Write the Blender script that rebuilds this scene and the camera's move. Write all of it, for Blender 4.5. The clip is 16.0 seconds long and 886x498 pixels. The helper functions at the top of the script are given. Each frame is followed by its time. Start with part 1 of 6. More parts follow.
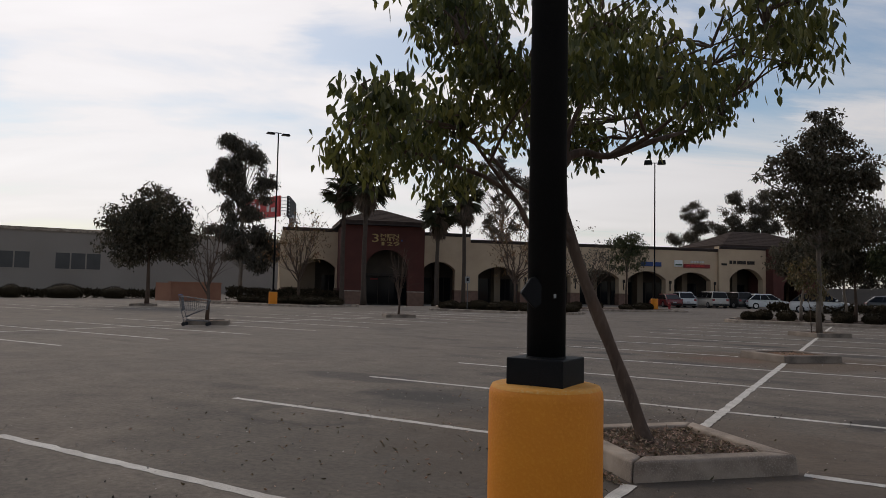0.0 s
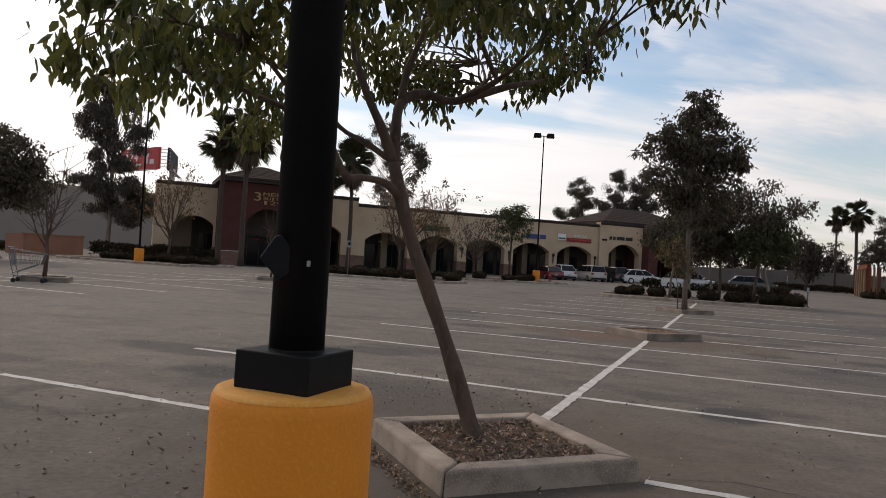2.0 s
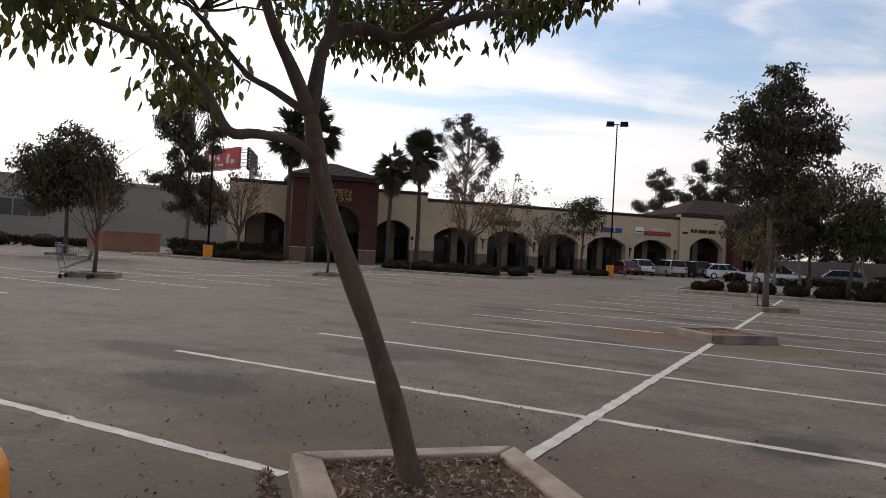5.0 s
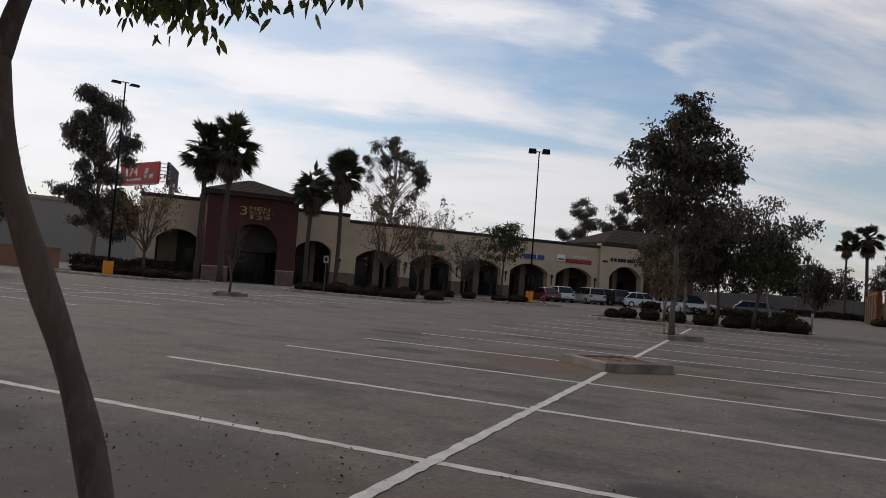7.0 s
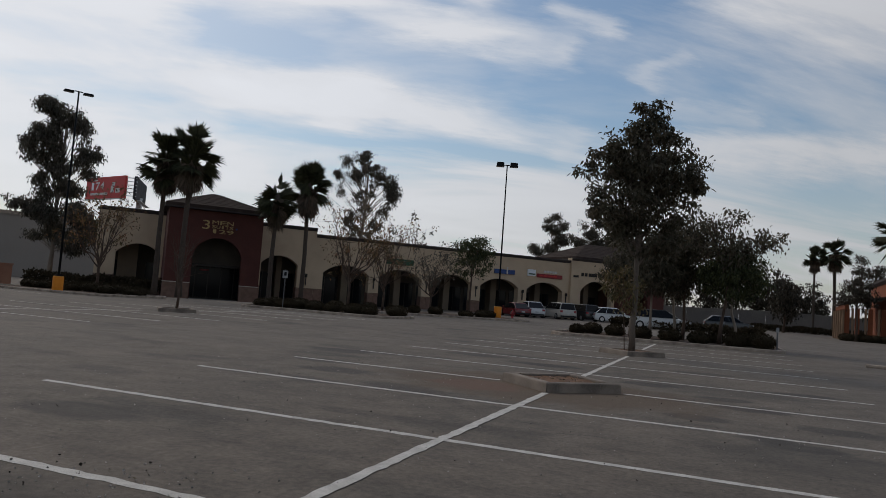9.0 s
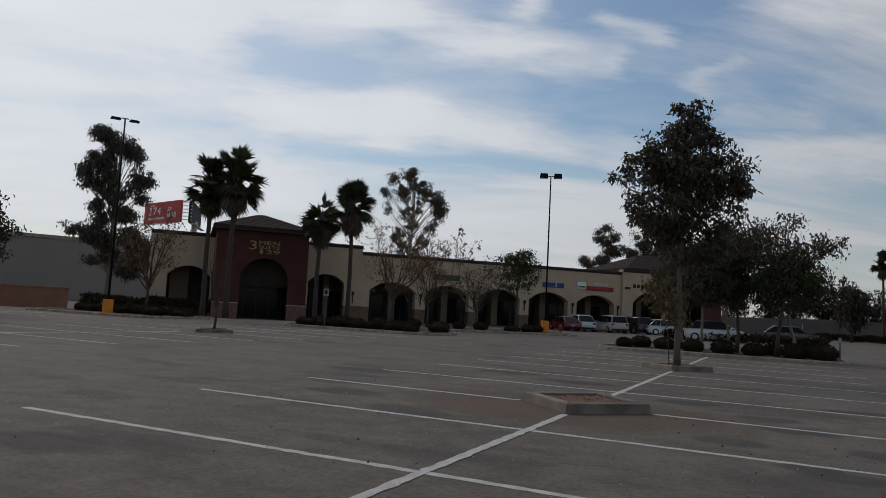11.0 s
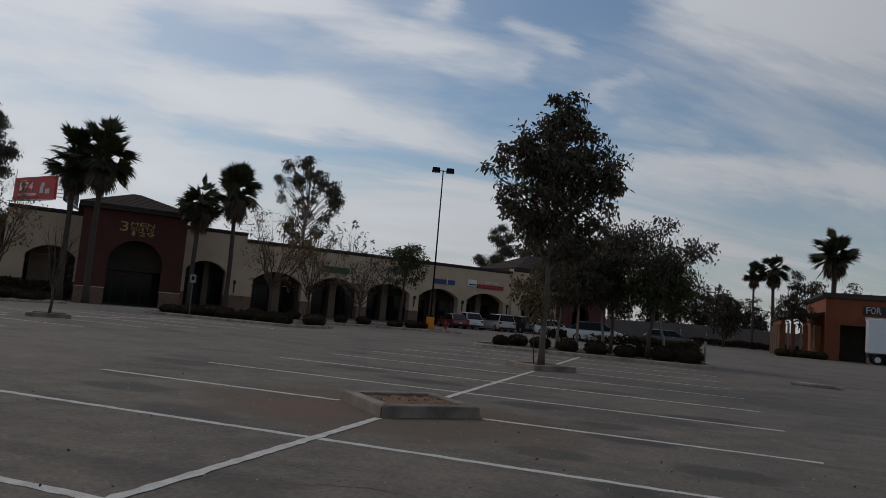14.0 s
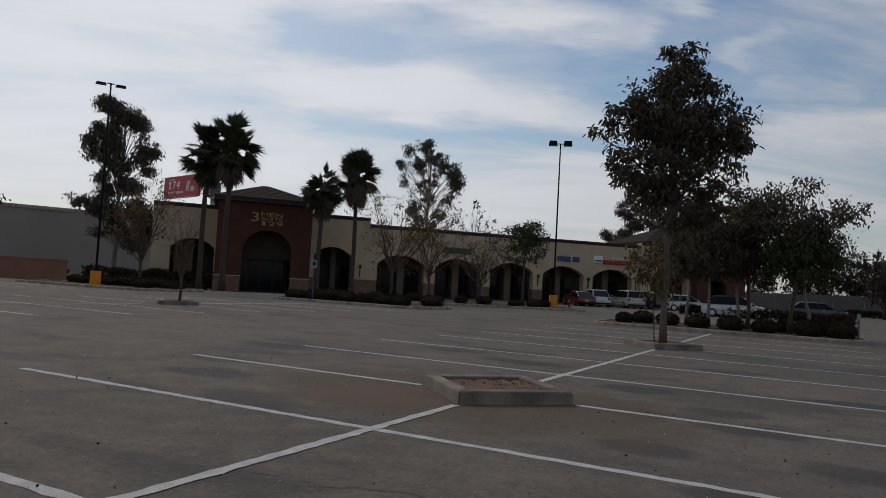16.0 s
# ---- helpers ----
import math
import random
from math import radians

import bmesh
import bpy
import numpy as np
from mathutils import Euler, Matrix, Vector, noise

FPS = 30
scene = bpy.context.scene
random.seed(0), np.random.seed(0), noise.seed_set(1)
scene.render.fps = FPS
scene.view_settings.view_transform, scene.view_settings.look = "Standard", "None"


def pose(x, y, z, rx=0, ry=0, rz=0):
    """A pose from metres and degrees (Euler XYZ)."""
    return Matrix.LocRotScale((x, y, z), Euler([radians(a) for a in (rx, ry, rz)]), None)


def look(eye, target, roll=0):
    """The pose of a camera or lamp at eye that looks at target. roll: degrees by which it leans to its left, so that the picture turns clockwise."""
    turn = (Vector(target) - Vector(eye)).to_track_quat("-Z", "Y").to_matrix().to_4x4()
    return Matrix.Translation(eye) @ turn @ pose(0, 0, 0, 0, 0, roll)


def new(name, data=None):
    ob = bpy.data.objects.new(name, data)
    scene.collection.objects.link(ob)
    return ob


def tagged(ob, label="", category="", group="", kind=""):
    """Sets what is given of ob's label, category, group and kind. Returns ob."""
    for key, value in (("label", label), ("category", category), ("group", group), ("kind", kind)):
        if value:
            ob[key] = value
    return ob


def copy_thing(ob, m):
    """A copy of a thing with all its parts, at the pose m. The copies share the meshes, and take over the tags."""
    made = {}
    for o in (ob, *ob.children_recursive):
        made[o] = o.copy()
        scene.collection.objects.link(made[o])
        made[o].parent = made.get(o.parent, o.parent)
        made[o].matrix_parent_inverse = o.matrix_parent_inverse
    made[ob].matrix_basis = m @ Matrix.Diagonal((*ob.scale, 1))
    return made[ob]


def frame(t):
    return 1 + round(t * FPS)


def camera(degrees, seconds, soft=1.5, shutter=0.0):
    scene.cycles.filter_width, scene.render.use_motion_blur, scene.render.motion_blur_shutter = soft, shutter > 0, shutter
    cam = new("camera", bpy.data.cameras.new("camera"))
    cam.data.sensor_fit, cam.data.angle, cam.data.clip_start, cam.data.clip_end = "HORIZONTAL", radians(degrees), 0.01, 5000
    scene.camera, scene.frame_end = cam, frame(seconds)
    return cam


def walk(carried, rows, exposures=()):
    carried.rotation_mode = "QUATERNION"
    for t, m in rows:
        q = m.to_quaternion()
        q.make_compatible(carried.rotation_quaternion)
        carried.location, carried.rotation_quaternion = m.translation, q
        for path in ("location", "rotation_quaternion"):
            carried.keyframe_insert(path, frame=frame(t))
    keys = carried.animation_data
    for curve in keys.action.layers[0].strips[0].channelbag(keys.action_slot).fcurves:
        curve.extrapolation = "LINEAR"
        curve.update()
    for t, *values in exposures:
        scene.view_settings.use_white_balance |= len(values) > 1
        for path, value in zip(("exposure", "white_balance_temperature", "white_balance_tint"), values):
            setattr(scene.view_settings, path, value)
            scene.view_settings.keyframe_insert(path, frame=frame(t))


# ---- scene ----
cam = camera(64.18, 16.0, 0.5)
PATH = [
    (0, (1.475, -6.166, 1.367), (0.446, -4.456, 1.482), 1.15),
    (0.5, (1.404, -5.790, 1.365), (0.536, -3.988, 1.365), 2.48),
    (1, (1.553, -5.489, 1.411), (0.609, -3.727, 1.479), 0.05),
    (1.5, (1.570, -5.233, 1.384), (0.701, -3.433, 1.464), 0.26),
    (2, (1.502, -4.881, 1.388), (0.744, -3.031, 1.419), 3.37),
    (2.5, (1.621, -4.633, 1.419), (0.708, -2.857, 1.525), 1.70),
    (3, (1.692, -4.387, 1.411), (0.703, -2.650, 1.485), -0.21),
    (3.5, (1.688, -4.070, 1.388), (0.726, -2.317, 1.445), 1.31),
    (3.7, (1.701, -3.946, 1.390), (0.771, -2.176, 1.386), 2.22),
    (5.8, (1.749, -2.794, 1.359), (0.774, -1.049, 1.423), 3.30),
    (6, (1.907, -2.665, 1.382), (0.924, -0.930, 1.528), 1.6),
    (6.5, (1.980, -2.427, 1.392), (1.057, -0.657, 1.509), -0.45),
    (7, (2.006, -2.045, 1.317), (1.223, -0.207, 1.406), 4.3),
    (7.5, (2.078, -1.814, 1.319), (1.150, -0.043, 1.370), 3.3),
    (8, (2.312, -1.619, 1.361), (1.397, 0.158, 1.436), 2.7),
    (8.5, (2.357, -1.331, 1.351), (1.596, 0.503, 1.589), 3.19),
    (8.7, (2.335, -1.126, 1.329), (1.615, 0.733, 1.493), 4.17),
    (10.8, (2.656, -0.102, 1.340), (1.892, 1.744, 1.439), 3.24),
    (11, (2.691, 0.037, 1.364), (1.830, 1.834, 1.537), 3.00),
    (11.5, (2.830, 0.358, 1.357), (2.015, 2.169, 1.594), -0.55),
    (12, (2.857, 0.757, 1.321), (2.185, 2.620, 1.601), 3.56),
    (12.5, (2.931, 0.957, 1.318), (2.304, 2.849, 1.477), 2.89),
    (13, (3.178, 1.087, 1.361), (2.389, 2.909, 1.604), 1.96),
    (13.5, (3.287, 1.303, 1.336), (2.532, 3.138, 1.592), 0.61),
    (14, (3.221, 1.769, 1.328), (2.617, 3.667, 1.509), 4.88),
    (14.5, (3.340, 1.951, 1.364), (2.573, 3.794, 1.488), 3.91),
    (15, (3.504, 2.067, 1.362), (2.641, 3.866, 1.480), 0.91),
    (15.5, (3.414, 2.536, 1.337), (2.642, 4.370, 1.539), 6.04),
    (16, (3.458, 2.836, 1.320), (2.525, 4.603, 1.420), 3.20),
]
EXPO = [(0, -0.6, 6950, 13), (0.5, -0.3, 7060, 14), (1.5, -0.21, 7120, 14), (3.5, 0.03, 7100, 15), (6, -0.32, 6800, 13.5), (7, -0.55, 6720, 12), (8.5, -0.8, 6560, 10), (11, -0.92, 6420, 9), (11.5, -1.13, 6370, 9), (12.2, -1.03, 6370, 9), (12.7, -0.98, 6370, 9), (13.5, -1.03, 6370, 9), (14, -1.13, 6370, 9), (14.5, -0.89, 6430, 9), (15, -0.88, 6450, 9.5), (16, -0.93, 6480, 10)]
walk(cam, [(t, look(eye, target, roll)) for t, eye, target, roll in PATH], EXPO)

# ---- world, sun, exposure ----
SUN_AZ, SUN_EL = 62.0, 38.0   # degrees to the left of +y, degrees up


def sky():
    w = bpy.data.worlds.new("sky")
    scene.world = w
    w.use_nodes = True
    nt = w.node_tree
    nt.nodes.clear()
    n, l = nt.nodes, nt.links
    out = n.new("ShaderNodeOutputWorld")
    bg = n.new("ShaderNodeBackground")
    tex = n.new("ShaderNodeTexSky")
    tex.sky_type, tex.sun_disc = "NISHITA", False
    tex.sun_elevation, tex.sun_rotation = radians(SUN_EL), radians(-SUN_AZ)
    tex.air_density, tex.dust_density, tex.ozone_density = 1.3, 0.7, 3.0
    # thin streaks of cloud, laid out on a plane overhead
    co = n.new("ShaderNodeTexCoord")
    sep = n.new("ShaderNodeSeparateXYZ")
    l.new(co.outputs["Generated"], sep.inputs[0])
    zz = n.new("ShaderNodeMath"); zz.operation = "MAXIMUM"; zz.inputs[1].default_value = 0.0
    l.new(sep.outputs["Z"], zz.inputs[0])
    za = n.new("ShaderNodeMath"); za.operation = "ADD"; za.inputs[1].default_value = 0.16
    l.new(zz.outputs[0], za.inputs[0])
    dx = n.new("ShaderNodeMath"); dx.operation = "DIVIDE"
    dy = n.new("ShaderNodeMath"); dy.operation = "DIVIDE"
    l.new(sep.outputs["X"], dx.inputs[0]); l.new(za.outputs[0], dx.inputs[1])
    l.new(sep.outputs["Y"], dy.inputs[0]); l.new(za.outputs[0], dy.inputs[1])
    com = n.new("ShaderNodeCombineXYZ")
    l.new(dx.outputs[0], com.inputs[0]); l.new(dy.outputs[0], com.inputs[1])
    mp = n.new("ShaderNodeMapping")
    mp.vector_type = "TEXTURE"
    mp.inputs["Rotation"].default_value = (0, 0, radians(32))
    mp.inputs["Scale"].default_value = (2.7, 1.0, 1.0)
    mp.inputs["Location"].default_value = CLOUD_AT
    l.new(com.outputs[0], mp.inputs["Vector"])
    big = n.new("ShaderNodeTexNoise")
    big.inputs["Scale"].default_value, big.inputs["Detail"].default_value = 1.25, 10.0
    big.inputs["Roughness"].default_value, big.inputs["Distortion"].default_value = 0.58, 0.6
    l.new(mp.outputs[0], big.inputs["Vector"])
    ramp = n.new("ShaderNodeValToRGB")
    ramp.color_ramp.elements[0].position, ramp.color_ramp.elements[1].position = 0.42, 0.66
    # long banks and clear gaps of the day's sky, by bearing (left of +y) and height in degrees
    def node(kind, op, *ins):
        q = n.new(kind); q.operation = op
        for k, v in enumerate(ins):
            if isinstance(v, bpy.types.NodeSocket):
                l.new(v, q.inputs[k])
            else:
                q.inputs[k].default_value = v
        return q
    west = node("ShaderNodeMath", "MULTIPLY", sep.outputs["X"], -1.0).outputs[0]
    az = node("ShaderNodeMath", "MULTIPLY", node("ShaderNodeMath", "ARCTAN2", west, sep.outputs["Y"]).outputs[0], 57.296).outputs[0]
    el = node("ShaderNodeMath", "MULTIPLY", node("ShaderNodeMath", "ARCSINE", sep.outputs["Z"]).outputs[0], 57.296).outputs[0]
    sky_at = n.new("ShaderNodeCombineXYZ")
    l.new(az, sky_at.inputs[0]); l.new(el, sky_at.inputs[1])
    fray = n.new("ShaderNodeTexNoise")
    fray.inputs["Scale"].default_value, fray.inputs["Detail"].default_value, fray.inputs["Roughness"].default_value = 4.0, 10.0, 0.66
    l.new(mp.outputs[0], fray.inputs["Vector"])
    off = node("ShaderNodeVectorMath", "MULTIPLY", node("ShaderNodeVectorMath", "SUBTRACT", fray.outputs["Color"], (0.5, 0.5, 0.5)).outputs[0], (11.0, 6.0, 0.0)).outputs[0]
    where = node("ShaderNodeVectorMath", "ADD", sky_at.outputs[0], off).outputs[0]
    total = node("ShaderNodeMath", "MULTIPLY_ADD", big.outputs["Fac"], 0.95, 0.025).outputs[0]
    for a0, e0, a1, e1, wide, amount in BANKS:
        a, b = Vector((a0, e0, 0)), Vector((a1, e1, 0))
        rel = node("ShaderNodeVectorMath", "SUBTRACT", where, a).outputs[0]
        h = node("ShaderNodeVectorMath", "DOT_PRODUCT", rel, (b - a) / (b - a).length_squared).outputs["Value"]
        h = node("ShaderNodeMath", "MINIMUM", node("ShaderNodeMath", "MAXIMUM", h, 0.0).outputs[0], 1.0).outputs[0]
        along = n.new("ShaderNodeVectorMath"); along.operation = "SCALE"; along.inputs[0].default_value = b - a
        l.new(h, along.inputs["Scale"])
        d = node("ShaderNodeVectorMath", "LENGTH", node("ShaderNodeVectorMath", "SUBTRACT", rel, along.outputs[0]).outputs[0]).outputs["Value"]
        g = n.new("ShaderNodeMapRange"); g.interpolation_type = "SMOOTHSTEP"
        g.inputs["From Min"].default_value, g.inputs["From Max"].default_value, g.inputs["To Max"].default_value = wide * 1.5, 0.0, amount
        l.new(d, g.inputs["Value"])
        total = node("ShaderNodeMath", "ADD", total, g.outputs[0]).outputs[0]
    l.new(total, ramp.inputs[0])
    # more veil towards the sun and the horizon
    dot = n.new("ShaderNodeVectorMath"); dot.operation = "DOT_PRODUCT"
    a, e = radians(SUN_AZ), radians(SUN_EL)
    dot.inputs[1].default_value = (-math.sin(a) * math.cos(e), math.cos(a) * math.cos(e), math.sin(e))
    l.new(co.outputs["Generated"], dot.inputs[0])
    near = n.new("ShaderNodeMapRange")
    near.inputs["From Min"].default_value, near.inputs["From Max"].default_value = 0.7, 1.0
    near.inputs["To Min"].default_value, near.inputs["To Max"].default_value = 0.08, 0.5
    l.new(dot.outputs["Value"], near.inputs["Value"])
    low = n.new("ShaderNodeMapRange")
    low.inputs["From Min"].default_value, low.inputs["From Max"].default_value = 0.27, 0.06
    low.inputs["To Min"].default_value, low.inputs["To Max"].default_value = 0.0, 0.6
    l.new(zz.outputs[0], low.inputs["Value"])
    s1 = n.new("ShaderNodeMath"); s1.operation = "MAXIMUM"
    l.new(near.outputs[0], s1.inputs[0]); l.new(low.outputs[0], s1.inputs[1])
    s2 = n.new("ShaderNodeMath"); s2.operation = "ADD"; s2.use_clamp = True
    l.new(s1.outputs[0], s2.inputs[0]); l.new(ramp.outputs["Color"], s2.inputs[1])
    s3 = n.new("ShaderNodeMath"); s3.operation = "MULTIPLY"; s3.inputs[1].default_value = 0.9
    l.new(s2.outputs[0], s3.inputs[0])
    glow = n.new("ShaderNodeMapRange")
    glow.inputs["From Min"].default_value, glow.inputs["From Max"].default_value = 0.4, 1.0
    glow.inputs["To Min"].default_value, glow.inputs["To Max"].default_value = CLOUD_FAR, CLOUD_NEAR
    l.new(dot.outputs["Value"], glow.inputs["Value"])
    white = n.new("ShaderNodeVectorMath"); white.operation = "SCALE"
    white.inputs[0].default_value = (0.975, 0.985, 1.03)
    lump = n.new("ShaderNodeMapRange")
    lump.inputs["From Min"].default_value, lump.inputs["From Max"].default_value = 0.3, 0.7
    lump.inputs["To Min"].default_value, lump.inputs["To Max"].default_value = 0.88, 1.1
    l.new(total, lump.inputs["Value"])
    l.new(node("ShaderNodeMath", "MULTIPLY", glow.outputs[0], lump.outputs[0]).outputs[0], white.inputs["Scale"])
    blue = n.new("ShaderNodeVectorMath"); blue.operation = "MULTIPLY"
    l.new(tex.outputs[0], blue.inputs[0]); blue.inputs[1].default_value = (0.94 * SKY_STRENGTH, SKY_STRENGTH, 1.04 * SKY_STRENGTH)
    mix = n.new("ShaderNodeMix"); mix.data_type = "RGBA"
    l.new(s3.outputs[0], mix.inputs["Factor"])
    l.new(blue.outputs[0], mix.inputs[6]); l.new(white.outputs[0], mix.inputs[7])
    l.new(mix.outputs[2], bg.inputs["Color"])
    bg.inputs["Strength"].default_value = 1.0
    l.new(bg.outputs[0], out.inputs["Surface"])


SKY_STRENGTH, CLOUD_FAR, CLOUD_NEAR = 0.135, 0.9, 1.42
CLOUD_AT = (0.4, 1.1, 0)
# cloud banks (+) and clear gaps (-): from bearing, height, to bearing, height, half width, amount
BANKS = [(52, 24, 35, 24.2, 2.6, 0.12), (35, 24.2, 13, 19.9, 1.7, 0.12), (25, 28, 19, 25, 1.6, 0.12), (12.5, 23.2, 9.5, 21.8, 1.3, 0.12),
         (-4, 26, -24, 23, 6.5, 0.22), (66, 19, 44, 19.5, 2.8, 0.13), (62, 14.5, 30, 15.2, 2.9, 0.12), (30, 15.2, 12, 13.6, 1.7, 0.075),
         (3, 12.6, -30, 11, 1.7, 0.15), (70, 8, 0, 7, 4.5, 0.08), (6, 17.2, 3.5, 19, 0.9, 0.07), (4, 16, -2, 15.2, 0.9, 0.07),
         (43, 18.6, 19, 18.4, 2.2, -0.075), (13, 18, 0, 17, 5.5, -0.10), (30, 21.8, 22, 25, 1.6, -0.06), (15, 26, 3, 25.5, 3.0, -0.09), (38, 12.2, 14, 12.2, 1.2, -0.06)]
sky()
sun = new("sun", bpy.data.lights.new("sun", "SUN"))
sun.data.energy, sun.data.angle, sun.data.color = 1.3, radians(25), (1.0, 0.89, 0.75)
_a, _e = radians(SUN_AZ), radians(SUN_EL)
sun.matrix_basis = look((-60 * math.sin(_a), 60 * math.cos(_a), 60 * math.tan(_e)), (0, 0, 0))

# ---- materials ----
def mat(name, a, b=None, scale=6.0, rough=0.8, bump=0.15, bump_scale=60.0, metal=0.0, spec=0.4, c=None, detail=6.0, per_piece=0.0, stretch=(1, 1, 1)):
    """Two-scale procedural surface: colours a to b in patches, c as fine grain, with fine relief."""
    m = bpy.data.materials.new(name)
    m.use_nodes = True
    nt = m.node_tree
    n, l = nt.nodes, nt.links
    p = n["Principled BSDF"]
    p.inputs["Roughness"].default_value, p.inputs["Metallic"].default_value = rough, metal
    p.inputs["Specular IOR Level"].default_value = spec
    b = b or tuple(v * 0.75 for v in a)
    c = c or tuple(v * 1.15 for v in a)
    co = n.new("ShaderNodeTexCoord")
    mp = n.new("ShaderNodeMapping"); mp.inputs["Scale"].default_value = stretch
    l.new(co.outputs["Object"], mp.inputs["Vector"])
    t1 = n.new("ShaderNodeTexNoise"); t1.inputs["Scale"].default_value = scale; t1.inputs["Detail"].default_value = detail
    t2 = n.new("ShaderNodeTexNoise"); t2.inputs["Scale"].default_value = bump_scale; t2.inputs["Detail"].default_value = 4
    l.new(mp.outputs[0], t1.inputs["Vector"]); l.new(mp.outputs[0], t2.inputs["Vector"])
    r1 = n.new("ShaderNodeMapRange"); r1.inputs["From Min"].default_value, r1.inputs["From Max"].default_value = 0.35, 0.65
    l.new(t1.outputs["Fac"], r1.inputs["Value"])
    m1 = n.new("ShaderNodeMix"); m1.data_type = "RGBA"
    m1.inputs[6].default_value, m1.inputs[7].default_value = (*a, 1), (*b, 1)
    l.new(r1.outputs[0], m1.inputs["Factor"])
    r2 = n.new("ShaderNodeMapRange"); r2.inputs["From Min"].default_value, r2.inputs["From Max"].default_value = 0.5, 0.8
    l.new(t2.outputs["Fac"], r2.inputs["Value"])
    m2 = n.new("ShaderNodeMix"); m2.data_type = "RGBA"
    m2.inputs[7].default_value = (*c, 1)
    l.new(r2.outputs[0], m2.inputs["Factor"]); l.new(m1.outputs[2], m2.inputs[6])
    last = m2.outputs[2]
    if per_piece:
        g = n.new("ShaderNodeNewGeometry")
        hs = n.new("ShaderNodeHueSaturation")
        rr = n.new("ShaderNodeMapRange"); rr.inputs["To Min"].default_value, rr.inputs["To Max"].default_value = 1 - per_piece, 1 + per_piece
        l.new(g.outputs["Random Per Island"], rr.inputs["Value"]); l.new(rr.outputs[0], hs.inputs["Value"])
        rh = n.new("ShaderNodeMapRange"); rh.inputs["To Min"].default_value, rh.inputs["To Max"].default_value = 0.5 + 0.035 * per_piece, 0.5 - 0.06 * per_piece
        l.new(g.outputs["Random Per Island"], rh.inputs["Value"]); l.new(rh.outputs[0], hs.inputs["Hue"])
        l.new(last, hs.inputs["Color"]); last = hs.outputs[0]
    l.new(last, p.inputs["Base Color"])
    if bump:
        bp = n.new("ShaderNodeBump"); bp.inputs["Strength"].default_value = bump; bp.inputs["Distance"].default_value = 0.01
        l.new(t2.outputs["Fac"], bp.inputs["Height"]); l.new(bp.outputs[0], p.inputs["Normal"])
    return m


def leaf_mat(name, a, b, per=0.35, rough=0.45, trans=0.3, spec=0.45):
    m = mat(name, a, b, scale=1.2, rough=rough, bump=0, bump_scale=40, per_piece=per, spec=spec)
    nt = m.node_tree
    n, l = nt.nodes, nt.links
    p = n["Principled BSDF"]
    out = n["Material Output"]
    tr = n.new("ShaderNodeBsdfTranslucent")
    src = p.inputs["Base Color"].links[0].from_socket
    l.new(src, tr.inputs["Color"])
    ms = n.new("ShaderNodeMixShader"); ms.inputs[0].default_value = trans
    l.new(p.outputs[0], ms.inputs[1]); l.new(tr.outputs[0], ms.inputs[2]); l.new(ms.outputs[0], out.inputs["Surface"])
    return m


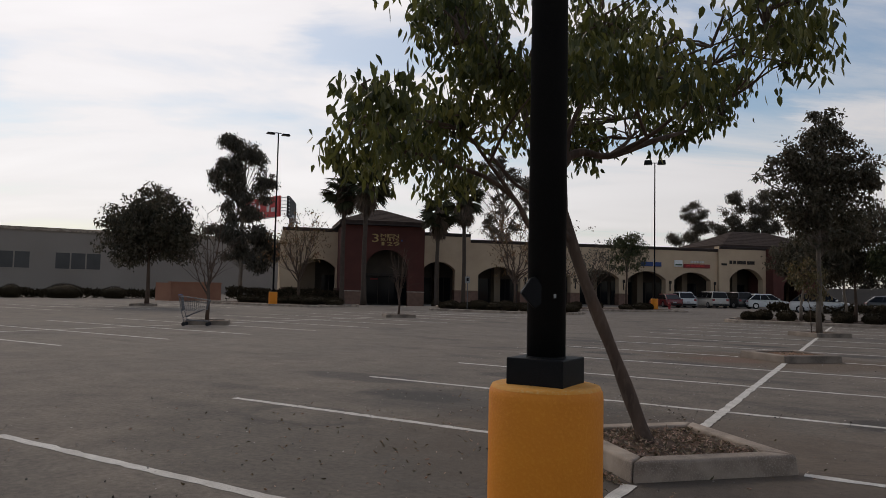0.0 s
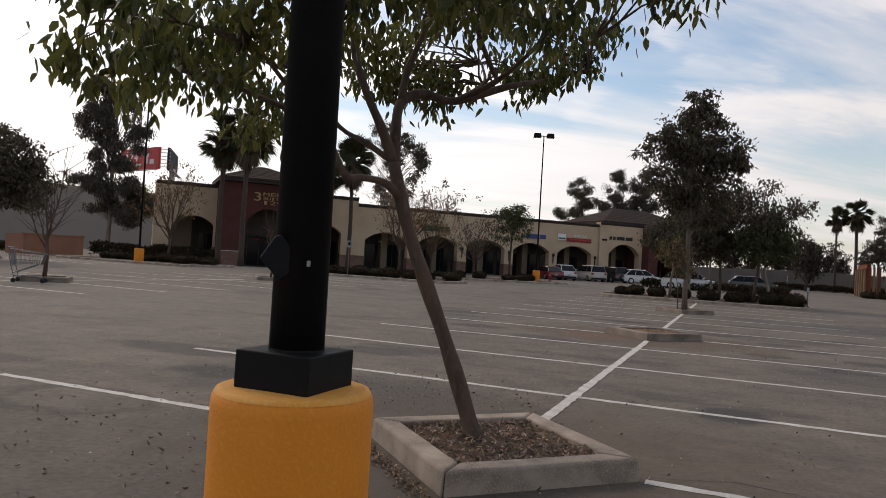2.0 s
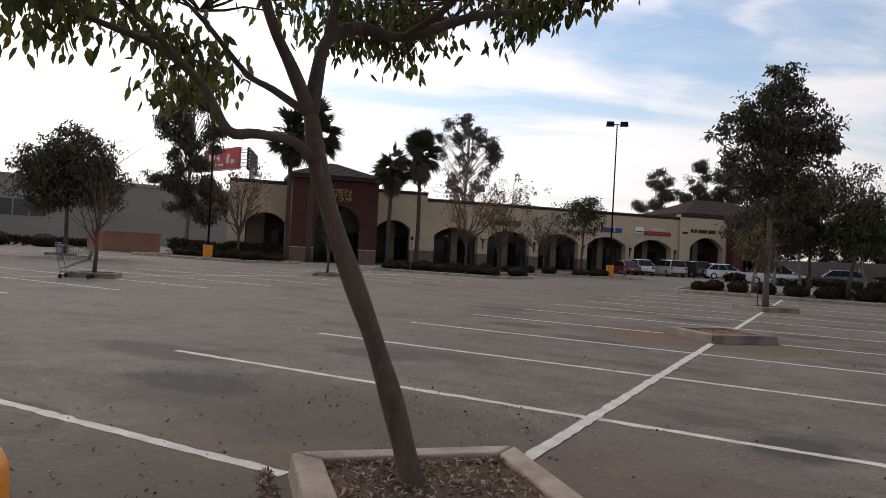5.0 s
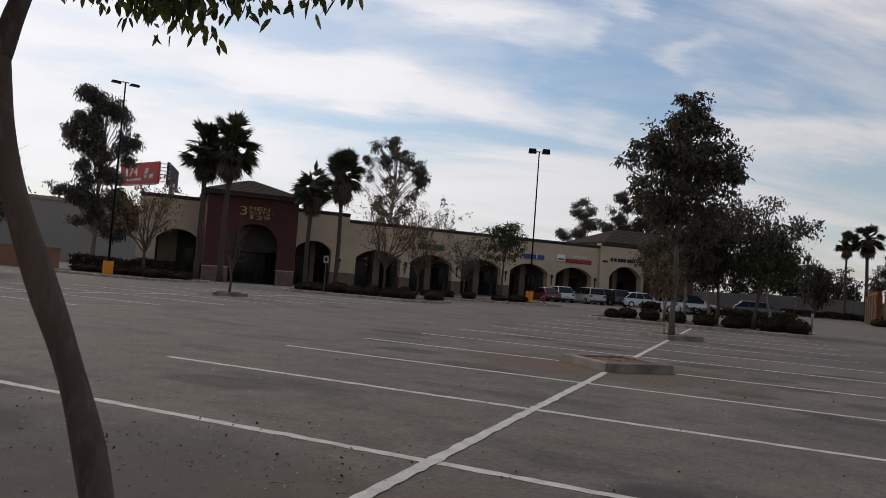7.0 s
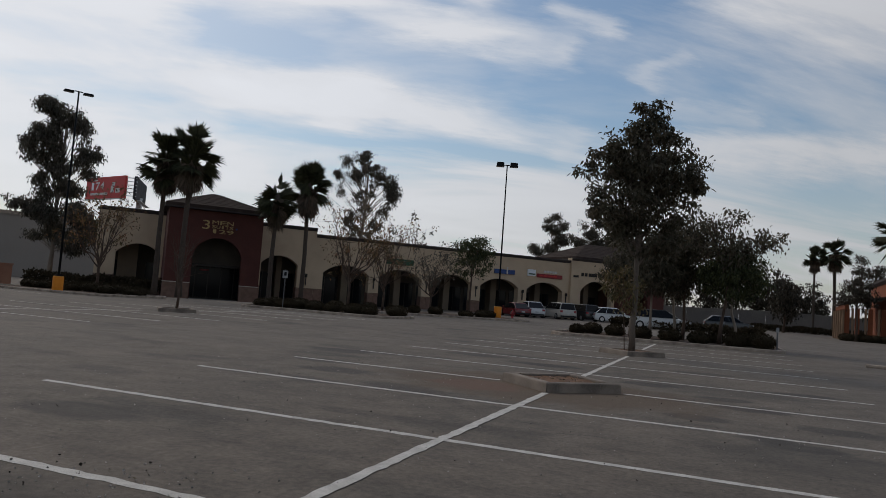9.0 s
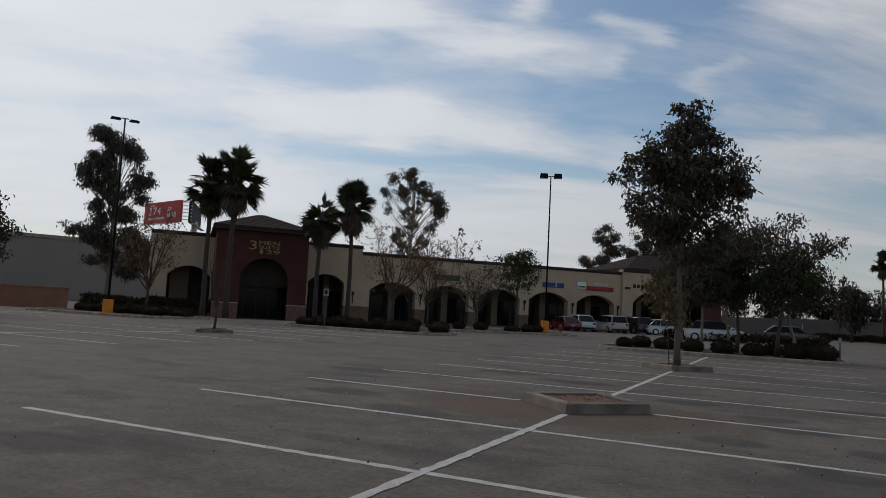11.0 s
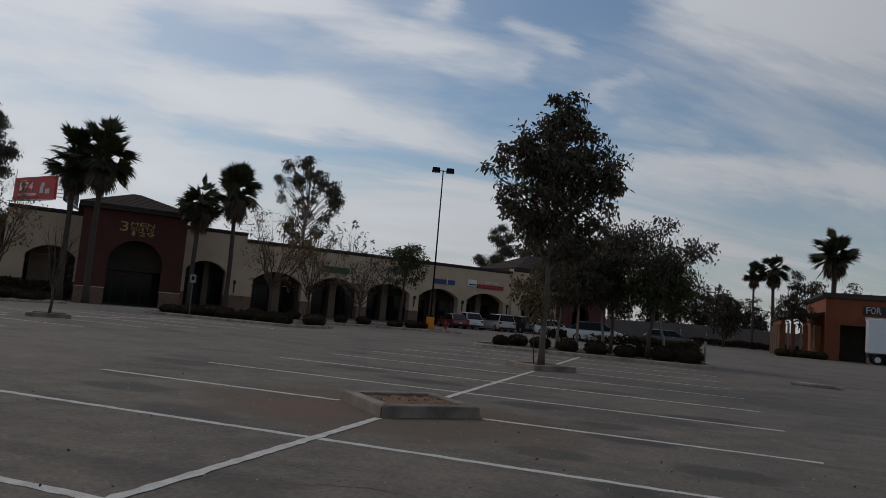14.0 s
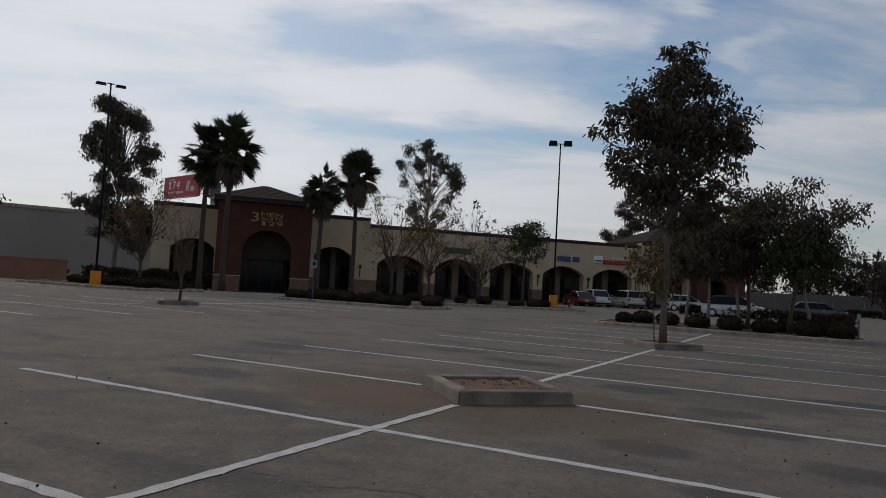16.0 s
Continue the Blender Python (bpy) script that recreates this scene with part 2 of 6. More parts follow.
M = dict(
    line=mat("worn_white_line", (0.66, 0.62, 0.56), (0.5, 0.465, 0.415), 5, 0.85, 0.3, 90, c=(0.3, 0.275, 0.25), detail=9),
    kerb=mat("kerb_concrete", (0.42, 0.335, 0.26), (0.2, 0.155, 0.12), 3.2, 0.9, 0.2, 90, c=(0.4, 0.335, 0.275), detail=7),
    oldkerb=mat("weathered_kerb", (0.29, 0.23, 0.18), (0.12, 0.094, 0.073), 2.2, 0.92, 0.25, 70, c=(0.3, 0.25, 0.205), detail=10),
    soil=mat("bed_soil", (0.105, 0.06, 0.037), (0.05, 0.03, 0.02), 7, 1.0, 0.9, 45, c=(0.16, 0.105, 0.07)),
    redsoil=mat("red_earth", (0.2, 0.105, 0.06), (0.1, 0.055, 0.033), 6, 1.0, 0.9, 40, c=(0.26, 0.16, 0.1)),
    yellow=mat("yellow_paint", (0.79, 0.258, 0.013), (0.72, 0.225, 0.012), 2.5, 0.6, 0.25, 60, c=(0.82, 0.31, 0.025), detail=7),
    black=mat("black_steel_paint", (0.006, 0.006, 0.0065), (0.009, 0.009, 0.0095), 4, 0.55, 0.06, 120, c=(0.013, 0.013, 0.014), spec=0.13),
    bark=mat("tree_bark", (0.108, 0.07, 0.05), (0.056, 0.037, 0.027), 7, 0.95, 0.6, 28, c=(0.14, 0.098, 0.072), stretch=(1, 1, 0.25)),
    palebark=mat("pale_bark", (0.25, 0.2, 0.155), (0.15, 0.12, 0.095), 3, 0.9, 0.5, 30, stretch=(1, 1, 0.3)),
    greybark=mat("grey_brown_bark", (0.15, 0.118, 0.092), (0.09, 0.072, 0.057), 5, 0.92, 0.6, 30, stretch=(1, 1, 0.3)),
    palmbark=mat("palm_bark", (0.085, 0.062, 0.047), (0.055, 0.041, 0.032), 5, 0.95, 0.7, 25, stretch=(1, 1, 3)),
    stucco=mat("cream_stucco", (0.55, 0.41, 0.275), (0.46, 0.34, 0.23), 0.5, 0.92, 0.25, 60, c=(0.58, 0.435, 0.3)),
    red=mat("red_brown_stucco", (0.1, 0.034, 0.026), (0.08, 0.027, 0.021), 0.8, 0.92, 0.25, 60),
    cornice=mat("dark_cornice", (0.05, 0.036, 0.032), (0.035, 0.026, 0.024), 2, 0.8, 0.1, 60),
    shingle=mat("brown_roof_tile", (0.06, 0.042, 0.034), (0.04, 0.029, 0.024), 2.5, 0.95, 0.4, 30, spec=0.1),
    wains=mat("stone_wainscot", (0.2, 0.12, 0.085), (0.14, 0.085, 0.06), 3, 0.9, 0.5, 30, per_piece=0.2),
    band=mat("pale_band", (0.52, 0.46, 0.38), None, 3, 0.8),
    # arcade wall, piers and soffit: shade under the arches put into the base colours
    inner=mat("shade_toned_wall", (0.075, 0.06, 0.046), (0.055, 0.045, 0.035), 0.9, 0.9, 0.2, 50),
    pier=mat("shaded_pier", (0.21, 0.16, 0.112), (0.17, 0.13, 0.092), 0.6, 0.92, 0.2, 50),
    ceil=mat("soffit", (0.14, 0.115, 0.09), None, 2, 0.9),
    walkway=mat("walkway_concrete", (0.4, 0.37, 0.33), (0.3, 0.28, 0.25), 2, 0.9, 0.2, 60),
    bronze=mat("bronze_frame", (0.03, 0.025, 0.022), None, 3, 0.4, 0.05, metal=0.6),
    grey=mat("grey_warehouse", (0.29, 0.25, 0.215), (0.25, 0.215, 0.185), 0.15, 0.9, 0.1, 8),
    farwall=mat("dark_concrete", (0.16, 0.138, 0.118), (0.12, 0.104, 0.09), 0.3, 0.9, 0.1, 8),
    orange=mat("orange_stucco", (0.24, 0.072, 0.03), (0.195, 0.057, 0.026), 0.7, 0.9, 0.2, 50),
    tan=mat("tan_stucco", (0.27, 0.17, 0.105), (0.22, 0.138, 0.086), 0.9, 0.9, 0.2, 50),
    enclosure=mat("terracotta_block", (0.33, 0.16, 0.1), (0.28, 0.13, 0.08), 0.8, 0.92, 0.3, 30),
    steel=mat("galvanised_steel", (0.42, 0.42, 0.43), (0.33, 0.33, 0.34), 6, 0.4, 0.1, 80, metal=0.8),
    rubber=mat("tyre_rubber", (0.018, 0.018, 0.019), None, 8, 0.85, 0.2, 80),
    rim=mat("alloy_rim", (0.5, 0.5, 0.52), None, 8, 0.3, 0.0, metal=0.9),
    white=mat("white_panel", (0.78, 0.78, 0.77), (0.72, 0.72, 0.71), 3, 0.5, 0.05),
    signred=mat("red_sign", (0.26, 0.022, 0.026), (0.22, 0.02, 0.024), 3, 0.5, 0.0),
    signblue=mat("blue_sign", (0.025, 0.06, 0.2), None, 3, 0.5, 0.0),
    signgreen=mat("green_sign", (0.03, 0.085, 0.04), None, 3, 0.5, 0.0),
    boardred=mat("red_poster", (0.52, 0.035, 0.03), (0.46, 0.03, 0.028), 0.2, 0.55, 0.0),
    boarddark=mat("dark_poster", (0.03, 0.03, 0.034), (0.06, 0.055, 0.055), 0.5, 0.7, 0.0, spec=0.08),
    gold=mat("gold_letter", (0.5, 0.34, 0.14), None, 4, 0.5, 0.0),
    lettergrey=mat("pale_letter", (0.6, 0.57, 0.52), None, 4, 0.5, 0.0),
    dullplate=mat("weathered_plate", (0.3, 0.3, 0.29), None, 8, 0.6, 0.0),
    lightgrey=mat("lamp_lens", (0.5, 0.5, 0.5), None, 4, 0.3, 0.0),
    brownrug=mat("dry_leaf", (0.19, 0.125, 0.072), (0.4, 0.32, 0.22), 12, 0.9, 0.0, 60, per_piece=0.6),
    worn=mat("dusty_yellow_paint", (0.80, 0.36, 0.07), (0.74, 0.3, 0.04), 6, 0.75, 0.3, 60, c=(0.72, 0.42, 0.16), detail=9),
    dullpane=mat("dull_window", (0.06, 0.058, 0.056), (0.035, 0.034, 0.033), 0.3, 0.35, 0.0, 20),
    oldsteel=mat("tarnished_steel", (0.16, 0.16, 0.165), (0.1, 0.1, 0.105), 9, 0.5, 0.1, 80, metal=0.6),
    darkgrit=mat("dark_crumb", (0.03, 0.025, 0.02), (0.05, 0.04, 0.03), 12, 0.95, 0.0, 60, per_piece=0.4),
    pebble=mat("loose_grit", (0.25, 0.225, 0.195), (0.36, 0.33, 0.29), 12, 0.95, 0.0, 60, per_piece=0.5),
)
M["leaf_near"] = leaf_mat("broad_leaf", (0.115, 0.12, 0.03), (0.06, 0.075, 0.02), 0.55, 0.42, 0.45)
M["leaf_dark"] = leaf_mat("dark_leaf", (0.098, 0.084, 0.052), (0.06, 0.055, 0.036), 0.5, 0.6, 0.3, 0.28)
M["leaf_gum"] = leaf_mat("gum_leaf", (0.115, 0.102, 0.076), (0.075, 0.069, 0.053), 0.5, 0.65, 0.35, 0.25)
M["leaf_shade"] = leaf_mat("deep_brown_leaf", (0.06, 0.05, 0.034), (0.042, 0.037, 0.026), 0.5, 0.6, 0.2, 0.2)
M["leaf_green"] = leaf_mat("deep_green_leaf", (0.062, 0.07, 0.026), (0.042, 0.05, 0.02), 0.5, 0.5, 0.25, 0.3)
M["leaf_dry"] = leaf_mat("sparse_dry_leaf", (0.20, 0.12, 0.05), (0.12, 0.09, 0.035), 0.6, 0.7, 0.25)
M["leaf_olive"] = leaf_mat("olive_leaf", (0.14, 0.105, 0.042), (0.085, 0.075, 0.03), 0.55, 0.6, 0.3)
M["leaf_bush"] = leaf_mat("shrub_leaf", (0.05, 0.038, 0.022), (0.034, 0.028, 0.016), 0.25, 0.85, 0.08, 0.08)
M["leaf_palm"] = leaf_mat("palm_frond", (0.05, 0.052, 0.024), (0.035, 0.038, 0.018), 0.4, 0.65, 0.12, 0.2)
M["palm_dead"] = leaf_mat("dead_frond", (0.13, 0.095, 0.06), (0.09, 0.065, 0.045), 0.4, 0.8, 0.08)


def glass_mat():
    m = bpy.data.materials.new("dark_shop_glass")
    m.use_nodes = True
    p = m.node_tree.nodes["Principled BSDF"]
    p.inputs["Base Color"].default_value = (0.012, 0.013, 0.015, 1)
    p.inputs["Roughness"].default_value, p.inputs["Specular IOR Level"].default_value = 0.08, 0.12
    return m


M["glass"] = glass_mat()
M["car_glass"] = mat("tinted_car_glass", (0.01, 0.01, 0.011), None, 3, 0.12, 0.0, spec=0.2)


def paint(name, col, rough=0.3):
    m = mat(name, col, tuple(v * 0.93 for v in col), 2.0, rough, 0.0, 40, spec=0.5, c=col)
    m.node_tree.nodes["Principled BSDF"].inputs["Coat Weight"].default_value = 0.5
    return m


# ---- mesh tools ----
def box(bm, x0, x1, y0, y1, z0, z1):
    vs = [bm.verts.new((x, y, z)) for z in (z0, z1) for y in (y0, y1) for x in (x0, x1)]
    for f in ((0, 2, 3, 1), (4, 5, 7, 6), (0, 1, 5, 4), (2, 6, 7, 3), (0, 4, 6, 2), (1, 3, 7, 5)):
        bm.faces.new([vs[i] for i in f])
    return vs


def obox(bm, w, d, h, m):
    """A box w by d by h, standing on the origin of the pose m."""
    vs = box(bm, -w / 2, w / 2, -d / 2, d / 2, 0, h)
    bmesh.ops.transform(bm, matrix=m, verts=vs)
    return vs


def bevel(bm, width, segments=2, edges=None):
    bmesh.ops.bevel(bm, geom=edges or bm.edges[:], offset=width, segments=segments, affect="EDGES", profile=0.5)


def tube(bm, pts, radii, sides=8, caps=True):
    """A tapered tube along points."""
    pts = [Vector(p) for p in pts]
    rings, last = [], None
    for i, p in enumerate(pts):
        d = (pts[min(i + 1, len(pts) - 1)] - pts[max(i - 1, 0)]).normalized()
        side = (last - d * last.dot(d)) if last else (Vector((1, 0, 0)) if abs(d.x) < 0.9 else Vector((0, 1, 0)))
        side = (side - d * side.dot(d)).normalized()
        last = side
        up = d.cross(side)
        r = radii[i] if hasattr(radii, "__len__") else radii
        rings.append([bm.verts.new(p + (side * math.cos(2 * math.pi * k / sides) + up * math.sin(2 * math.pi * k / sides)) * r) for k in range(sides)])
    for a, b in zip(rings, rings[1:]):
        for k in range(sides):
            bm.faces.new((a[k], a[(k + 1) % sides], b[(k + 1) % sides], b[k]))
    if caps:
        bm.faces.new(rings[0][::-1]); bm.faces.new(rings[-1])
    return rings


def lathe(bm, profile, sides=24, centre=(0, 0), cap=True):
    """A turned shape from (radius, z) pairs."""
    rings = [[bm.verts.new((centre[0] + r * math.cos(2 * math.pi * k / sides), centre[1] + r * math.sin(2 * math.pi * k / sides), z)) for k in range(sides)] for r, z in profile]
    for a, b in zip(rings, rings[1:]):
        for k in range(sides):
            bm.faces.new((a[k], a[(k + 1) % sides], b[(k + 1) % sides], b[k]))
    if cap:
        bm.faces.new(rings[0][::-1]); bm.faces.new(rings[-1])


def slab(bm, outline, d, plane="xz", at=0.0):
    """A flat outline (pairs) given thickness d along the third axis, from at."""
    def v3(p, w):
        return (p[0], w, p[1]) if plane == "xz" else (p[0], p[1], w) if plane == "xy" else (w, p[0], p[1])
    a = [bm.verts.new(v3(p, at)) for p in outline]
    b = [bm.verts.new(v3(p, at + d)) for p in outline]
    bm.faces.new(a); bm.faces.new(b[::-1])
    for i in range(len(a)):
        j = (i + 1) % len(a)
        bm.faces.new((a[j], a[i], b[i], b[j]))
    bmesh.ops.recalc_face_normals(bm, faces=bm.faces[:])


def mesh_of(name, bm, material, smooth=False):
    me = bpy.data.meshes.new(name)
    bm.normal_update()
    bm.to_mesh(me); bm.free()
    if smooth:
        me.polygons.foreach_set("use_smooth", [True] * len(me.polygons))
    me.materials.append(material)
    return me


def thing(name, bm, material, label, category, group="", kind="", m=None, smooth=False):
    ob = new(name, mesh_of(name, bm, material, smooth))
    if m is not None:
        ob.matrix_basis = m
    return tagged(ob, label, category, group, kind)


def empty(name, label, category, group="", kind="", m=None):
    ob = new(name)
    if m is not None:
        ob.matrix_basis = m
    return tagged(ob, label, category, group, kind)


def part(name, bm, material, parent, label="", smooth=False, m=None, kind=""):
    ob = new(name, bm if isinstance(bm, bpy.types.Mesh) else mesh_of(name, bm, material, smooth))
    ob.parent = parent
    if m is not None:
        ob.matrix_basis = m
    return tagged(ob, label, kind=kind)


def BM():
    return bmesh.new()


def words(text, size, depth, material, parent, name, m, label="", width=0.0):
    """Raised lettering as a mesh, centred on the pose m, which it faces along its -y."""
    cu = bpy.data.curves.new("lettering", "FONT")
    cu.body, cu.size, cu.extrude, cu.align_x, cu.align_y = text, size, depth, "CENTER", "CENTER"
    tmp = bpy.data.objects.new("lettering", cu)
    scene.collection.objects.link(tmp)
    bpy.context.view_layer.update()
    me = bpy.data.meshes.new_from_object(tmp.evaluated_get(bpy.context.evaluated_depsgraph_get()))
    bpy.data.objects.remove(tmp)
    me.materials.clear(); me.materials.append(material)
    xs = [v.co.x for v in me.vertices]
    k = width / (max(xs) - min(xs)) if width else 1.0
    me.transform(pose(0, 0, 0, 90, 0, 0) @ Matrix.Diagonal((k, 1, 1, 1)))
    return part(name, me, material, parent, label, m=m)


def letters(text, size, depth, material, parent, name, x, y, z, width, label=""):
    """A word as separate letters, set evenly over a width."""
    step = width / len(text)
    for i, ch in enumerate(text):
        if ch != " ":
            words(ch, size, depth, material, parent, name, pose(x - width / 2 + step * (i + 0.5), y, z), label, step * (0.86 if ch not in "I1" else 0.4))


def smooth(a):
    a = min(1.0, max(0.0, a))
    return a * a * (3 - 2 * a)


def fall(x, y):
    """Height of the ground, which drops a little towards the shops."""
    c = math.sqrt(0.5)
    u, v = c * (x + y), c * (y - x)
    b = smooth((v - 50.5) / 9) * smooth((u + 14) / 8) * (1 - smooth((u - 20) / 10))
    return -0.42 * b * (1 - smooth((v - 95) / 20))


S, DEPTH = 2.74, 5.1     # width and depth of a parking bay


def uv(u, v, z=0.0, turn=0.0):
    """A pose in the building's own plan: u along its front, v towards it."""
    c = math.sqrt(0.5)
    return pose(c * (u - v), c * (u + v), z, 0, 0, 45 + turn)

# ---- the lot ----
def asphalt_mat():
    m = mat("asphalt", (0.150, 0.131, 0.115), (0.108, 0.096, 0.086), 0.5, 0.88, 0.6, 110, c=(0.18, 0.165, 0.15), detail=9, spec=0.35)
    nt = m.node_tree
    n, l = nt.nodes, nt.links
    p = n["Principled BSDF"]
    src = p.inputs["Base Color"].links[0].from_socket
    co = n.new("ShaderNodeTexCoord")
    # stains: soft dark blotches lying along the bays
    mp = n.new("ShaderNodeMapping"); mp.inputs["Scale"].default_value = (0.33, 0.75, 1); mp.inputs["Location"].default_value = (0.4, 3.1, 0)
    l.new(co.outputs["Object"], mp.inputs["Vector"])
    t = n.new("ShaderNodeTexNoise"); t.inputs["Scale"].default_value = 1.0; t.inputs["Detail"].default_value = 5; t.inputs["Roughness"].default_value = 0.55
    l.new(mp.outputs[0], t.inputs["Vector"])
    r = n.new("ShaderNodeMapRange"); r.inputs["From Min"].default_value, r.inputs["From Max"].default_value = 0.55, 0.66
    r.inputs["To Max"].default_value = 0.62
    l.new(t.outputs["Fac"], r.inputs["Value"])
    mx = n.new("ShaderNodeMix"); mx.data_type = "RGBA"; mx.inputs[7].default_value = (0.05, 0.048, 0.047, 1)
    l.new(r.outputs[0], mx.inputs["Factor"]); l.new(src, mx.inputs[6])
    # a second, sharper set of drips and scuffs
    mp4 = n.new("ShaderNodeMapping"); mp4.inputs["Scale"].default_value = (0.8, 1.5, 1); mp4.inputs["Location"].default_value = (7.0, 1.3, 0)
    l.new(co.outputs["Object"], mp4.inputs["Vector"])
    t4 = n.new("ShaderNodeTexNoise"); t4.inputs["Scale"].default_value = 0.9; t4.inputs["Detail"].default_value = 9; t4.inputs["Roughness"].default_value = 0.65; t4.inputs["Distortion"].default_value = 0.6
    l.new(mp4.outputs[0], t4.inputs["Vector"])
    r4 = n.new("ShaderNodeMapRange"); r4.inputs["From Min"].default_value, r4.inputs["From Max"].default_value = 0.5, 0.75; r4.inputs["To Max"].default_value = 0.6
    l.new(t4.outputs["Fac"], r4.inputs["Value"])
    mx4 = n.new("ShaderNodeMix"); mx4.data_type = "RGBA"; mx4.inputs[7].default_value = (0.066, 0.06, 0.055, 1)
    l.new(r4.outputs[0], mx4.inputs["Factor"]); l.new(mx.outputs[2], mx4.inputs[6])
    # aggregate specks
    v = n.new("ShaderNodeTexVoronoi"); v.inputs["Scale"].default_value = 55
    l.new(co.outputs["Object"], v.inputs["Vector"])
    rv = n.new("ShaderNodeMapRange"); rv.inputs["From Min"].default_value, rv.inputs["From Max"].default_value = 0.16, 0.05
    rv.inputs["To Max"].default_value = 0.55
    l.new(v.outputs["Distance"], rv.inputs["Value"])
    mx2 = n.new("ShaderNodeMix"); mx2.data_type = "RGBA"; mx2.inputs[7].default_value = (0.26, 0.25, 0.235, 1)
    l.new(rv.outputs[0], mx2.inputs["Factor"]); l.new(mx4.outputs[2], mx2.inputs[6])
    # broad pale dusty areas
    t3 = n.new("ShaderNodeTexNoise"); t3.inputs["Scale"].default_value = 0.07; t3.inputs["Detail"].default_value = 6
    l.new(co.outputs["Object"], t3.inputs["Vector"])
    r3 = n.new("ShaderNodeMapRange"); r3.inputs["From Min"].default_value, r3.inputs["From Max"].default_value = 0.4, 0.7; r3.inputs["To Max"].default_value = 0.45
    l.new(t3.outputs["Fac"], r3.inputs["Value"])
    mx3 = n.new("ShaderNodeMix"); mx3.data_type = "RGBA"; mx3.inputs[7].default_value = (0.185, 0.172, 0.158, 1)
    l.new(r3.outputs[0], mx3.inputs["Factor"]); l.new(mx2.outputs[2], mx3.inputs[6])
    # mottling: hand-sized patches and fine grain
    last = mx3.outputs[2]
    for sc, lo, hi, rg in ((2.3, 0.74, 1.2, 0.72), (19.0, 0.72, 1.25, 0.6)):
        tn = n.new("ShaderNodeTexNoise"); tn.inputs["Scale"].default_value = sc; tn.inputs["Detail"].default_value = 8; tn.inputs["Roughness"].default_value = rg
        l.new(co.outputs["Object"], tn.inputs["Vector"])
        rn = n.new("ShaderNodeMapRange"); rn.inputs["From Min"].default_value, rn.inputs["From Max"].default_value = 0.3, 0.7
        rn.inputs["To Min"].default_value, rn.inputs["To Max"].default_value = lo, hi
        l.new(tn.outputs["Fac"], rn.inputs["Value"])
        sv = n.new("ShaderNodeVectorMath"); sv.operation = "SCALE"
        l.new(last, sv.inputs[0]); l.new(rn.outputs[0], sv.inputs["Scale"])
        last = sv.outputs[0]
    tint = n.new("ShaderNodeVectorMath"); tint.operation = "MULTIPLY"; tint.inputs[1].default_value = (1.09, 1.0, 0.89)
    l.new(last, tint.inputs[0])
    last = tint.outputs[0]
    wob = n.new("ShaderNodeTexNoise"); wob.inputs["Scale"].default_value = 1.6; wob.inputs["Detail"].default_value = 6; wob.inputs["Roughness"].default_value = 0.6
    l.new(co.outputs["Object"], wob.inputs["Vector"])

    def spot(last, x, y, rx, ry, amount, col, hole=0.0):
        """An oil stain or a patch of earth on the asphalt, with a ragged edge."""
        a = n.new("ShaderNodeVectorMath"); a.operation = "SUBTRACT"; a.inputs[1].default_value = (x, y, 0)
        l.new(co.outputs["Object"], a.inputs[0])
        b = n.new("ShaderNodeVectorMath"); b.operation = "MULTIPLY"; b.inputs[1].default_value = (1 / rx, 1 / ry, 0)
        l.new(a.outputs[0], b.inputs[0])
        d = n.new("ShaderNodeVectorMath"); d.operation = "LENGTH"
        l.new(b.outputs[0], d.inputs[0])
        k = n.new("ShaderNodeMath"); k.operation = "MULTIPLY_ADD"; k.inputs[1].default_value = 1.3
        l.new(wob.outputs["Fac"], k.inputs[0]); l.new(d.outputs["Value"], k.inputs[2])
        f = n.new("ShaderNodeMapRange"); f.interpolation_type = "SMOOTHSTEP"
        f.inputs["From Min"].default_value, f.inputs["From Max"].default_value = 1.85, 1.3
        f.inputs["To Max"].default_value = amount
        l.new(k.outputs[0], f.inputs["Value"])
        fac = f.outputs[0]
        if hole:
            g = n.new("ShaderNodeMapRange"); g.interpolation_type = "SMOOTHSTEP"
            g.inputs["From Min"].default_value, g.inputs["From Max"].default_value = 1.65 * hole, 1.65
            l.new(k.outputs[0], g.inputs["Value"])
            h = n.new("ShaderNodeMath"); h.operation = "MULTIPLY"
            l.new(fac, h.inputs[0]); l.new(g.outputs[0], h.inputs[1]); fac = h.outputs[0]
        q = n.new("ShaderNodeMix"); q.data_type = "RGBA"; q.inputs[7].default_value = (*col, 1)
        l.new(fac, q.inputs["Factor"]); l.new(last, q.inputs[6])
        return q.outputs[2]
    oil, earth = (0.04, 0.037, 0.034), (0.115, 0.078, 0.05)
    for x, y, rx, ry, am in ((-3.5, 1.55, 0.8, 0.42, 0.75), (1.6, 2.85, 0.42, 0.42, 0.8), (-5.35, 13.2, 0.8, 0.5, 0.6), (-3.5, 9.73, 0.7, 0.42, 0.65), (-4.4, 10.94, 0.7, 0.4, 0.5), (-3.4, 4.35, 0.8, 0.4, 0.6), (-1.9, 8.6, 0.7, 0.42, 0.55), (-1.2, 14.95, 0.8, 0.42, 0.75), (2.5, 13.2, 1.5, 1.0, 0.4), (4.05, 14.05, 0.6, 0.3, 0.7), (3.4, 7.0, 1.2, 0.7, 0.35), (-3.0, 15.8, 0.8, 0.4, 0.5), (2.2, 17.0, 0.8, 0.4, 0.5)):
        last = spot(last, x, y, rx, ry, am, oil)
    last = spot(last, -3.72, -0.38, 0.8, 0.52, 1.0, oil, 0.78)
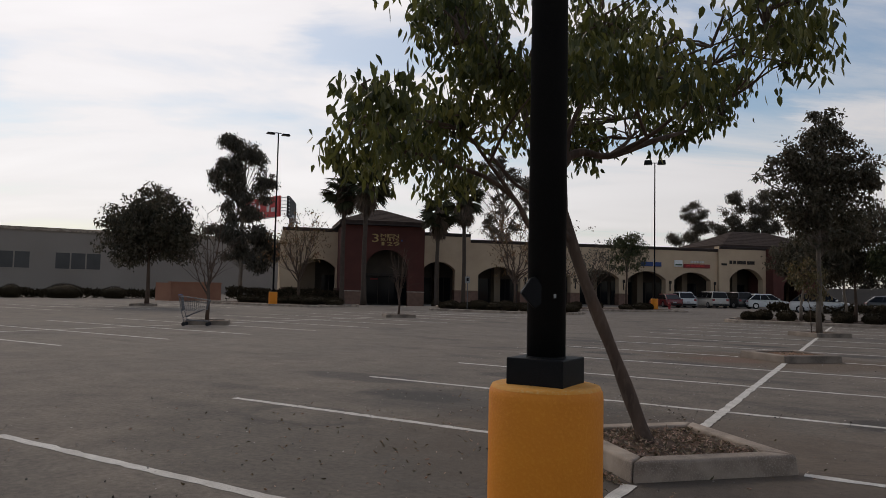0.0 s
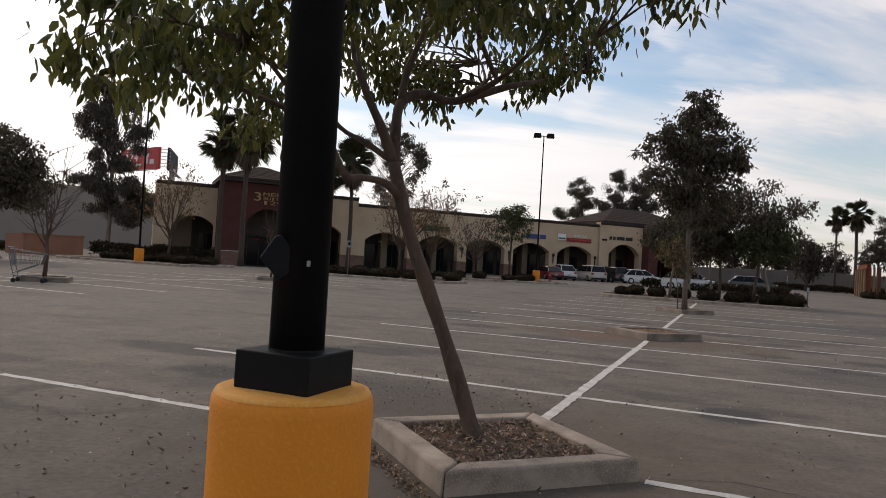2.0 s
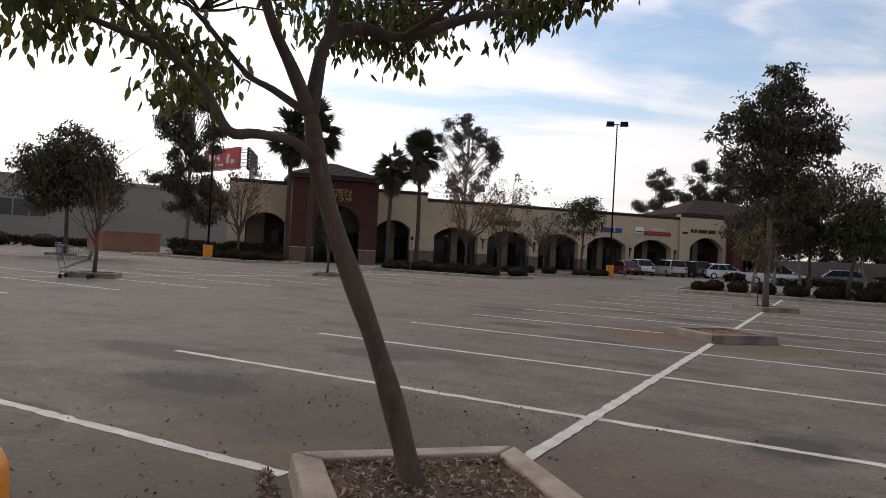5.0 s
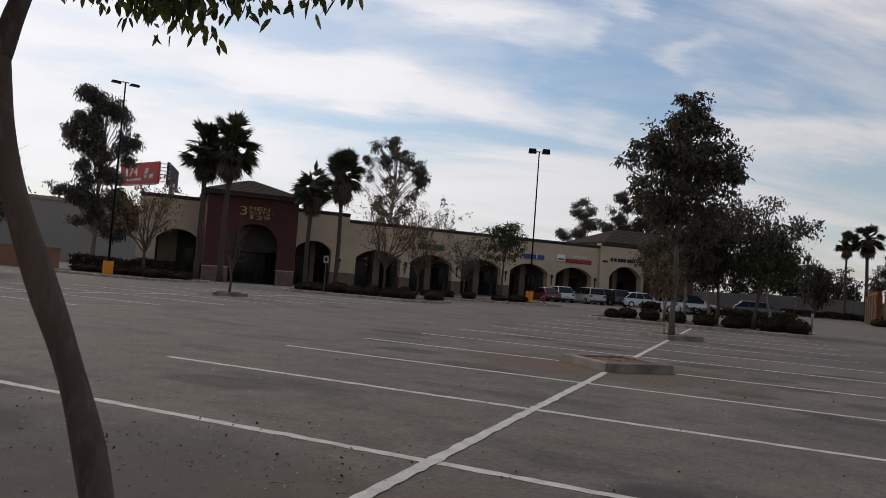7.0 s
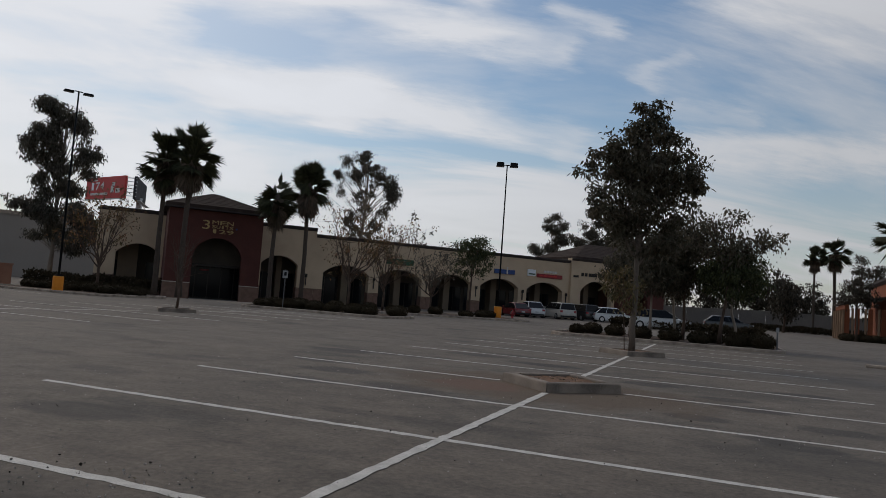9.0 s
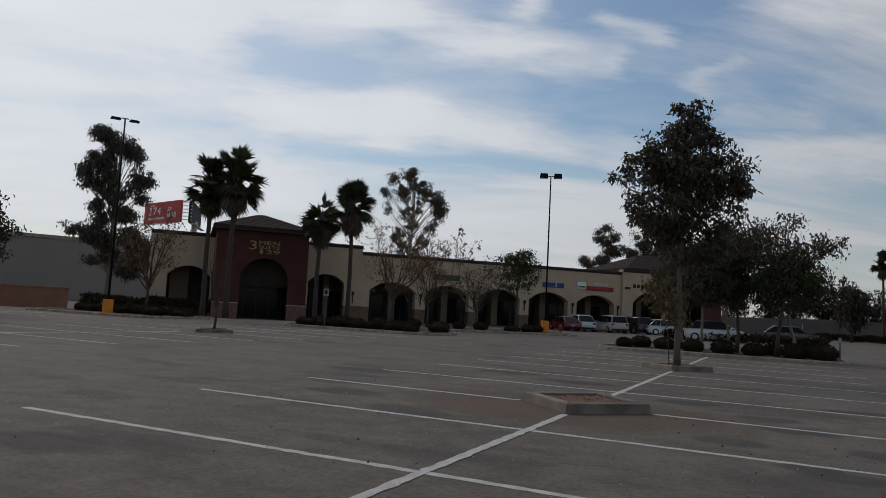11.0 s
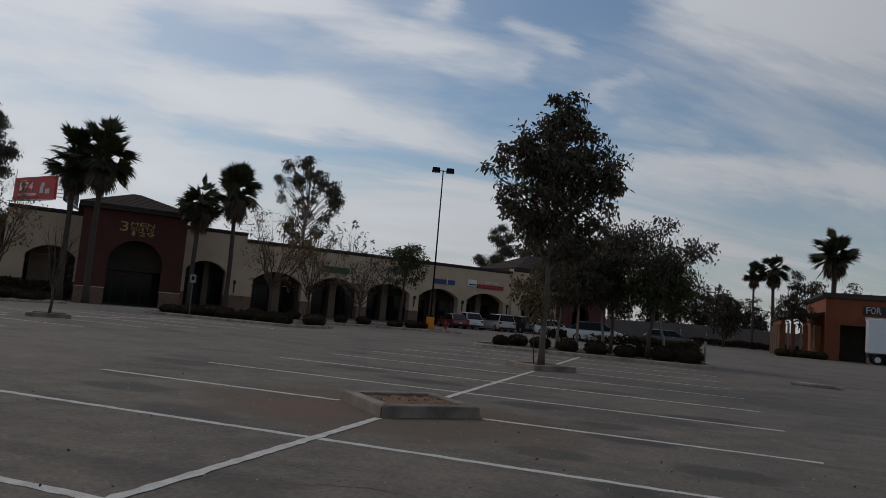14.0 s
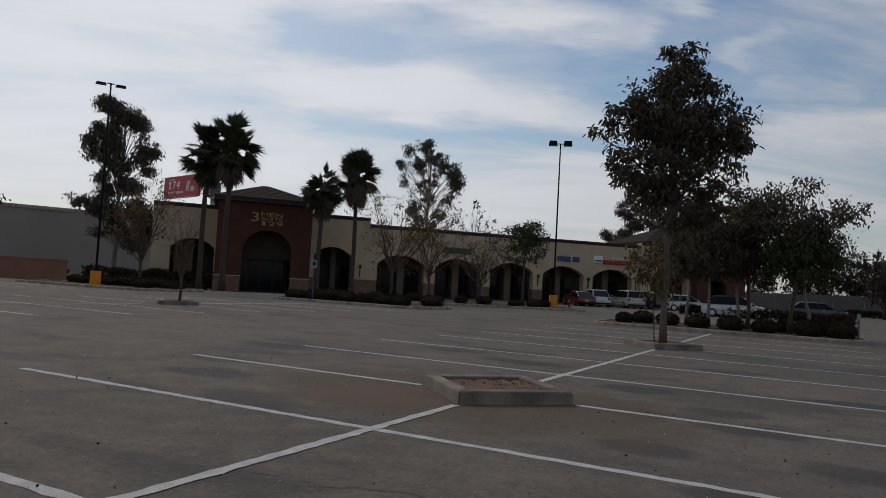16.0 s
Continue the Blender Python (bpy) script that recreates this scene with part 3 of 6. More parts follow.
    for x, y, q in ((1.7, 10.95, 0.3), (2.95, 10.8, 0.35), (2.55, 11.8, 0.3), (3.3, 7.75, 0.28), (3.0, 8.0, 0.22), (1.3, 13.0, 0.35), (2.2, 9.2, 0.3), (3.9, 9.4, 0.35)):
        last = spot(last, x, y, q * 1.6, q, 0.6, oil)
    last = spot(last, -0.2, 0.2, 2.6, 2.1, 0.5, earth)
    last = spot(last, -0.1, 10.5, 2.7, 1.9, 0.8, earth)
    last = spot(last, -1.1, 10.0, 0.8, 0.7, 0.7, (0.15, 0.082, 0.055))
    last = spot(last, -1.5, -1.4, 3.0, 1.5, 0.35, oil)
    last = spot(last, -2.2, 1.5, 2.2, 1.1, 0.45, oil)
    last = spot(last, -5.2, 2.6, 1.1, 0.45, 0.6, oil)
    l.new(last, p.inputs["Base Color"])
    return m


M["asphalt"] = asphalt_mat()
bm = BM()
steps = sorted({*range(-120, 121, 2), *(-2500, -1200, -600, -300, -180, 180, 300, 600, 1200, 2500)})
grid = [[bm.verts.new((x, y + 40, fall(x, y + 40))) for x in steps] for y in steps]
for ra, rb in zip(grid, grid[1:]):
    for i in range(len(steps) - 1):
        bm.faces.new((ra[i], ra[i + 1], rb[i + 1], rb[i]))
ground = thing("ground", bm, M["asphalt"], "worn grey asphalt of an empty parking lot", "ground", kind="structure")


def stripe(x0, x1, y0, y1, seed):
    """A painted stripe with slightly ragged edges and a few worn gaps."""
    rng = random.Random(seed)
    bm = BM()
    along_x = abs(x1 - x0) > abs(y1 - y0)
    L = abs(x1 - x0) if along_x else abs(y1 - y0)
    n = max(2, int(L / 0.11))
    rows = []
    for i in range(n + 1):
        f = i / n
        j0, j1 = rng.gauss(0, 0.007), rng.gauss(0, 0.007)
        if along_x:
            x = x0 + (x1 - x0) * f
            rows.append((bm.verts.new((x, y0 + j0, 0.003)), bm.verts.new((x, y1 + j1, 0.003))))
        else:
            y = y0 + (y1 - y0) * f
            rows.append((bm.verts.new((x1 + j1, y, 0.006)), bm.verts.new((x0 + j0, y, 0.006))))
    for i, (a, b) in enumerate(zip(rows, rows[1:])):
        bm.faces.new((a[0], b[0], b[1], a[1]))
    bmesh.ops.recalc_face_normals(bm, faces=bm.faces[:])
    return thing("bay_line", bm, M["line"], "worn white painted parking bay line", "parking line", "bay lines", "structure")


ROWS = (0.0, -18.5, -37.0)
seed = 0
for r, xc in enumerate(ROWS):
    ks = range(-4, 12) if r < 2 else range(-2, 12)
    for k in ks:
        y = k * S
        seed += 1
        w = 0.05
        gap = 1.02 if k % 4 == 0 else 0.0
        left, right = (5.15, 5.05)
        if gap or (k == -1 and r == 0):
            g = gap or 0.34
            stripe(xc - left, xc - g - 0.02, y - w, y + w, seed)
            stripe(xc + g + 0.02, xc + right, y - w, y + w, seed + 500)
        else:
            stripe(xc - left, xc + right, y - w, y + w, seed)
    # the long middle line, broken by the planters
    for k in range(-8, 12, 4):
        y0 = max(k * S + 1.02 + 0.05, -4.5 * S)
        y1 = min((k + 4) * S - 1.02 - 0.05, 11.55 * S)
        stripe(xc - 0.054, xc + 0.054, y0, y1, seed + 900 + k) if y1 > y0 else None

KERB_H, HALF = 0.15, 1.02


def planter(kerb, soil):
    """A diamond-shaped tree bed with four mitred kerb lengths."""
    e = empty("tree_planter", "diamond-shaped tree bed with a concrete kerb", "planter", "tree beds")
    t = 0.17
    inner = HALF - t * math.sqrt(2)
    cs = [(0, -1), (1, 0), (0, 1), (-1, 0)]
    for i in range(4):
        a, b = cs[i], cs[(i + 1) % 4]
        bm = BM()
        o = 0.004
        q = [(a[0] * HALF, a[1] * HALF), (b[0] * HALF, b[1] * HALF), (b[0] * inner, b[1] * inner), (a[0] * inner, a[1] * inner)]
        d = Vector((b[0] - a[0], b[1] - a[1])).normalized() * o
        q = [(q[0][0] + d.x, q[0][1] + d.y), (q[1][0] - d.x, q[1][1] - d.y), (q[2][0] - d.x, q[2][1] - d.y), (q[3][0] + d.x, q[3][1] + d.y)]
        slab(bm, q, KERB_H + 0.02, "xy", -0.02)
        for v in bm.verts:
            if v.co.z > 0.1:
                v.co.x *= 0.975; v.co.y *= 0.975
        bevel(bm, 0.022, 3)
        part("kerb", bm, kerb, e)
    bm = BM()
    rng = random.Random(4)
    n = 12
    grid = {}
    for i in range(n + 1):
        for j in range(n + 1):
            a, b = (i / n * 2 - 1), (j / n * 2 - 1)
            x, y = (a + b) / 2 * (inner + 0.03), (a - b) / 2 * (inner + 0.03)
            grid[i, j] = bm.verts.new((x, y, 0.105 + rng.uniform(-0.015, 0.02)))
    for i in range(n):
        for j in range(n):
            bm.faces.new((grid[i, j], grid[i, j + 1], grid[i + 1, j + 1], grid[i + 1, j]))
    bmesh.ops.recalc_face_normals(bm, faces=bm.faces[:])
    part("soil", bm, soil, e, "brown soil with fallen leaves", True)
    return e


planter(M["kerb"], M["soil"])
first = planter(M["oldkerb"], M["redsoil"])
first.matrix_basis = pose(0.0, 4 * S, 0)
for x, y in ((0.0, 8 * S), (-18.4, 4 * S), (-18.0, 22.15), (-37.0, 8 * S), (-37.0, 4 * S)):
    copy_thing(first, pose(x, y, 0))


def island(x0, x1, y0, y1, label, m=None, bed=True):
    """A kerbed bed with rounded corners."""
    e = empty("landscape_island", label, "planter", "kerbed islands", m=m)

    def ring(inset):
        r = max(1.2 - inset, 0.2)
        out = []
        for cx, cy, a0 in ((x1 - inset - r, y0 + inset + r, -90), (x1 - inset - r, y1 - inset - r, 0), (x0 + inset + r, y1 - inset - r, 90), (x0 + inset + r, y0 + inset + r, 180)):
            for s in range(7):
                a = radians(a0 + 15 * s)
                out.append((cx + r * math.cos(a), cy + r * math.sin(a)))
        return out
    o, i = ring(0), ring(0.15)
    bm = BM()
    n = len(o)
    vs = [[bm.verts.new((*p, z)) for p in q] for q, z in ((o, -0.02), (o, 0.12), ([(a[0] * 0.8 + b[0] * 0.2, a[1] * 0.8 + b[1] * 0.2) for a, b in zip(o, i)], 0.15), (i, 0.15), (i, 0.0))]
    for a, b in zip(vs, vs[1:]):
        for k in range(n):
            bm.faces.new((a[k], a[(k + 1) % n], b[(k + 1) % n], b[k]))
    part("kerb", bm, M["kerb"], e)
    bm = BM()
    bm.faces.new([bm.verts.new((*p, 0.1)) for p in i])
    part("soil", bm, M["soil"], e)
    return e


island(-5.0, 5.3, 32.2, 37.6, "kerbed island with shrubs and small trees")
island(-23.6, -13.8, 33.0, 37.8, "kerbed island with low shrubs")
island(-42.0, -30.5, 29.8, 36.0, "kerbed island with shrubs and a lamp post")
U1 = uv(19.5, 46.2)
island(-10.0, 9.2, -3.4, 3.0, "long kerbed bed with shrubs and trees along the shops", U1)


# ---- lamp posts ----
def bollard_base(e, h, r):
    bm = BM()
    lathe(bm, [(r * 0.98, -0.02), (r, 0.03), (r, h - 0.06), (r * 0.985, h - 0.025), (r * 0.94, h - 0.005), (r * 0.86, h), (0.001, h + 0.006)], 40, cap=False)
    base = part("concrete_base", bm, M["yellow"], e, "round concrete base painted yellow", True)
    bm = BM()
    lathe(bm, [(r * 0.968, h - 0.014), (r * 0.945, h - 0.002), (r * 0.86, h + 0.0045), (0.001, h + 0.0095)], 40, cap=False)
    part("worn_top", bm, M["worn"], base, "dusty worn top edge", True)
    return base


def lamp_post(height, label, heads=2, base_h=0.87, r=0.305, turn=0.0, arm=0.22):
    e = empty("lamp_post", label, "lamp post", "parking lot lamp posts")
    bollard_base(e, base_h, r)
    bm = BM()
    box(bm, -0.16, 0.16, -0.16, 0.16, base_h + 0.004, base_h + 0.145)
    bevel(bm, 0.006, 2)
    part("base_cover", bm, M["black"], e, "square black steel cover")
    bm = BM()
    z0 = base_h + 0.14
    tube(bm, [(0, 0, z0), (0, 0, z0 + (height - z0) * 0.5), (0, 0, height)], [0.105, 0.09, 0.07], 24)
    part("pole", bm, M["black"], e, "round black steel pole", True)
    bm = BM()
    tube(bm, [(0, 0, z0), (0, 0, z0 + 0.012)], [0.109, 0.107], 24)
    part("collar", bm, M["black"], e, "flaking joint round the pole foot")
    c, s = math.cos(radians(turn)), math.sin(radians(turn))
    bm = BM()
    tube(bm, [(-arm * c, -arm * s, height), (arm * c, arm * s, height)], 0.035, 8)
    part("arm", bm, M["black"], e)
    for k in (-1, 1):
        bm = BM()
        vs = obox(bm, 0.66, 0.5, 0.36, Matrix())
        for v in vs:
            if v.co.z > 0.1:
                v.co.x *= 0.85; v.co.y *= 0.85
        bevel(bm, 0.03, 2)
        hd = part("lamp_head", bm, M["black"], e, "", m=pose(k * (arm + 0.33) * c, k * (arm + 0.33) * s, height - 0.14, 0, 0, turn))
        bm = BM()
        box(bm, -0.26, 0.26, -0.18, 0.18, -0.012, 0.0)
        part("lens", bm, M["lightgrey"], hd, "pale glass lens")
    return e


post = lamp_post(12.3, "black lamp post on a round yellow concrete base")
post.matrix_basis = pose(-0.02, -2.58, 0)
# small hooded fitting on the near pole
bm = BM()
slab(bm, [(-0.07, -0.004), (0.005, -0.088), (0.062, -0.05), (0.066, 0.012), (0.006, 0.086), (-0.018, 0.078)], 0.085, "xz", -0.0425)
bevel(bm, 0.008, 2)
spot = part("floodlight", bm, M["black"], post, "small black box light fitting on the pole", m=pose(-0.042, -0.085, 1.362, 0, 0, 30))
bm = BM()
box(bm, -0.012, 0.012, -0.1, -0.03, 1.352, 1.38); bevel(bm, 0.003, 1)
part("bracket", bm, M["black"], post, m=pose(0, 0, 0, 0, 0, -26))
bm = BM()
box(bm, -0.0065, 0.0065, -0.002, 0.002, -0.011, 0.011)
part("sticker", bm, M["dullplate"], post, "small pale sticker", m=pose(0.078, -0.074, 1.345, 0, 0, 46))

for x, y, h, tn in ((-13.8, 53.6, 12.3, 20), (-34.8, 30.8, 11.5, 60)):
    p2 = copy_thing(post, pose(x, y, 0.1, 0, 0, tn))
    tagged(p2, "tall black lamp post with two box heads on a yellow base")
    for o in list(p2.children):
        if o.name.split(".")[0] in ("floodlight", "sticker", "bracket"):
            bpy.data.objects.remove(o)
        elif o.name.split(".")[0] == "pole":
            o.matrix_basis = Matrix.Diagonal((0.66, 0.66, 1, 1))
        elif x < -30 and o.name.split(".")[0] == "lamp_head":
            o.matrix_basis = o.matrix_basis @ Matrix.Diagonal((0.9, 0.8, 0.35, 1))

# loose concrete wheel stop, and a thin marker post on the island
bm = BM(); box(bm, -0.75, 0.75, -0.09, 0.09, 0, 0.11); bevel(bm, 0.03, 2)
thing("wheel_stop", bm, M["kerb"], "chipped pale concrete wheel stop on asphalt", "wheel stop", m=pose(8.0, 27.2, 0, 0, 0, -20))
mp_ = empty("marker_post", "thin grey marker post on the island", "post", m=pose(4.95, 33.4, 0.1))
bm = BM(); tube(bm, [(0, 0, 0), (0, 0, 1.0)], 0.035, 10)
part("post", bm, M["oldsteel"], mp_)
bm = BM(); box(bm, -0.06, 0.06, -0.045, -0.036, 0.78, 0.98)
part("plate", bm, M["dullplate"], mp_)
hy = empty("fire_hydrant", "small red fire hydrant beside the lamp post", "hydrant", m=pose(-12.7, 54.1, 0.0))
bm = BM(); lathe(bm, [(0.14, 0.0), (0.14, 0.06), (0.1, 0.08), (0.1, 0.5), (0.13, 0.52), (0.13, 0.56), (0.1, 0.6), (0.05, 0.7), (0.02, 0.74)], 16)
part("barrel", bm, M["signred"], hy, smooth=True)
for k in (-1, 1):
    bm = BM(); tube(bm, [(0.09 * k, 0, 0.42), (0.17 * k, 0, 0.42)], 0.05, 10)
    part("outlet", bm, M["signred"], hy)

# ---- shopping arcade ----
U0, V0, ZB = 25.0, 68.0, -0.45
shop = empty("shop_building", "cream stucco shopping arcade with arches and a red-brown corner tower", "building", m=uv(U0, V0))


def bpart(name, bm, material, label="", parent=None, smooth=False, kind=""):
    bmesh.ops.translate(bm, vec=(-U0, -V0, 0), verts=bm.verts[:])
    return part(name, bm, material, parent or shop, label, smooth, kind=kind)


def arch_pts(ul, ur, spring, top, n=14):
    """Jambs and a segmental arch, from the left foot to the right foot."""
    w, h = (ur - ul) / 2, top - spring
    r = (w * w + h * h) / (2 * h)
    cz, cu = top - r, (ul + ur) / 2
    a = math.asin(w / r)
    pts = [(ul, ZB)]
    for i in range(n + 1):
        t = -a + 2 * a * i / n
        pts.append((cu + r * math.sin(t), cz + r * math.cos(t)))
    return pts + [(ur, ZB)]


def arch_wall(u0, u1, h, ul, ur, spring, top, v, thick, material, name="wall", label=""):
    bm = BM()
    slab(bm, [(u0, ZB), *arch_pts(ul, ur, spring, top), (u1, ZB), (u1, h), (u0, h)], thick, "xz", v)
    return bpart(name, bm, material, label)


def wains(u0, u1, v0, v1, h=1.25):
    """Stone facing round the foot of a pier, with a cap."""
    bm = BM()
    box(bm, u0 - 0.05, u1 + 0.05, v0 - 0.06, v1, ZB, h)
    bevel(bm, 0.015, 1)
    bpart("stone_facing", bm, M["wains"], "brown stone facing")
    bm = BM()
    box(bm, u0 - 0.09, u1 + 0.09, v0 - 0.10, v1, h + 0.003, h + 0.08)
    bpart("facing_cap", bm, M["wains"])


def cornice(u0, u1, v, h, thick, drop=0.30, out=0.22):
    bm = BM()
    slab(bm, [(v - 0.02, h - drop), (v - out * 0.5, h - drop + 0.06), (v - out * 0.55, h - 0.15), (v - out, h - 0.10), (v - out, h + 0.04), (v + thick, h + 0.04), (v + thick, h - drop)], u1 - u0, "yz", u0)
    return bpart("cornice", bm, M["cornice"], "dark moulded cornice")


def storefront(ul, ur, v, h=2.7, door=None, sill=ZB + 0.15):
    """Bronze-framed shop glazing with mullions; door: (left, right)."""
    n = max(2, round((ur - ul) / 1.25))
    bm = BM(); box(bm, ul, ur, v - 0.04, v + 0.04, h - 0.07, h)
    f = bpart("shop_window", bm, M["bronze"], "dark bronze-framed shop window")
    bm = BM(); box(bm, ul, ur, v - 0.04, v + 0.04, sill, sill + 0.12)
    bpart("window_sill", bm, M["bronze"], parent=f)
    for i in range(n + 1):
        u = ul + (ur - ul) * i / n
        bm = BM(); box(bm, max(ul, u - 0.035), min(ur, u + 0.035), v - 0.045, v + 0.045, sill + 0.12, h - 0.07)
        bpart("mullion", bm, M["bronze"], parent=f)
    for i in range(n):
        bm = BM()
        a, b = ul + (ur - ul) * i / n + 0.04, ul + (ur - ul) * (i + 1) / n - 0.04
        box(bm, a - U0, b - U0, v - 0.01 - V0, v + 0.01 - V0, sill + 0.125, h - 0.075)
        part("pane", bm, M["glass"], f)
    return f


# arches along the front: wall left, wall right, height, arch left, arch right, spring, top
BAYS = [(-1.9, 3.9, 7.4, -0.25, 3.55, 3.4, 4.3), (12.0, 18.0, 7.4, 12.7, 16.3, 3.5, 4.35)]
for i in range(5):
    c = 21.35 + 5.96 * i
    BAYS.append((c - 2.98 if i else 18.0, c + 2.98 if i < 4 else 48.5, 6.8, c - 2.43, c + 2.43, 3.05, 3.98))
BAYS.append((48.5, 54.9, 7.15, 49.9, 54.5, 3.3, 4.6))
TH = 0.9
for u0, u1, h, ul, ur, sp, tp in BAYS:
    v = V0 - 0.35 if u0 > 48 else V0
    arch_wall(u0, u1, h, ul, ur, sp, tp, v, TH, M["stucco"], "front_wall", "cream stucco wall with an arched opening")
    cornice(u0 + 0.002, u1 - 0.002, v, h, TH)
    if u0 < 48:
        for a, b in ((u0 + 0.06, ul), (ur, u1 - 0.06)):
            if b - a > 0.2:
                wains(a, b - 0.06 if b == ul else b, v, v + TH + 0.05)
# walkway, back wall and soffit
bm = BM(); box(bm, -4.5, 60.0, 61.2, 76.0, ZB - 0.2, ZB + 0.15)
bpart("walkway", bm, M["walkway"], "pale concrete walkway under the arcade")
# cream back wall, given a dark base colour for the arcade shade
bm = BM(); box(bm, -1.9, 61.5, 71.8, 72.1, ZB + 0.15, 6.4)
bpart("back_wall", bm, M["inner"], "cream wall behind the arches, shade put into its colour")
bm = BM(); box(bm, -1.85, 61.4, V0 + TH + 0.02, 71.78, 4.75, 4.95)
bpart("soffit", bm, M["ceil"])
bm = BM(); box(bm, -1.9, 61.5, V0 + 0.95, 90.0, 6.0, 6.2)
bpart("flat_roof", bm, M["grey"])
# side and rear walls
bm = BM()
slab(bm, [(V0 + TH + 0.004, ZB), *arch_pts(V0 + 1.1, V0 + 3.4, 2.9, 3.7), (90.0, ZB), (90.0, 7.1), (V0 + TH + 0.004, 7.1)], 0.35, "yz", -1.9)
bpart("side_wall", bm, M["stucco"], "cream stucco side wall")
bm = BM(); box(bm, -1.9, 61.5, 90.0, 90.3, ZB, 6.8)
bpart("rear_wall", bm, M["stucco"])
bm = BM(); box(bm, 61.2, 61.5, V0 + 0.9, 90.0, ZB, 6.8)
bpart("side_wall", bm, M["stucco"])
# shop fronts behind the arches
for u0, u1, h, ul, ur, sp, tp in BAYS:
    w = ur - ul
    storefront(ul - 0.2, ul + w * 0.52, 71.74, 2.75)
    storefront(ul + w * 0.70, ur + 0.5, 71.74, 2.75)
    p0, p1 = (0.05, 0.5) if u0 < 0 else (0.55, 0.7)
    # pier colour is the cream stucco darkened for the arcade shade
    bm = BM(); box(bm, ul + w * p0, ul + w * p1, 70.6, 71.79, ZB + 0.15, 4.74)
    bpart("inner_pier", bm, M["pier"], "cream pier between shop fronts, toned down for shade")
# wall lanterns on the piers
for u, z in ((15.6 + 1.6, 2.6), (24.33, 2.75), (30.29, 2.75), (36.25, 2.75), (42.2, 2.75), (48.1, 2.75)):
    bm = BM(); box(bm, u - 0.11, u + 0.11, V0 - 0.22, V0 - 0.004, z - 0.18, z + 0.18)
    bevel(bm, 0.02, 1)
    lan = bpart("wall_lantern", bm, M["bronze"], "small dark wall lantern on a slim bracket")
    bm = BM(); box(bm, u - 0.05, u + 0.05, V0 - 0.1, V0 - 0.004, z - 1.0, z - 0.18)
    bmesh.ops.translate(bm, vec=(-U0, -V0, 0), verts=bm.verts[:])
    part("bracket", bm, M["bronze"], lan)

# corner tower
T0, T1, TV, TB = 3.72, 11.7, 62.5, 69.5
HT = 7.45
arch_wall(T0, T1, HT, 5.9, 10.05, 3.55, 5.15, TV, 0.6, M["red"], "tower_front", "red-brown stucco tower front with an arch")
for u in (T0, T1 - 0.5):
    bm = BM(); box(bm, u, u + 0.5, TV + 0.604, TB, ZB, HT)
    bpart("tower_side", bm, M["red"])
bm = BM(); box(bm, T0 + 0.5, T1 - 0.5, TB - 0.4, TB, 4.4, HT)
bpart("tower_rear", bm, M["red"])
# shallow recess in the arch: a plain upper wall with its shade put into the colour, a lintel and the glazed entrance
# below
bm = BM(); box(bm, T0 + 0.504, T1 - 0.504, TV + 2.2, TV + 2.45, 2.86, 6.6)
bpart("entrance_wall", bm, M["inner"], "plain wall over the entrance, coloured dark for shade")
bm = BM(); box(bm, T0 + 0.504, T1 - 0.504, TV + 2.12, TV + 2.48, 2.62, 2.857); bevel(bm, 0.02, 1)
bpart("lintel", bm, M["bronze"], "dark lintel over the entrance")
storefront(T0 + 0.55, T1 - 0.55, TV + 3.7, 2.84, sill=ZB + 0.15)
bm = BM(); box(bm, T0 + 0.504, T1 - 0.504, TV + 2.5, TV + 3.8, 2.85, 3.0)
bpart("entrance_soffit", bm, M["ceil"])
bm = BM(); box(bm, 6.9, 7.7, TV + 3.6, TV + 3.64, 2.25, 2.42)
bpart("entrance_sign", bm, M["signred"], "small red sign over the doors")
for a, b in ((T0, 5.84), (10.11, T1)):
    bm = BM(); box(bm, a - 0.06, b, TV - 0.07, TV + 0.5, ZB, 1.05); bevel(bm, 0.015, 1)
    bpart("stone_facing", bm, M["wains"], "brown stone facing")
    bm = BM(); box(bm, a - 0.1, b + 0.03, TV - 0.11, TV + 0.4, 1.054, 1.12)
    bpart("facing_cap", bm, M["band"], "pale stone cap")


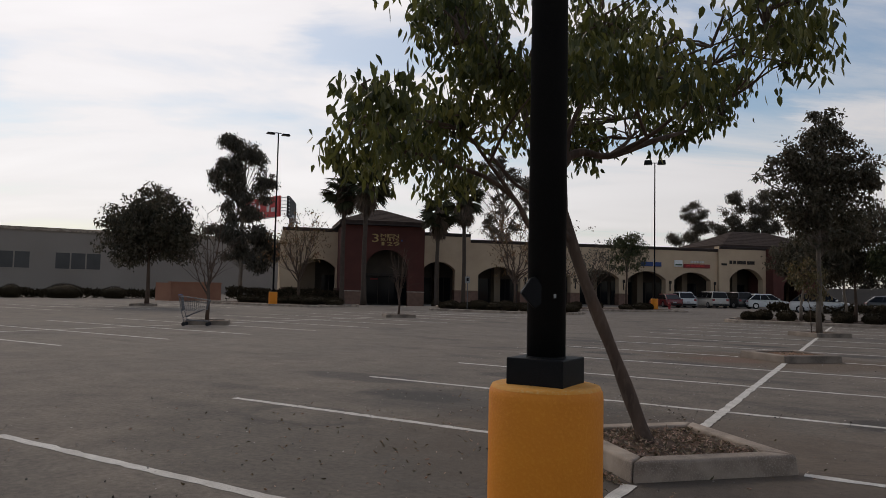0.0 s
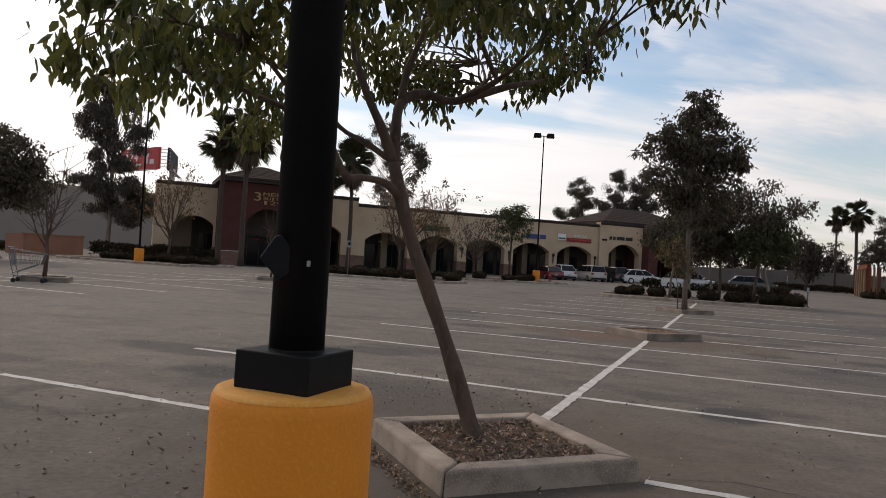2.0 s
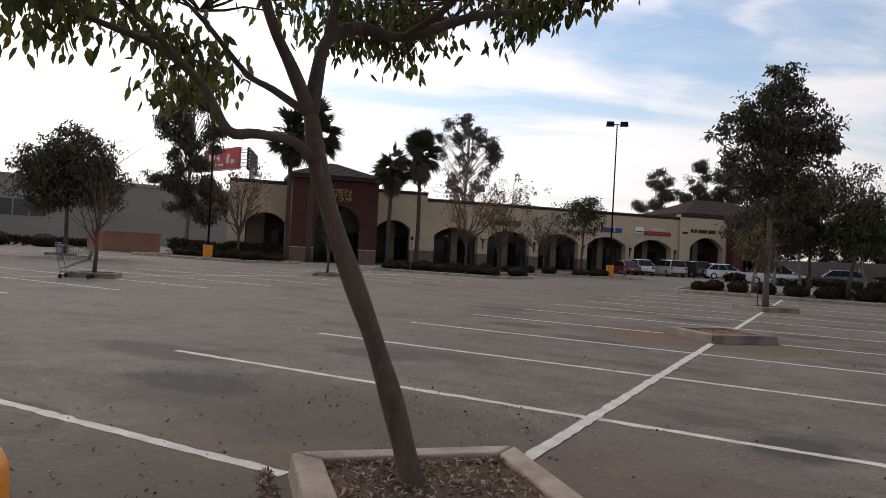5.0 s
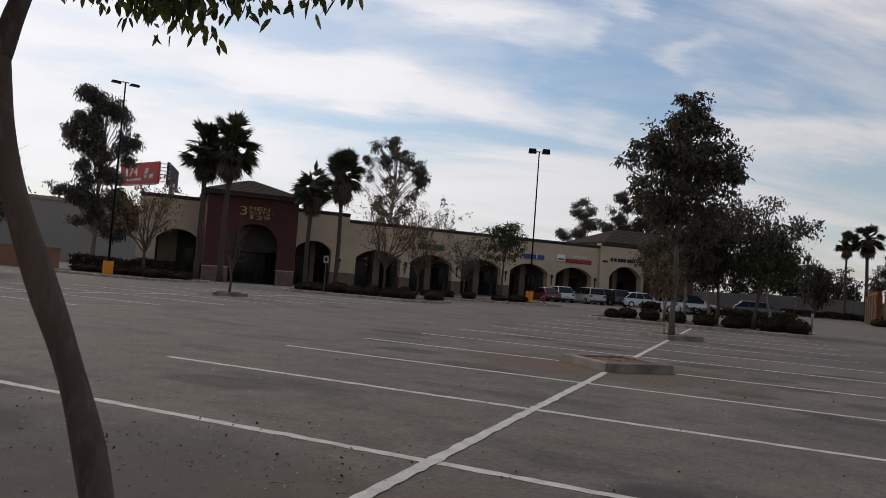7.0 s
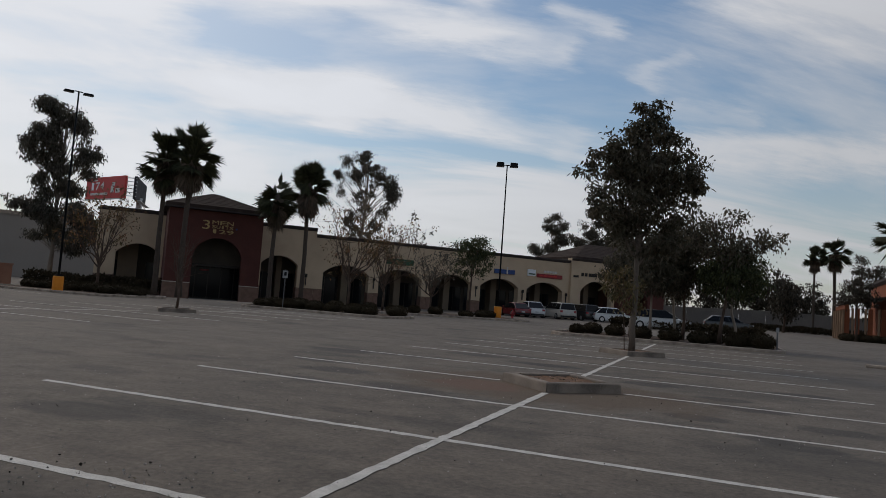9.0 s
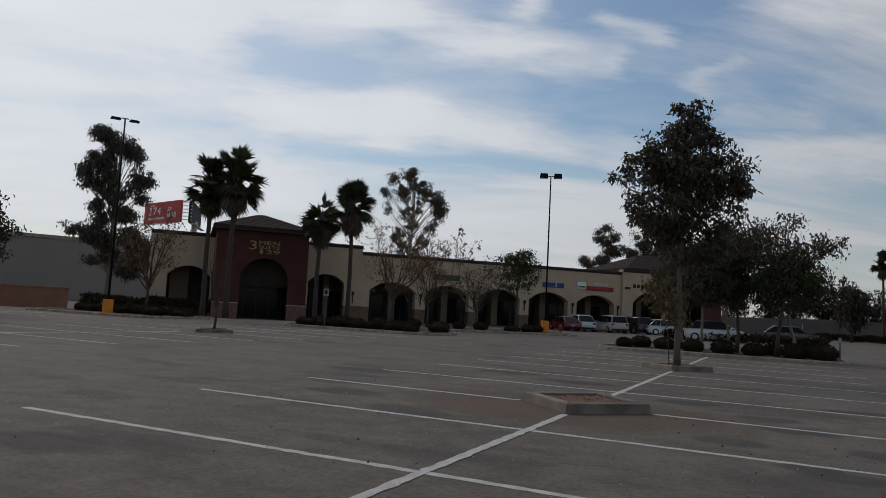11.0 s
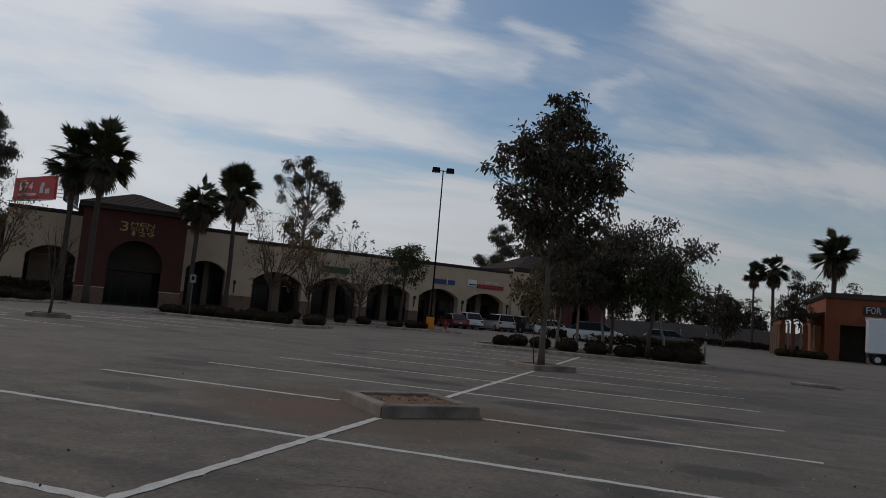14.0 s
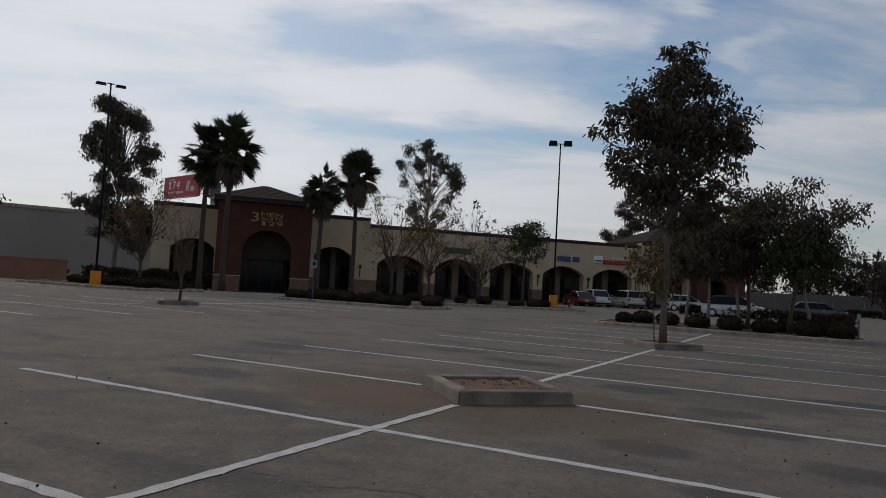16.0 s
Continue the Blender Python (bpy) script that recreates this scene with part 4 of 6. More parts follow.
def hip_roof(u0, u1, v0, v1, z, rise, over, name, ridge=0.0):
    bm = BM()
    o = [(u0 - over, v0 - over), (u1 + over, v0 - over), (u1 + over, v1 + over), (u0 - over, v1 + over)]
    cu, cv = (u0 + u1) / 2, (v0 + v1) / 2
    low = [bm.verts.new((a, b, z - 0.28)) for a, b in o]
    top = [bm.verts.new((a, b, z)) for a, b in o]
    r0, r1 = bm.verts.new((cu - ridge, cv, z + rise)), bm.verts.new((cu + ridge, cv, z + rise))
    bm.faces.new(low[::-1])
    for i in range(4):
        j = (i + 1) % 4
        bm.faces.new((low[i], low[j], top[j], top[i]))
    bm.faces.new((top[0], top[1], r1, r0)); bm.faces.new((top[1], top[2], r1)); bm.faces.new((top[2], top[3], r0, r1)); bm.faces.new((top[3], top[0], r0))
    bmesh.ops.recalc_face_normals(bm, faces=bm.faces[:])
    roof = bpart(name, bm, M["shingle"], "low hipped roof of brown tiles")
    bm = BM()
    for k in range(1, 9):     # courses of tiles, each a thin step
        f = k / 9
        q = [(a + (cu - (ridge if a < cu else -ridge) - a) * f, b + (cv - b) * f) for a, b in o]
        zz = z + rise * f
        for i in range(4):
            a, b = q[i], q[(i + 1) % 4]
            tube(bm, [(a[0], a[1], zz), (b[0], b[1], zz)], 0.025, 4, False)
    bmesh.ops.translate(bm, vec=(-U0, -V0, 0), verts=bm.verts[:])
    part("tile_course", bm, M["shingle"], roof)
    bm = BM()
    box(bm, u0 - over - 0.03, u1 + over + 0.03, v0 - over - 0.03, v1 + over + 0.03, z - 0.42, z - 0.284)
    bpart("eaves_trim", bm, M["cornice"], "dark eaves board")


hip_roof(T0, T1, TV, TB + 1.0, 7.9, 1.55, 0.38, "tower_roof", 0.3)
# second tower at the other end
arch_wall(54.95, 61.4, 7.0, 56.4, 58.9, 2.6, 3.6, V0 - 1.6, 0.6, M["red"], "tower_front", "red-brown stucco tower front with an arch")
for u in (54.95, 60.9):
    bm = BM(); box(bm, u, u + 0.5, V0 - 0.996, V0 + 3.0, ZB, 7.0)
    bpart("tower_side", bm, M["red"])
hip_roof(50.0, 64.2, V0 + 0.9, V0 + 10.0, 7.45, 2.1, 0.6, "tower_roof", 2.6)
bm = BM(); box(bm, 50.3, 63.9, V0 + 1.4, V0 + 9.6, 6.2, 7.02)
bpart("roof_drum", bm, M["red"])

# lettering and signs
def sign_at(u, v, z):
    return pose(u - U0, v - V0, z)


words("3", 1.12, 0.04, M["gold"], shop, "sign_letter", sign_at(6.8, TV - 0.06, 6.2), "gilt raised lettering", 0.62)
letters("MEN", 0.5, 0.04, M["gold"], shop, "sign_letter", 8.2 - U0, TV - 0.06 - V0, 6.48, 1.9, "gilt raised lettering")
letters("SUITS", 0.4, 0.04, M["gold"], shop, "sign_letter", 8.2 - U0, TV - 0.06 - V0, 6.1, 1.85, "gilt raised lettering")
letters("129", 0.5, 0.04, M["gold"], shop, "sign_letter", 8.2 - U0, TV - 0.06 - V0, 5.7, 2.0, "gilt raised lettering")
bm = BM(); box(bm, 9.32, 9.46, TV - 0.09, TV - 0.004, 6.0, 6.15)
bpart("sign_dot", bm, M["signblue"], "small blue dot of the sign")


def panel(u0, u1, z0, z1, v, material, name, label):
    bm = BM(); box(bm, u0, u1, v - 0.18, v - 0.004, z0, z1); bevel(bm, 0.02, 1)
    return bpart(name, bm, material, label)


def bars(spans, z0, z1, v, material, name="sign_bar", label=""):
    for a, b in spans:
        bm = BM(); box(bm, a, b, v - 0.06, v - 0.004, z0, z1)
        bpart(name, bm, material, label)


panel(42.7, 43.75, 4.6, 5.35, V0, M["white"], "sign_box", "white illuminated sign box")
bars([(42.8, 43.65)], 4.75, 4.9, V0 - 0.185, M["signgreen"])
panel(43.95, 47.4, 4.5, 4.95, V0, M["signred"], "sign_box", "long red sign box")
bars([(44.2, 44.7), (44.8, 45.3), (45.4, 46.0), (46.1, 46.6)], 4.65, 4.82, V0 - 0.185, M["boardred"])
bars([(44.9, 45.25), (45.32, 45.6), (45.67, 46.0), (46.07, 46.35), (46.42, 46.7)], 5.1, 5.35, V0, M["lettergrey"])
panel(38.4, 41.0, 4.55, 5.05, V0, M["signblue"], "sign_box", "blue sign box")
bars([(39.9, 40.05)], 4.6, 5.35, V0 - 0.19, M["lettergrey"])
panel(25.6, 28.6, 4.5, 5.1, V0, M["signgreen"], "sign_box", "faded green sign panel")
bars([(49.9, 50.25), (50.4, 50.75), (50.95, 51.3), (51.35, 51.7), (51.75, 52.1), (52.3, 52.6), (52.65, 52.95), (53.0, 53.3)], 5.1, 5.5, V0 - 0.35, M["bronze"])
bars([(48.8, 49.5)], 4.9, 5.15, V0 - 0.35, M["bronze"])

# ---- plants ----
def leaf_mesh(name, P, D, length, width, material, rng, fold=0.25, six=False, curl=0.15):
    """Many folded leaves: P feet, D directions (unit rows)."""
    n = len(P)
    L = length * rng.uniform(0.65, 1.25, (n, 1))
    W = width * rng.uniform(0.7, 1.2, (n, 1)) / 2
    side = np.cross(D, rng.normal(size=(n, 3)))
    side /= np.linalg.norm(side, axis=1, keepdims=True) + 1e-9
    nor = np.cross(side, D)
    tip = P + D * L + np.array([0, 0, -1.0]) * L * curl
    if six:
        q1, q2 = P + D * L * 0.3, P + D * L * 0.68 + np.array([0, 0, -1.0]) * L * curl * 0.4
        up = nor * W * fold
        V = np.stack([P, q1 + side * W * 0.9 + up, q2 + side * W * 0.75 + up, tip, q2 - side * W * 0.75 + up, q1 - side * W * 0.9 + up], 1).reshape(-1, 3)
        F = (np.arange(n)[:, None, None] * 6 + np.array([[0, 1, 2, 3], [0, 3, 4, 5]])).reshape(-1, 4)
    else:
        mid = P + D * L * 0.45
        up = nor * W * fold
        V = np.stack([P, mid + side * W + up, tip, mid - side * W + up], 1).reshape(-1, 3)
        F = (np.arange(n)[:, None, None] * 4 + np.array([[0, 1, 2], [0, 2, 3]])).reshape(-1, 3)
    me = bpy.data.meshes.new(name)
    me.from_pydata(V.tolist(), [], F.tolist())
    me.materials.append(material)
    return me


def unit(a):
    return a / (np.linalg.norm(a, axis=-1, keepdims=True) + 1e-9)


def bend(a, b, sag, n=5, rng=None, wob=0.0):
    """A limb from a to b with a little sag and wobble."""
    a, b = Vector(a), Vector(b)
    out = []
    for i in range(n + 1):
        f = i / n
        p = a.lerp(b, f) + Vector((0, 0, sag * math.sin(math.pi * f)))
        if rng is not None and 0 < i < n:
            p += Vector(rng.normal(size=3)) * wob
        out.append(p)
    return out


def trunk_at(T, z):
    """The point of a trunk's line at a height."""
    for p, q in zip(T, T[1:]):
        if q.z >= z:
            return p.lerp(q, max(0.0, (z - p.z) / max(q.z - p.z, 1e-6)))
    return T[-1].copy()


def tree(name, label, foot, trunk, crown, clumps, per, leaf, material, bark, seed, r0=0.1, droop=0.5, spread=0.5, group="", six=False, twig=0.02, fork=0.35, shell=0.45, limb=0.5):
    """trunk: points from the foot; crown: list of (centre, radii) lobes; clumps leaf clusters with per leaves each."""
    rng = np.random.default_rng(seed)
    e = empty(name, label, "tree", group, m=pose(*foot))
    bm = BM()
    n = len(trunk)
    tube(bm, trunk, [r0 * (1.25 if i == 0 else 1 - 0.55 * i / n) for i in range(n)], 10)
    part("trunk", bm, bark, e, smooth=True)
    lobes = [(np.array(c, float), np.array(r, float)) for c, r in crown]
    vol = np.array([np.prod(r) for _, r in lobes])
    which = rng.choice(len(lobes), clumps, p=vol / vol.sum())
    dirs = unit(rng.normal(size=(clumps, 3)))
    rad = shell + (1 - shell) * rng.random((clumps, 1)) ** 0.6
    C = np.array([lobes[k][0] for k in which]) + dirs * rad * np.array([lobes[k][1] for k in which])
    # limbs, then twigs
    bm = BM()
    T = [Vector(p) for p in trunk]
    for k, (c, r) in enumerate(lobes):
        a = trunk_at(T, float(c[2]) * 0.72)
        tube(bm, bend(a, c, 0.1, 5, rng, 0.05 * float(r.mean())), [r0 * limb * q for q in (1, 0.84, 0.68, 0.54, 0.4, 0.24)], 6, False)
    for i in range(0, clumps):
        if rng.random() < fork:
            k = which[i]
            a = trunk_at(T, float(lobes[k][0][2]) * 0.85).lerp(Vector(lobes[k][0]), 0.2 + 0.7 * rng.random())
            tube(bm, bend(a, C[i], 0.06, 4, rng, 0.06), [twig, twig * 0.85, twig * 0.65, twig * 0.5, twig * 0.35], 4, False)
    part("branchwork", bm, bark, e, smooth=True)
    m = clumps * per
    cid = np.repeat(np.arange(clumps), per)
    P = C[cid] + np.clip(rng.normal(size=(m, 3)), -1.7, 1.7) * spread * np.array([1, 1, 0.75]) * rng.uniform(0.5, 1.2, (clumps, 1))[cid]
    D = unit(rng.normal(size=(m, 3)) + np.array([0, 0, -2.2 * droop]))
    me = leaf_mesh("crown", P, D, leaf[0], leaf[1], material, rng, six=six)
    part("crown", me, material, e, "crown of many small leaves")
    return e


# the leaning tree in the nearest bed
def near_tree():
    rng = np.random.default_rng(11)
    e = empty("tree", "leaning young tree with drooping broad leaves in a kerbed bed", "tree", "lot trees", m=pose(-0.19, 0.14, 0.07))
    o = Vector((-0.19, 0.14, 0.07))

    def limb(pts, radii, name="limb", sides=10):
        bm = BM()
        fine, fr = [], []
        P = [Vector(p) - o for p in pts]
        for i in range(len(P) - 1):
            for s in range(4):
                f = s / 4
                p0, p1, p2, p3 = P[max(i - 1, 0)], P[i], P[i + 1], P[min(i + 2, len(P) - 1)]
                fine.append(0.5 * (2 * p1 + (p2 - p0) * f + (2 * p0 - 5 * p1 + 4 * p2 - p3) * f * f + (3 * p1 - p0 - 3 * p2 + p3) * f ** 3))
                fr.append(radii[i] + (radii[i + 1] - radii[i]) * f)
        fine.append(P[-1]); fr.append(radii[-1])
        fr = [r * (1 + 0.08 * math.sin(7.0 * k)) for k, r in enumerate(fr)]
        tube(bm, fine, fr, sides)
        return part(name, bm, M["bark"], e, smooth=True)
    J1, J2, KN = (-0.795, -0.14, 1.8), (-0.9, -0.1, 2.1), (-0.97, 0.1, 2.6)
    limb([(-0.16, 0.02, 0.03), (-0.18, 0.025, 0.1), (-0.262, 0.05, 0.3), (-0.382, 0.055, 0.6), (-0.493, 0.02, 0.9), (-0.599, -0.045, 1.2), (-0.702, -0.105, 1.5), J1, J2], [0.1, 0.078, 0.064, 0.06, 0.058, 0.056, 0.054, 0.051, 0.046], "trunk")
    limb([J1, (-0.86, -0.27, 1.92), (-0.96, -0.46, 1.94), (-1.0, -0.63, 1.93), (-1.1, -0.72, 2.15), (-1.35, -0.82, 2.35), (-1.75, -0.9, 2.5), (-2.2, -1.0, 2.62)], [0.03, 0.029, 0.027, 0.026, 0.023, 0.019, 0.014, 0.007])
    limb([J2, (-0.94, -0.02, 2.36), KN, (-0.86, 0.26, 2.71), (-0.66, 0.46, 2.69), (-0.3, 0.66, 2.84), (-0.1, 1.1, 3.0), (0.0, 1.55, 3.15)], [0.042, 0.041, 0.041, 0.039, 0.034, 0.027, 0.018, 0.008])
    limb([J2, (-0.97, -0.2, 2.35), (-1.08, -0.26, 2.6), (-1.22, -0.24, 2.95), (-1.26, -0.2, 3.4), (-1.15, -0.05, 3.9)], [0.04, 0.036, 0.031, 0.026, 0.018, 0.008])
    limb([J2, (-1.1, -0.2, 2.24), (-1.33, -0.2, 2.36), (-1.56, -0.32, 2.65), (-1.95, -0.3, 2.95)], [0.024, 0.02, 0.018, 0.014, 0.007])
    limb([(-1.35, -0.82, 2.35), (-1.74, -1.0, 2.5), (-2.05, -1.15, 2.58), (-2.3, -1.25, 2.55)], [0.018, 0.014, 0.01, 0.005])
    limb([(-0.66, 0.46, 2.69), (-0.6, 0.95, 2.95), (-0.75, 1.35, 3.2), (-0.9, 1.6, 3.4)], [0.022, 0.017, 0.012, 0.005])
    limb([KN, (-0.95, 0.16, 2.9), (-0.8, 0.2, 3.3), (-0.65, 0.25, 3.9)], [0.032, 0.026, 0.02, 0.008])
    limb([(-0.66, 0.46, 2.69), (-0.25, 0.3, 2.8), (0.15, 0.0, 2.98), (0.45, -0.35, 3.2)], [0.026, 0.021, 0.015, 0.007])
    limb([(-0.25, 0.3, 2.8), (-0.15, -0.4, 2.9), (0.0, -0.95, 2.95), (0.35, -1.2, 3.0), (0.8, -1.35, 3.05)], [0.018, 0.015, 0.012, 0.009, 0.005])
    limb([(-1.1, -0.72, 2.15), (-1.15, -1.1, 2.4), (-1.2, -1.5, 2.6), (-1.45, -1.8, 2.64), (-1.6, -2.1, 2.6)], [0.018, 0.015, 0.012, 0.008, 0.004])
    limb([(-1.45, -1.8, 2.64), (-1.36, -2.25, 2.68), (-1.2, -2.65, 2.6)], [0.008, 0.006, 0.004])
    limb([(-1.15, -1.1, 2.4), (-0.85, -1.4, 2.6), (-0.5, -1.7, 2.75)], [0.013, 0.01, 0.005])
    limb([(-1.56, -0.32, 2.65), (-1.9, 0.0, 2.85), (-2.3, 0.3, 3.0), (-2.5, 0.6, 3.2)], [0.014, 0.012, 0.009, 0.005])
    # crown: lobes of drooping tufts round an open middle
    LOW = [(-1.66, -1.98, 2.46, 0.34, 0.26), (-1.35, -1.6, 2.66, 0.38, 0.24), (0.1, -1.6, 2.85, 0.5, 0.3), (-2.1, -0.95, 2.76, 0.62, 0.4), (-0.95, -1.3, 2.95, 0.52, 0.4), (0.15, -0.8, 3.05, 0.52, 0.34),
           (-2.4, 0.2, 2.95, 0.52, 0.46), (-2.25, 0.2, 2.52, 0.38, 0.2), (-1.05, 1.3, 2.87, 0.3, 0.2), (-1.13, -2.62, 2.58, 0.17, 0.15)]
    HIGH = [(-1.15, -1.75, 3.2, 0.5, 0.36), (-1.5, 1.2, 3.3, 0.62, 0.45), (-0.3, 1.4, 3.2, 0.5, 0.32), (-0.1, 1.62, 3.22, 0.3, 0.24), (0.8, -1.05, 3.42, 0.46, 0.38), (0.3, 0.4, 3.42, 0.52, 0.36),
            (-1.7, -0.15, 3.7, 0.6, 0.48), (-1.45, -1.25, 3.7, 0.6, 0.42), (-0.7, 0.5, 3.75, 0.58, 0.5), (-0.4, -0.6, 3.85, 0.6, 0.46), (0.15, 1.65, 3.55, 0.36, 0.24), (-1.8, 0.8, 3.3, 0.42, 0.36), (0.85, -0.1, 3.4, 0.42, 0.3)]
    tufts = []
    for x, y, z, r, h in LOW + HIGH:
        k = int(5 + 50 * r * r)
        d = unit(rng.normal(size=(k, 3))) * (0.25 + 0.75 * rng.random((k, 1)) ** 0.5) * np.array((r, r, h)) + np.array((x, y, z))
        tufts += [tuple(q) for q in d if noise.noise(Vector((q[0] * 1.5, q[1] * 1.5, q[2] * 1.8 + 3))) > -0.16]
    C = np.array(tufts)
    # twigs that carry the tufts
    hubs = [Vector(p) for p in ((-1.45, -1.2, 3.4), (-0.4, -0.6, 3.5), (0.05, -1.5, 3.3), (-0.9, -2.0, 3.1), (-1.6, -0.2, 3.4), (0.9, -1.0, 3.2), (0.45, 0.4, 3.1), (-2.3, 0.2, 2.7), (-1.45, -2.2, 2.6), (-1.2, -2.65, 2.6), (0.6, -1.3, 3.02), (0.2, 1.45, 3.15), (-1.2, -1.5, 2.6), (-0.5, -1.65, 2.75), (0.0, -0.95, 2.95), (-0.9, -1.5, 3.0), (-1.75, -0.95, 2.5), (-2.1, -1.05, 2.6), (-2.3, 0.3, 3.0), (-1.95, -0.3, 2.95), (-0.2, -0.3, 2.85), (0.15, 0.0, 2.98), (0.15, 0.85, 3.08), (-0.3, 0.66, 2.84), (-0.6, 0.95, 2.95), (-0.85, 1.5, 3.3), (-1.22, -0.24, 2.95), (-1.26, -0.2, 3.4), (-1.15, -0.05, 3.9), (-0.8, 0.2, 3.3), (-0.65, 0.25, 3.8), (-1.35, -0.82, 2.35), (0.45, -0.35, 3.2))]
    bm = BM()
    for c in C:
        c = Vector(c)
        h = min(hubs, key=lambda q: (q - c).length + (0.6 if q.z > c.z + 0.2 else 0))
        if (h - c).length < 0.95:
            tube(bm, bend(h - o, c - o, 0.05, 4, rng, 0.03), [0.011, 0.009, 0.007, 0.005, 0.003], 4, False)
    part("twigwork", bm, M["bark"], e, smooth=True, kind="stuff")
    per = 40
    cid = np.repeat(np.arange(len(C)), per)
    m = len(cid)
    P = C[cid] + np.clip(rng.normal(size=(m, 3)), -1.8, 1.8) * np.array([0.11, 0.11, 0.085]) - np.array(o)
    D = unit(rng.normal(size=(m, 3)) * np.array([1, 1, 0.7]) + np.array([0, 0, -2.0]))
    me = leaf_mesh("crown", P, D, 0.09, 0.043, M["leaf_near"], rng, six=True, fold=0.3)
    part("crown", me, M["leaf_near"], e, "crown of drooping yellow-green leaves")
    return e


near_tree()

# upright dark tree in the third bed of the row
tree("tree", "upright dark-leaved tree in a kerbed bed", (0.0, 8 * S, 0.07),
     [(0, 0, 0), (-0.02, 0.05, 0.8), (0.03, 0.0, 1.8), (0.0, 0.05, 2.9), (0.08, 0, 4.2), (0.1, 0, 5.6), (0.12, 0, 6.9)],
     [((0.92 * a, 0.38 * a, z), (r, r, h)) for a, z, r, h in ((0.15, 7.45, 0.5, 0.65), (0.2, 6.8, 0.75, 0.6), (0.75, 6.4, 0.8, 0.65), (-0.5, 6.2, 0.7, 0.6), (-1.0, 6.5, 0.3, 0.35), (-1.2, 5.85, 0.55, 0.45), (0.0, 5.6, 1.15, 0.75), (1.4, 5.8, 0.7, 0.65), (1.0, 4.7, 0.8, 0.75), (-0.5, 4.6, 1.1, 0.75), (-1.0, 4.1, 0.5, 0.5), (0.2, 3.5, 0.95, 0.5), (0.9, 3.7, 0.6, 0.45), (-1.75, 5.35, 0.45, 0.35), (-1.35, 4.9, 0.4, 0.35), (1.85, 5.4, 0.35, 0.4))],
     400, 36, (0.165, 0.07), M["leaf_dark"], M["greybark"], 5, r0=0.092, droop=0.35, spread=0.155, group="lot trees", fork=0.5, six=True)
# low side shoots on its trunk
tree("tree", "slender sapling with sparse olive leaves beside the trunk", (-0.24, 8 * S + 0.12, 0.07), [(0, 0, 0), (-0.05, 0, 0.9), (-0.2, 0.02, 1.8), (-0.3, 0, 2.4)],
     [((-0.15, 0, 2.1), (0.6, 0.5, 0.75)), ((0.2, 0, 1.5), (0.4, 0.4, 0.4))], 50, 15, (0.15, 0.065), M["leaf_olive"], M["bark"], 51, r0=0.013, droop=0.6, spread=0.14, group="lot trees", fork=0.3, twig=0.011)

# round tree over the row to the left
tree("tree", "round-crowned dark green tree in a kerbed bed", (-36.7, 8 * S, 0.07),
     [(0, 0, 0), (0, 0.05, 1.0), (0.05, 0, 2.2), (0.0, 0, 3.6), (0, 0, 5.0)],
     [((0, 0, 4.5), (2.4, 2.4, 1.7)), ((0.5, 0.3, 5.6), (2.0, 2.0, 1.7)), ((-0.9, -0.6, 5.0), (1.9, 1.9, 1.6)), ((0.9, 1.2, 4.2), (1.8, 1.8, 1.4)), ((-0.8, -1.2, 3.6), (1.5, 1.5, 1.2)), ((0.2, 0, 6.5), (1.1, 1.1, 0.9))],
     560, 30, (0.24, 0.11), M["leaf_dark"], M["bark"], 6, r0=0.13, droop=0.35, spread=0.27, group="lot trees")
# bare and half-bare young trees
def sparse(foot, h, w, seed, leaves=24, label="young tree with a few dry brown leaves", bark="bark", mat_="leaf_dry", size=(0.2, 0.1), per=9, multi=1):
    rng = np.random.default_rng(seed)
    e = empty("tree", label, "tree", "half-bare trees", m=pose(*foot))
    bm = BM()
    tips = []
    base = [(0, 0, 0), (0.03, 0.02, h * 0.15), (0.0, 0.0, h * 0.32)]
    tube(bm, base, [0.012 * h + 0.02, 0.011 * h + 0.01, 0.011 * h], 8)
    part("trunk", bm, M[bark], e, smooth=True)
    bm = BM()
    nb = 9 if h < 5 else 14
    for i in range(nb):
        a = 2 * math.pi * (i + rng.random() * 0.6) / nb * 2.6
        f = rng.uniform(0.4, 1.0)
        end = np.array([math.cos(a) * w * f, math.sin(a) * w * f, h * (1.0 - 0.42 * f * f) * rng.uniform(0.85, 1.03)])
        st = Vector((0, 0, h * rng.uniform(0.2, 0.32)))
        pts = bend(st, end, -0.04 * h, 5, rng, 0.035 * w)
        tube(bm, pts, [0.007 * h + 0.006, 0.006 * h, 0.0045 * h, 0.0035 * h, 0.0025 * h, 0.004], 6, False)
        for j in range(7):
            q = pts[2 + j % 4]
            d = (Vector(end) - st).normalized() + Vector(rng.normal(size=3)) * 0.55
            t = q + d * h * rng.uniform(0.10, 0.26)
            t.z = min(t.z, h)
            tube(bm, bend(q, t, 0.02, 3, rng, 0.02), [0.0025 * h + 0.002, 0.0018 * h + 0.002, 0.006, 0.003], 4, False)
            tips.append(t); tips.append(q.lerp(t, 0.6))
    part("branchwork", bm, M[bark], e, smooth=True)
    if leaves:
        pick = rng.choice(len(tips), min(leaves, len(tips)), replace=False)
        C = np.array([tips[k] for k in pick])
        cid = np.repeat(np.arange(len(C)), per)
        P = C[cid] + rng.normal(size=(len(cid), 3)) * 0.16
        D = unit(rng.normal(size=(len(cid), 3)) + np.array([0, 0, -0.8]))
        part("crown", leaf_mesh("crown", P, D, size[0], size[1], M[mat_], rng), M[mat_], e, "sparse remaining leaves")
    return e


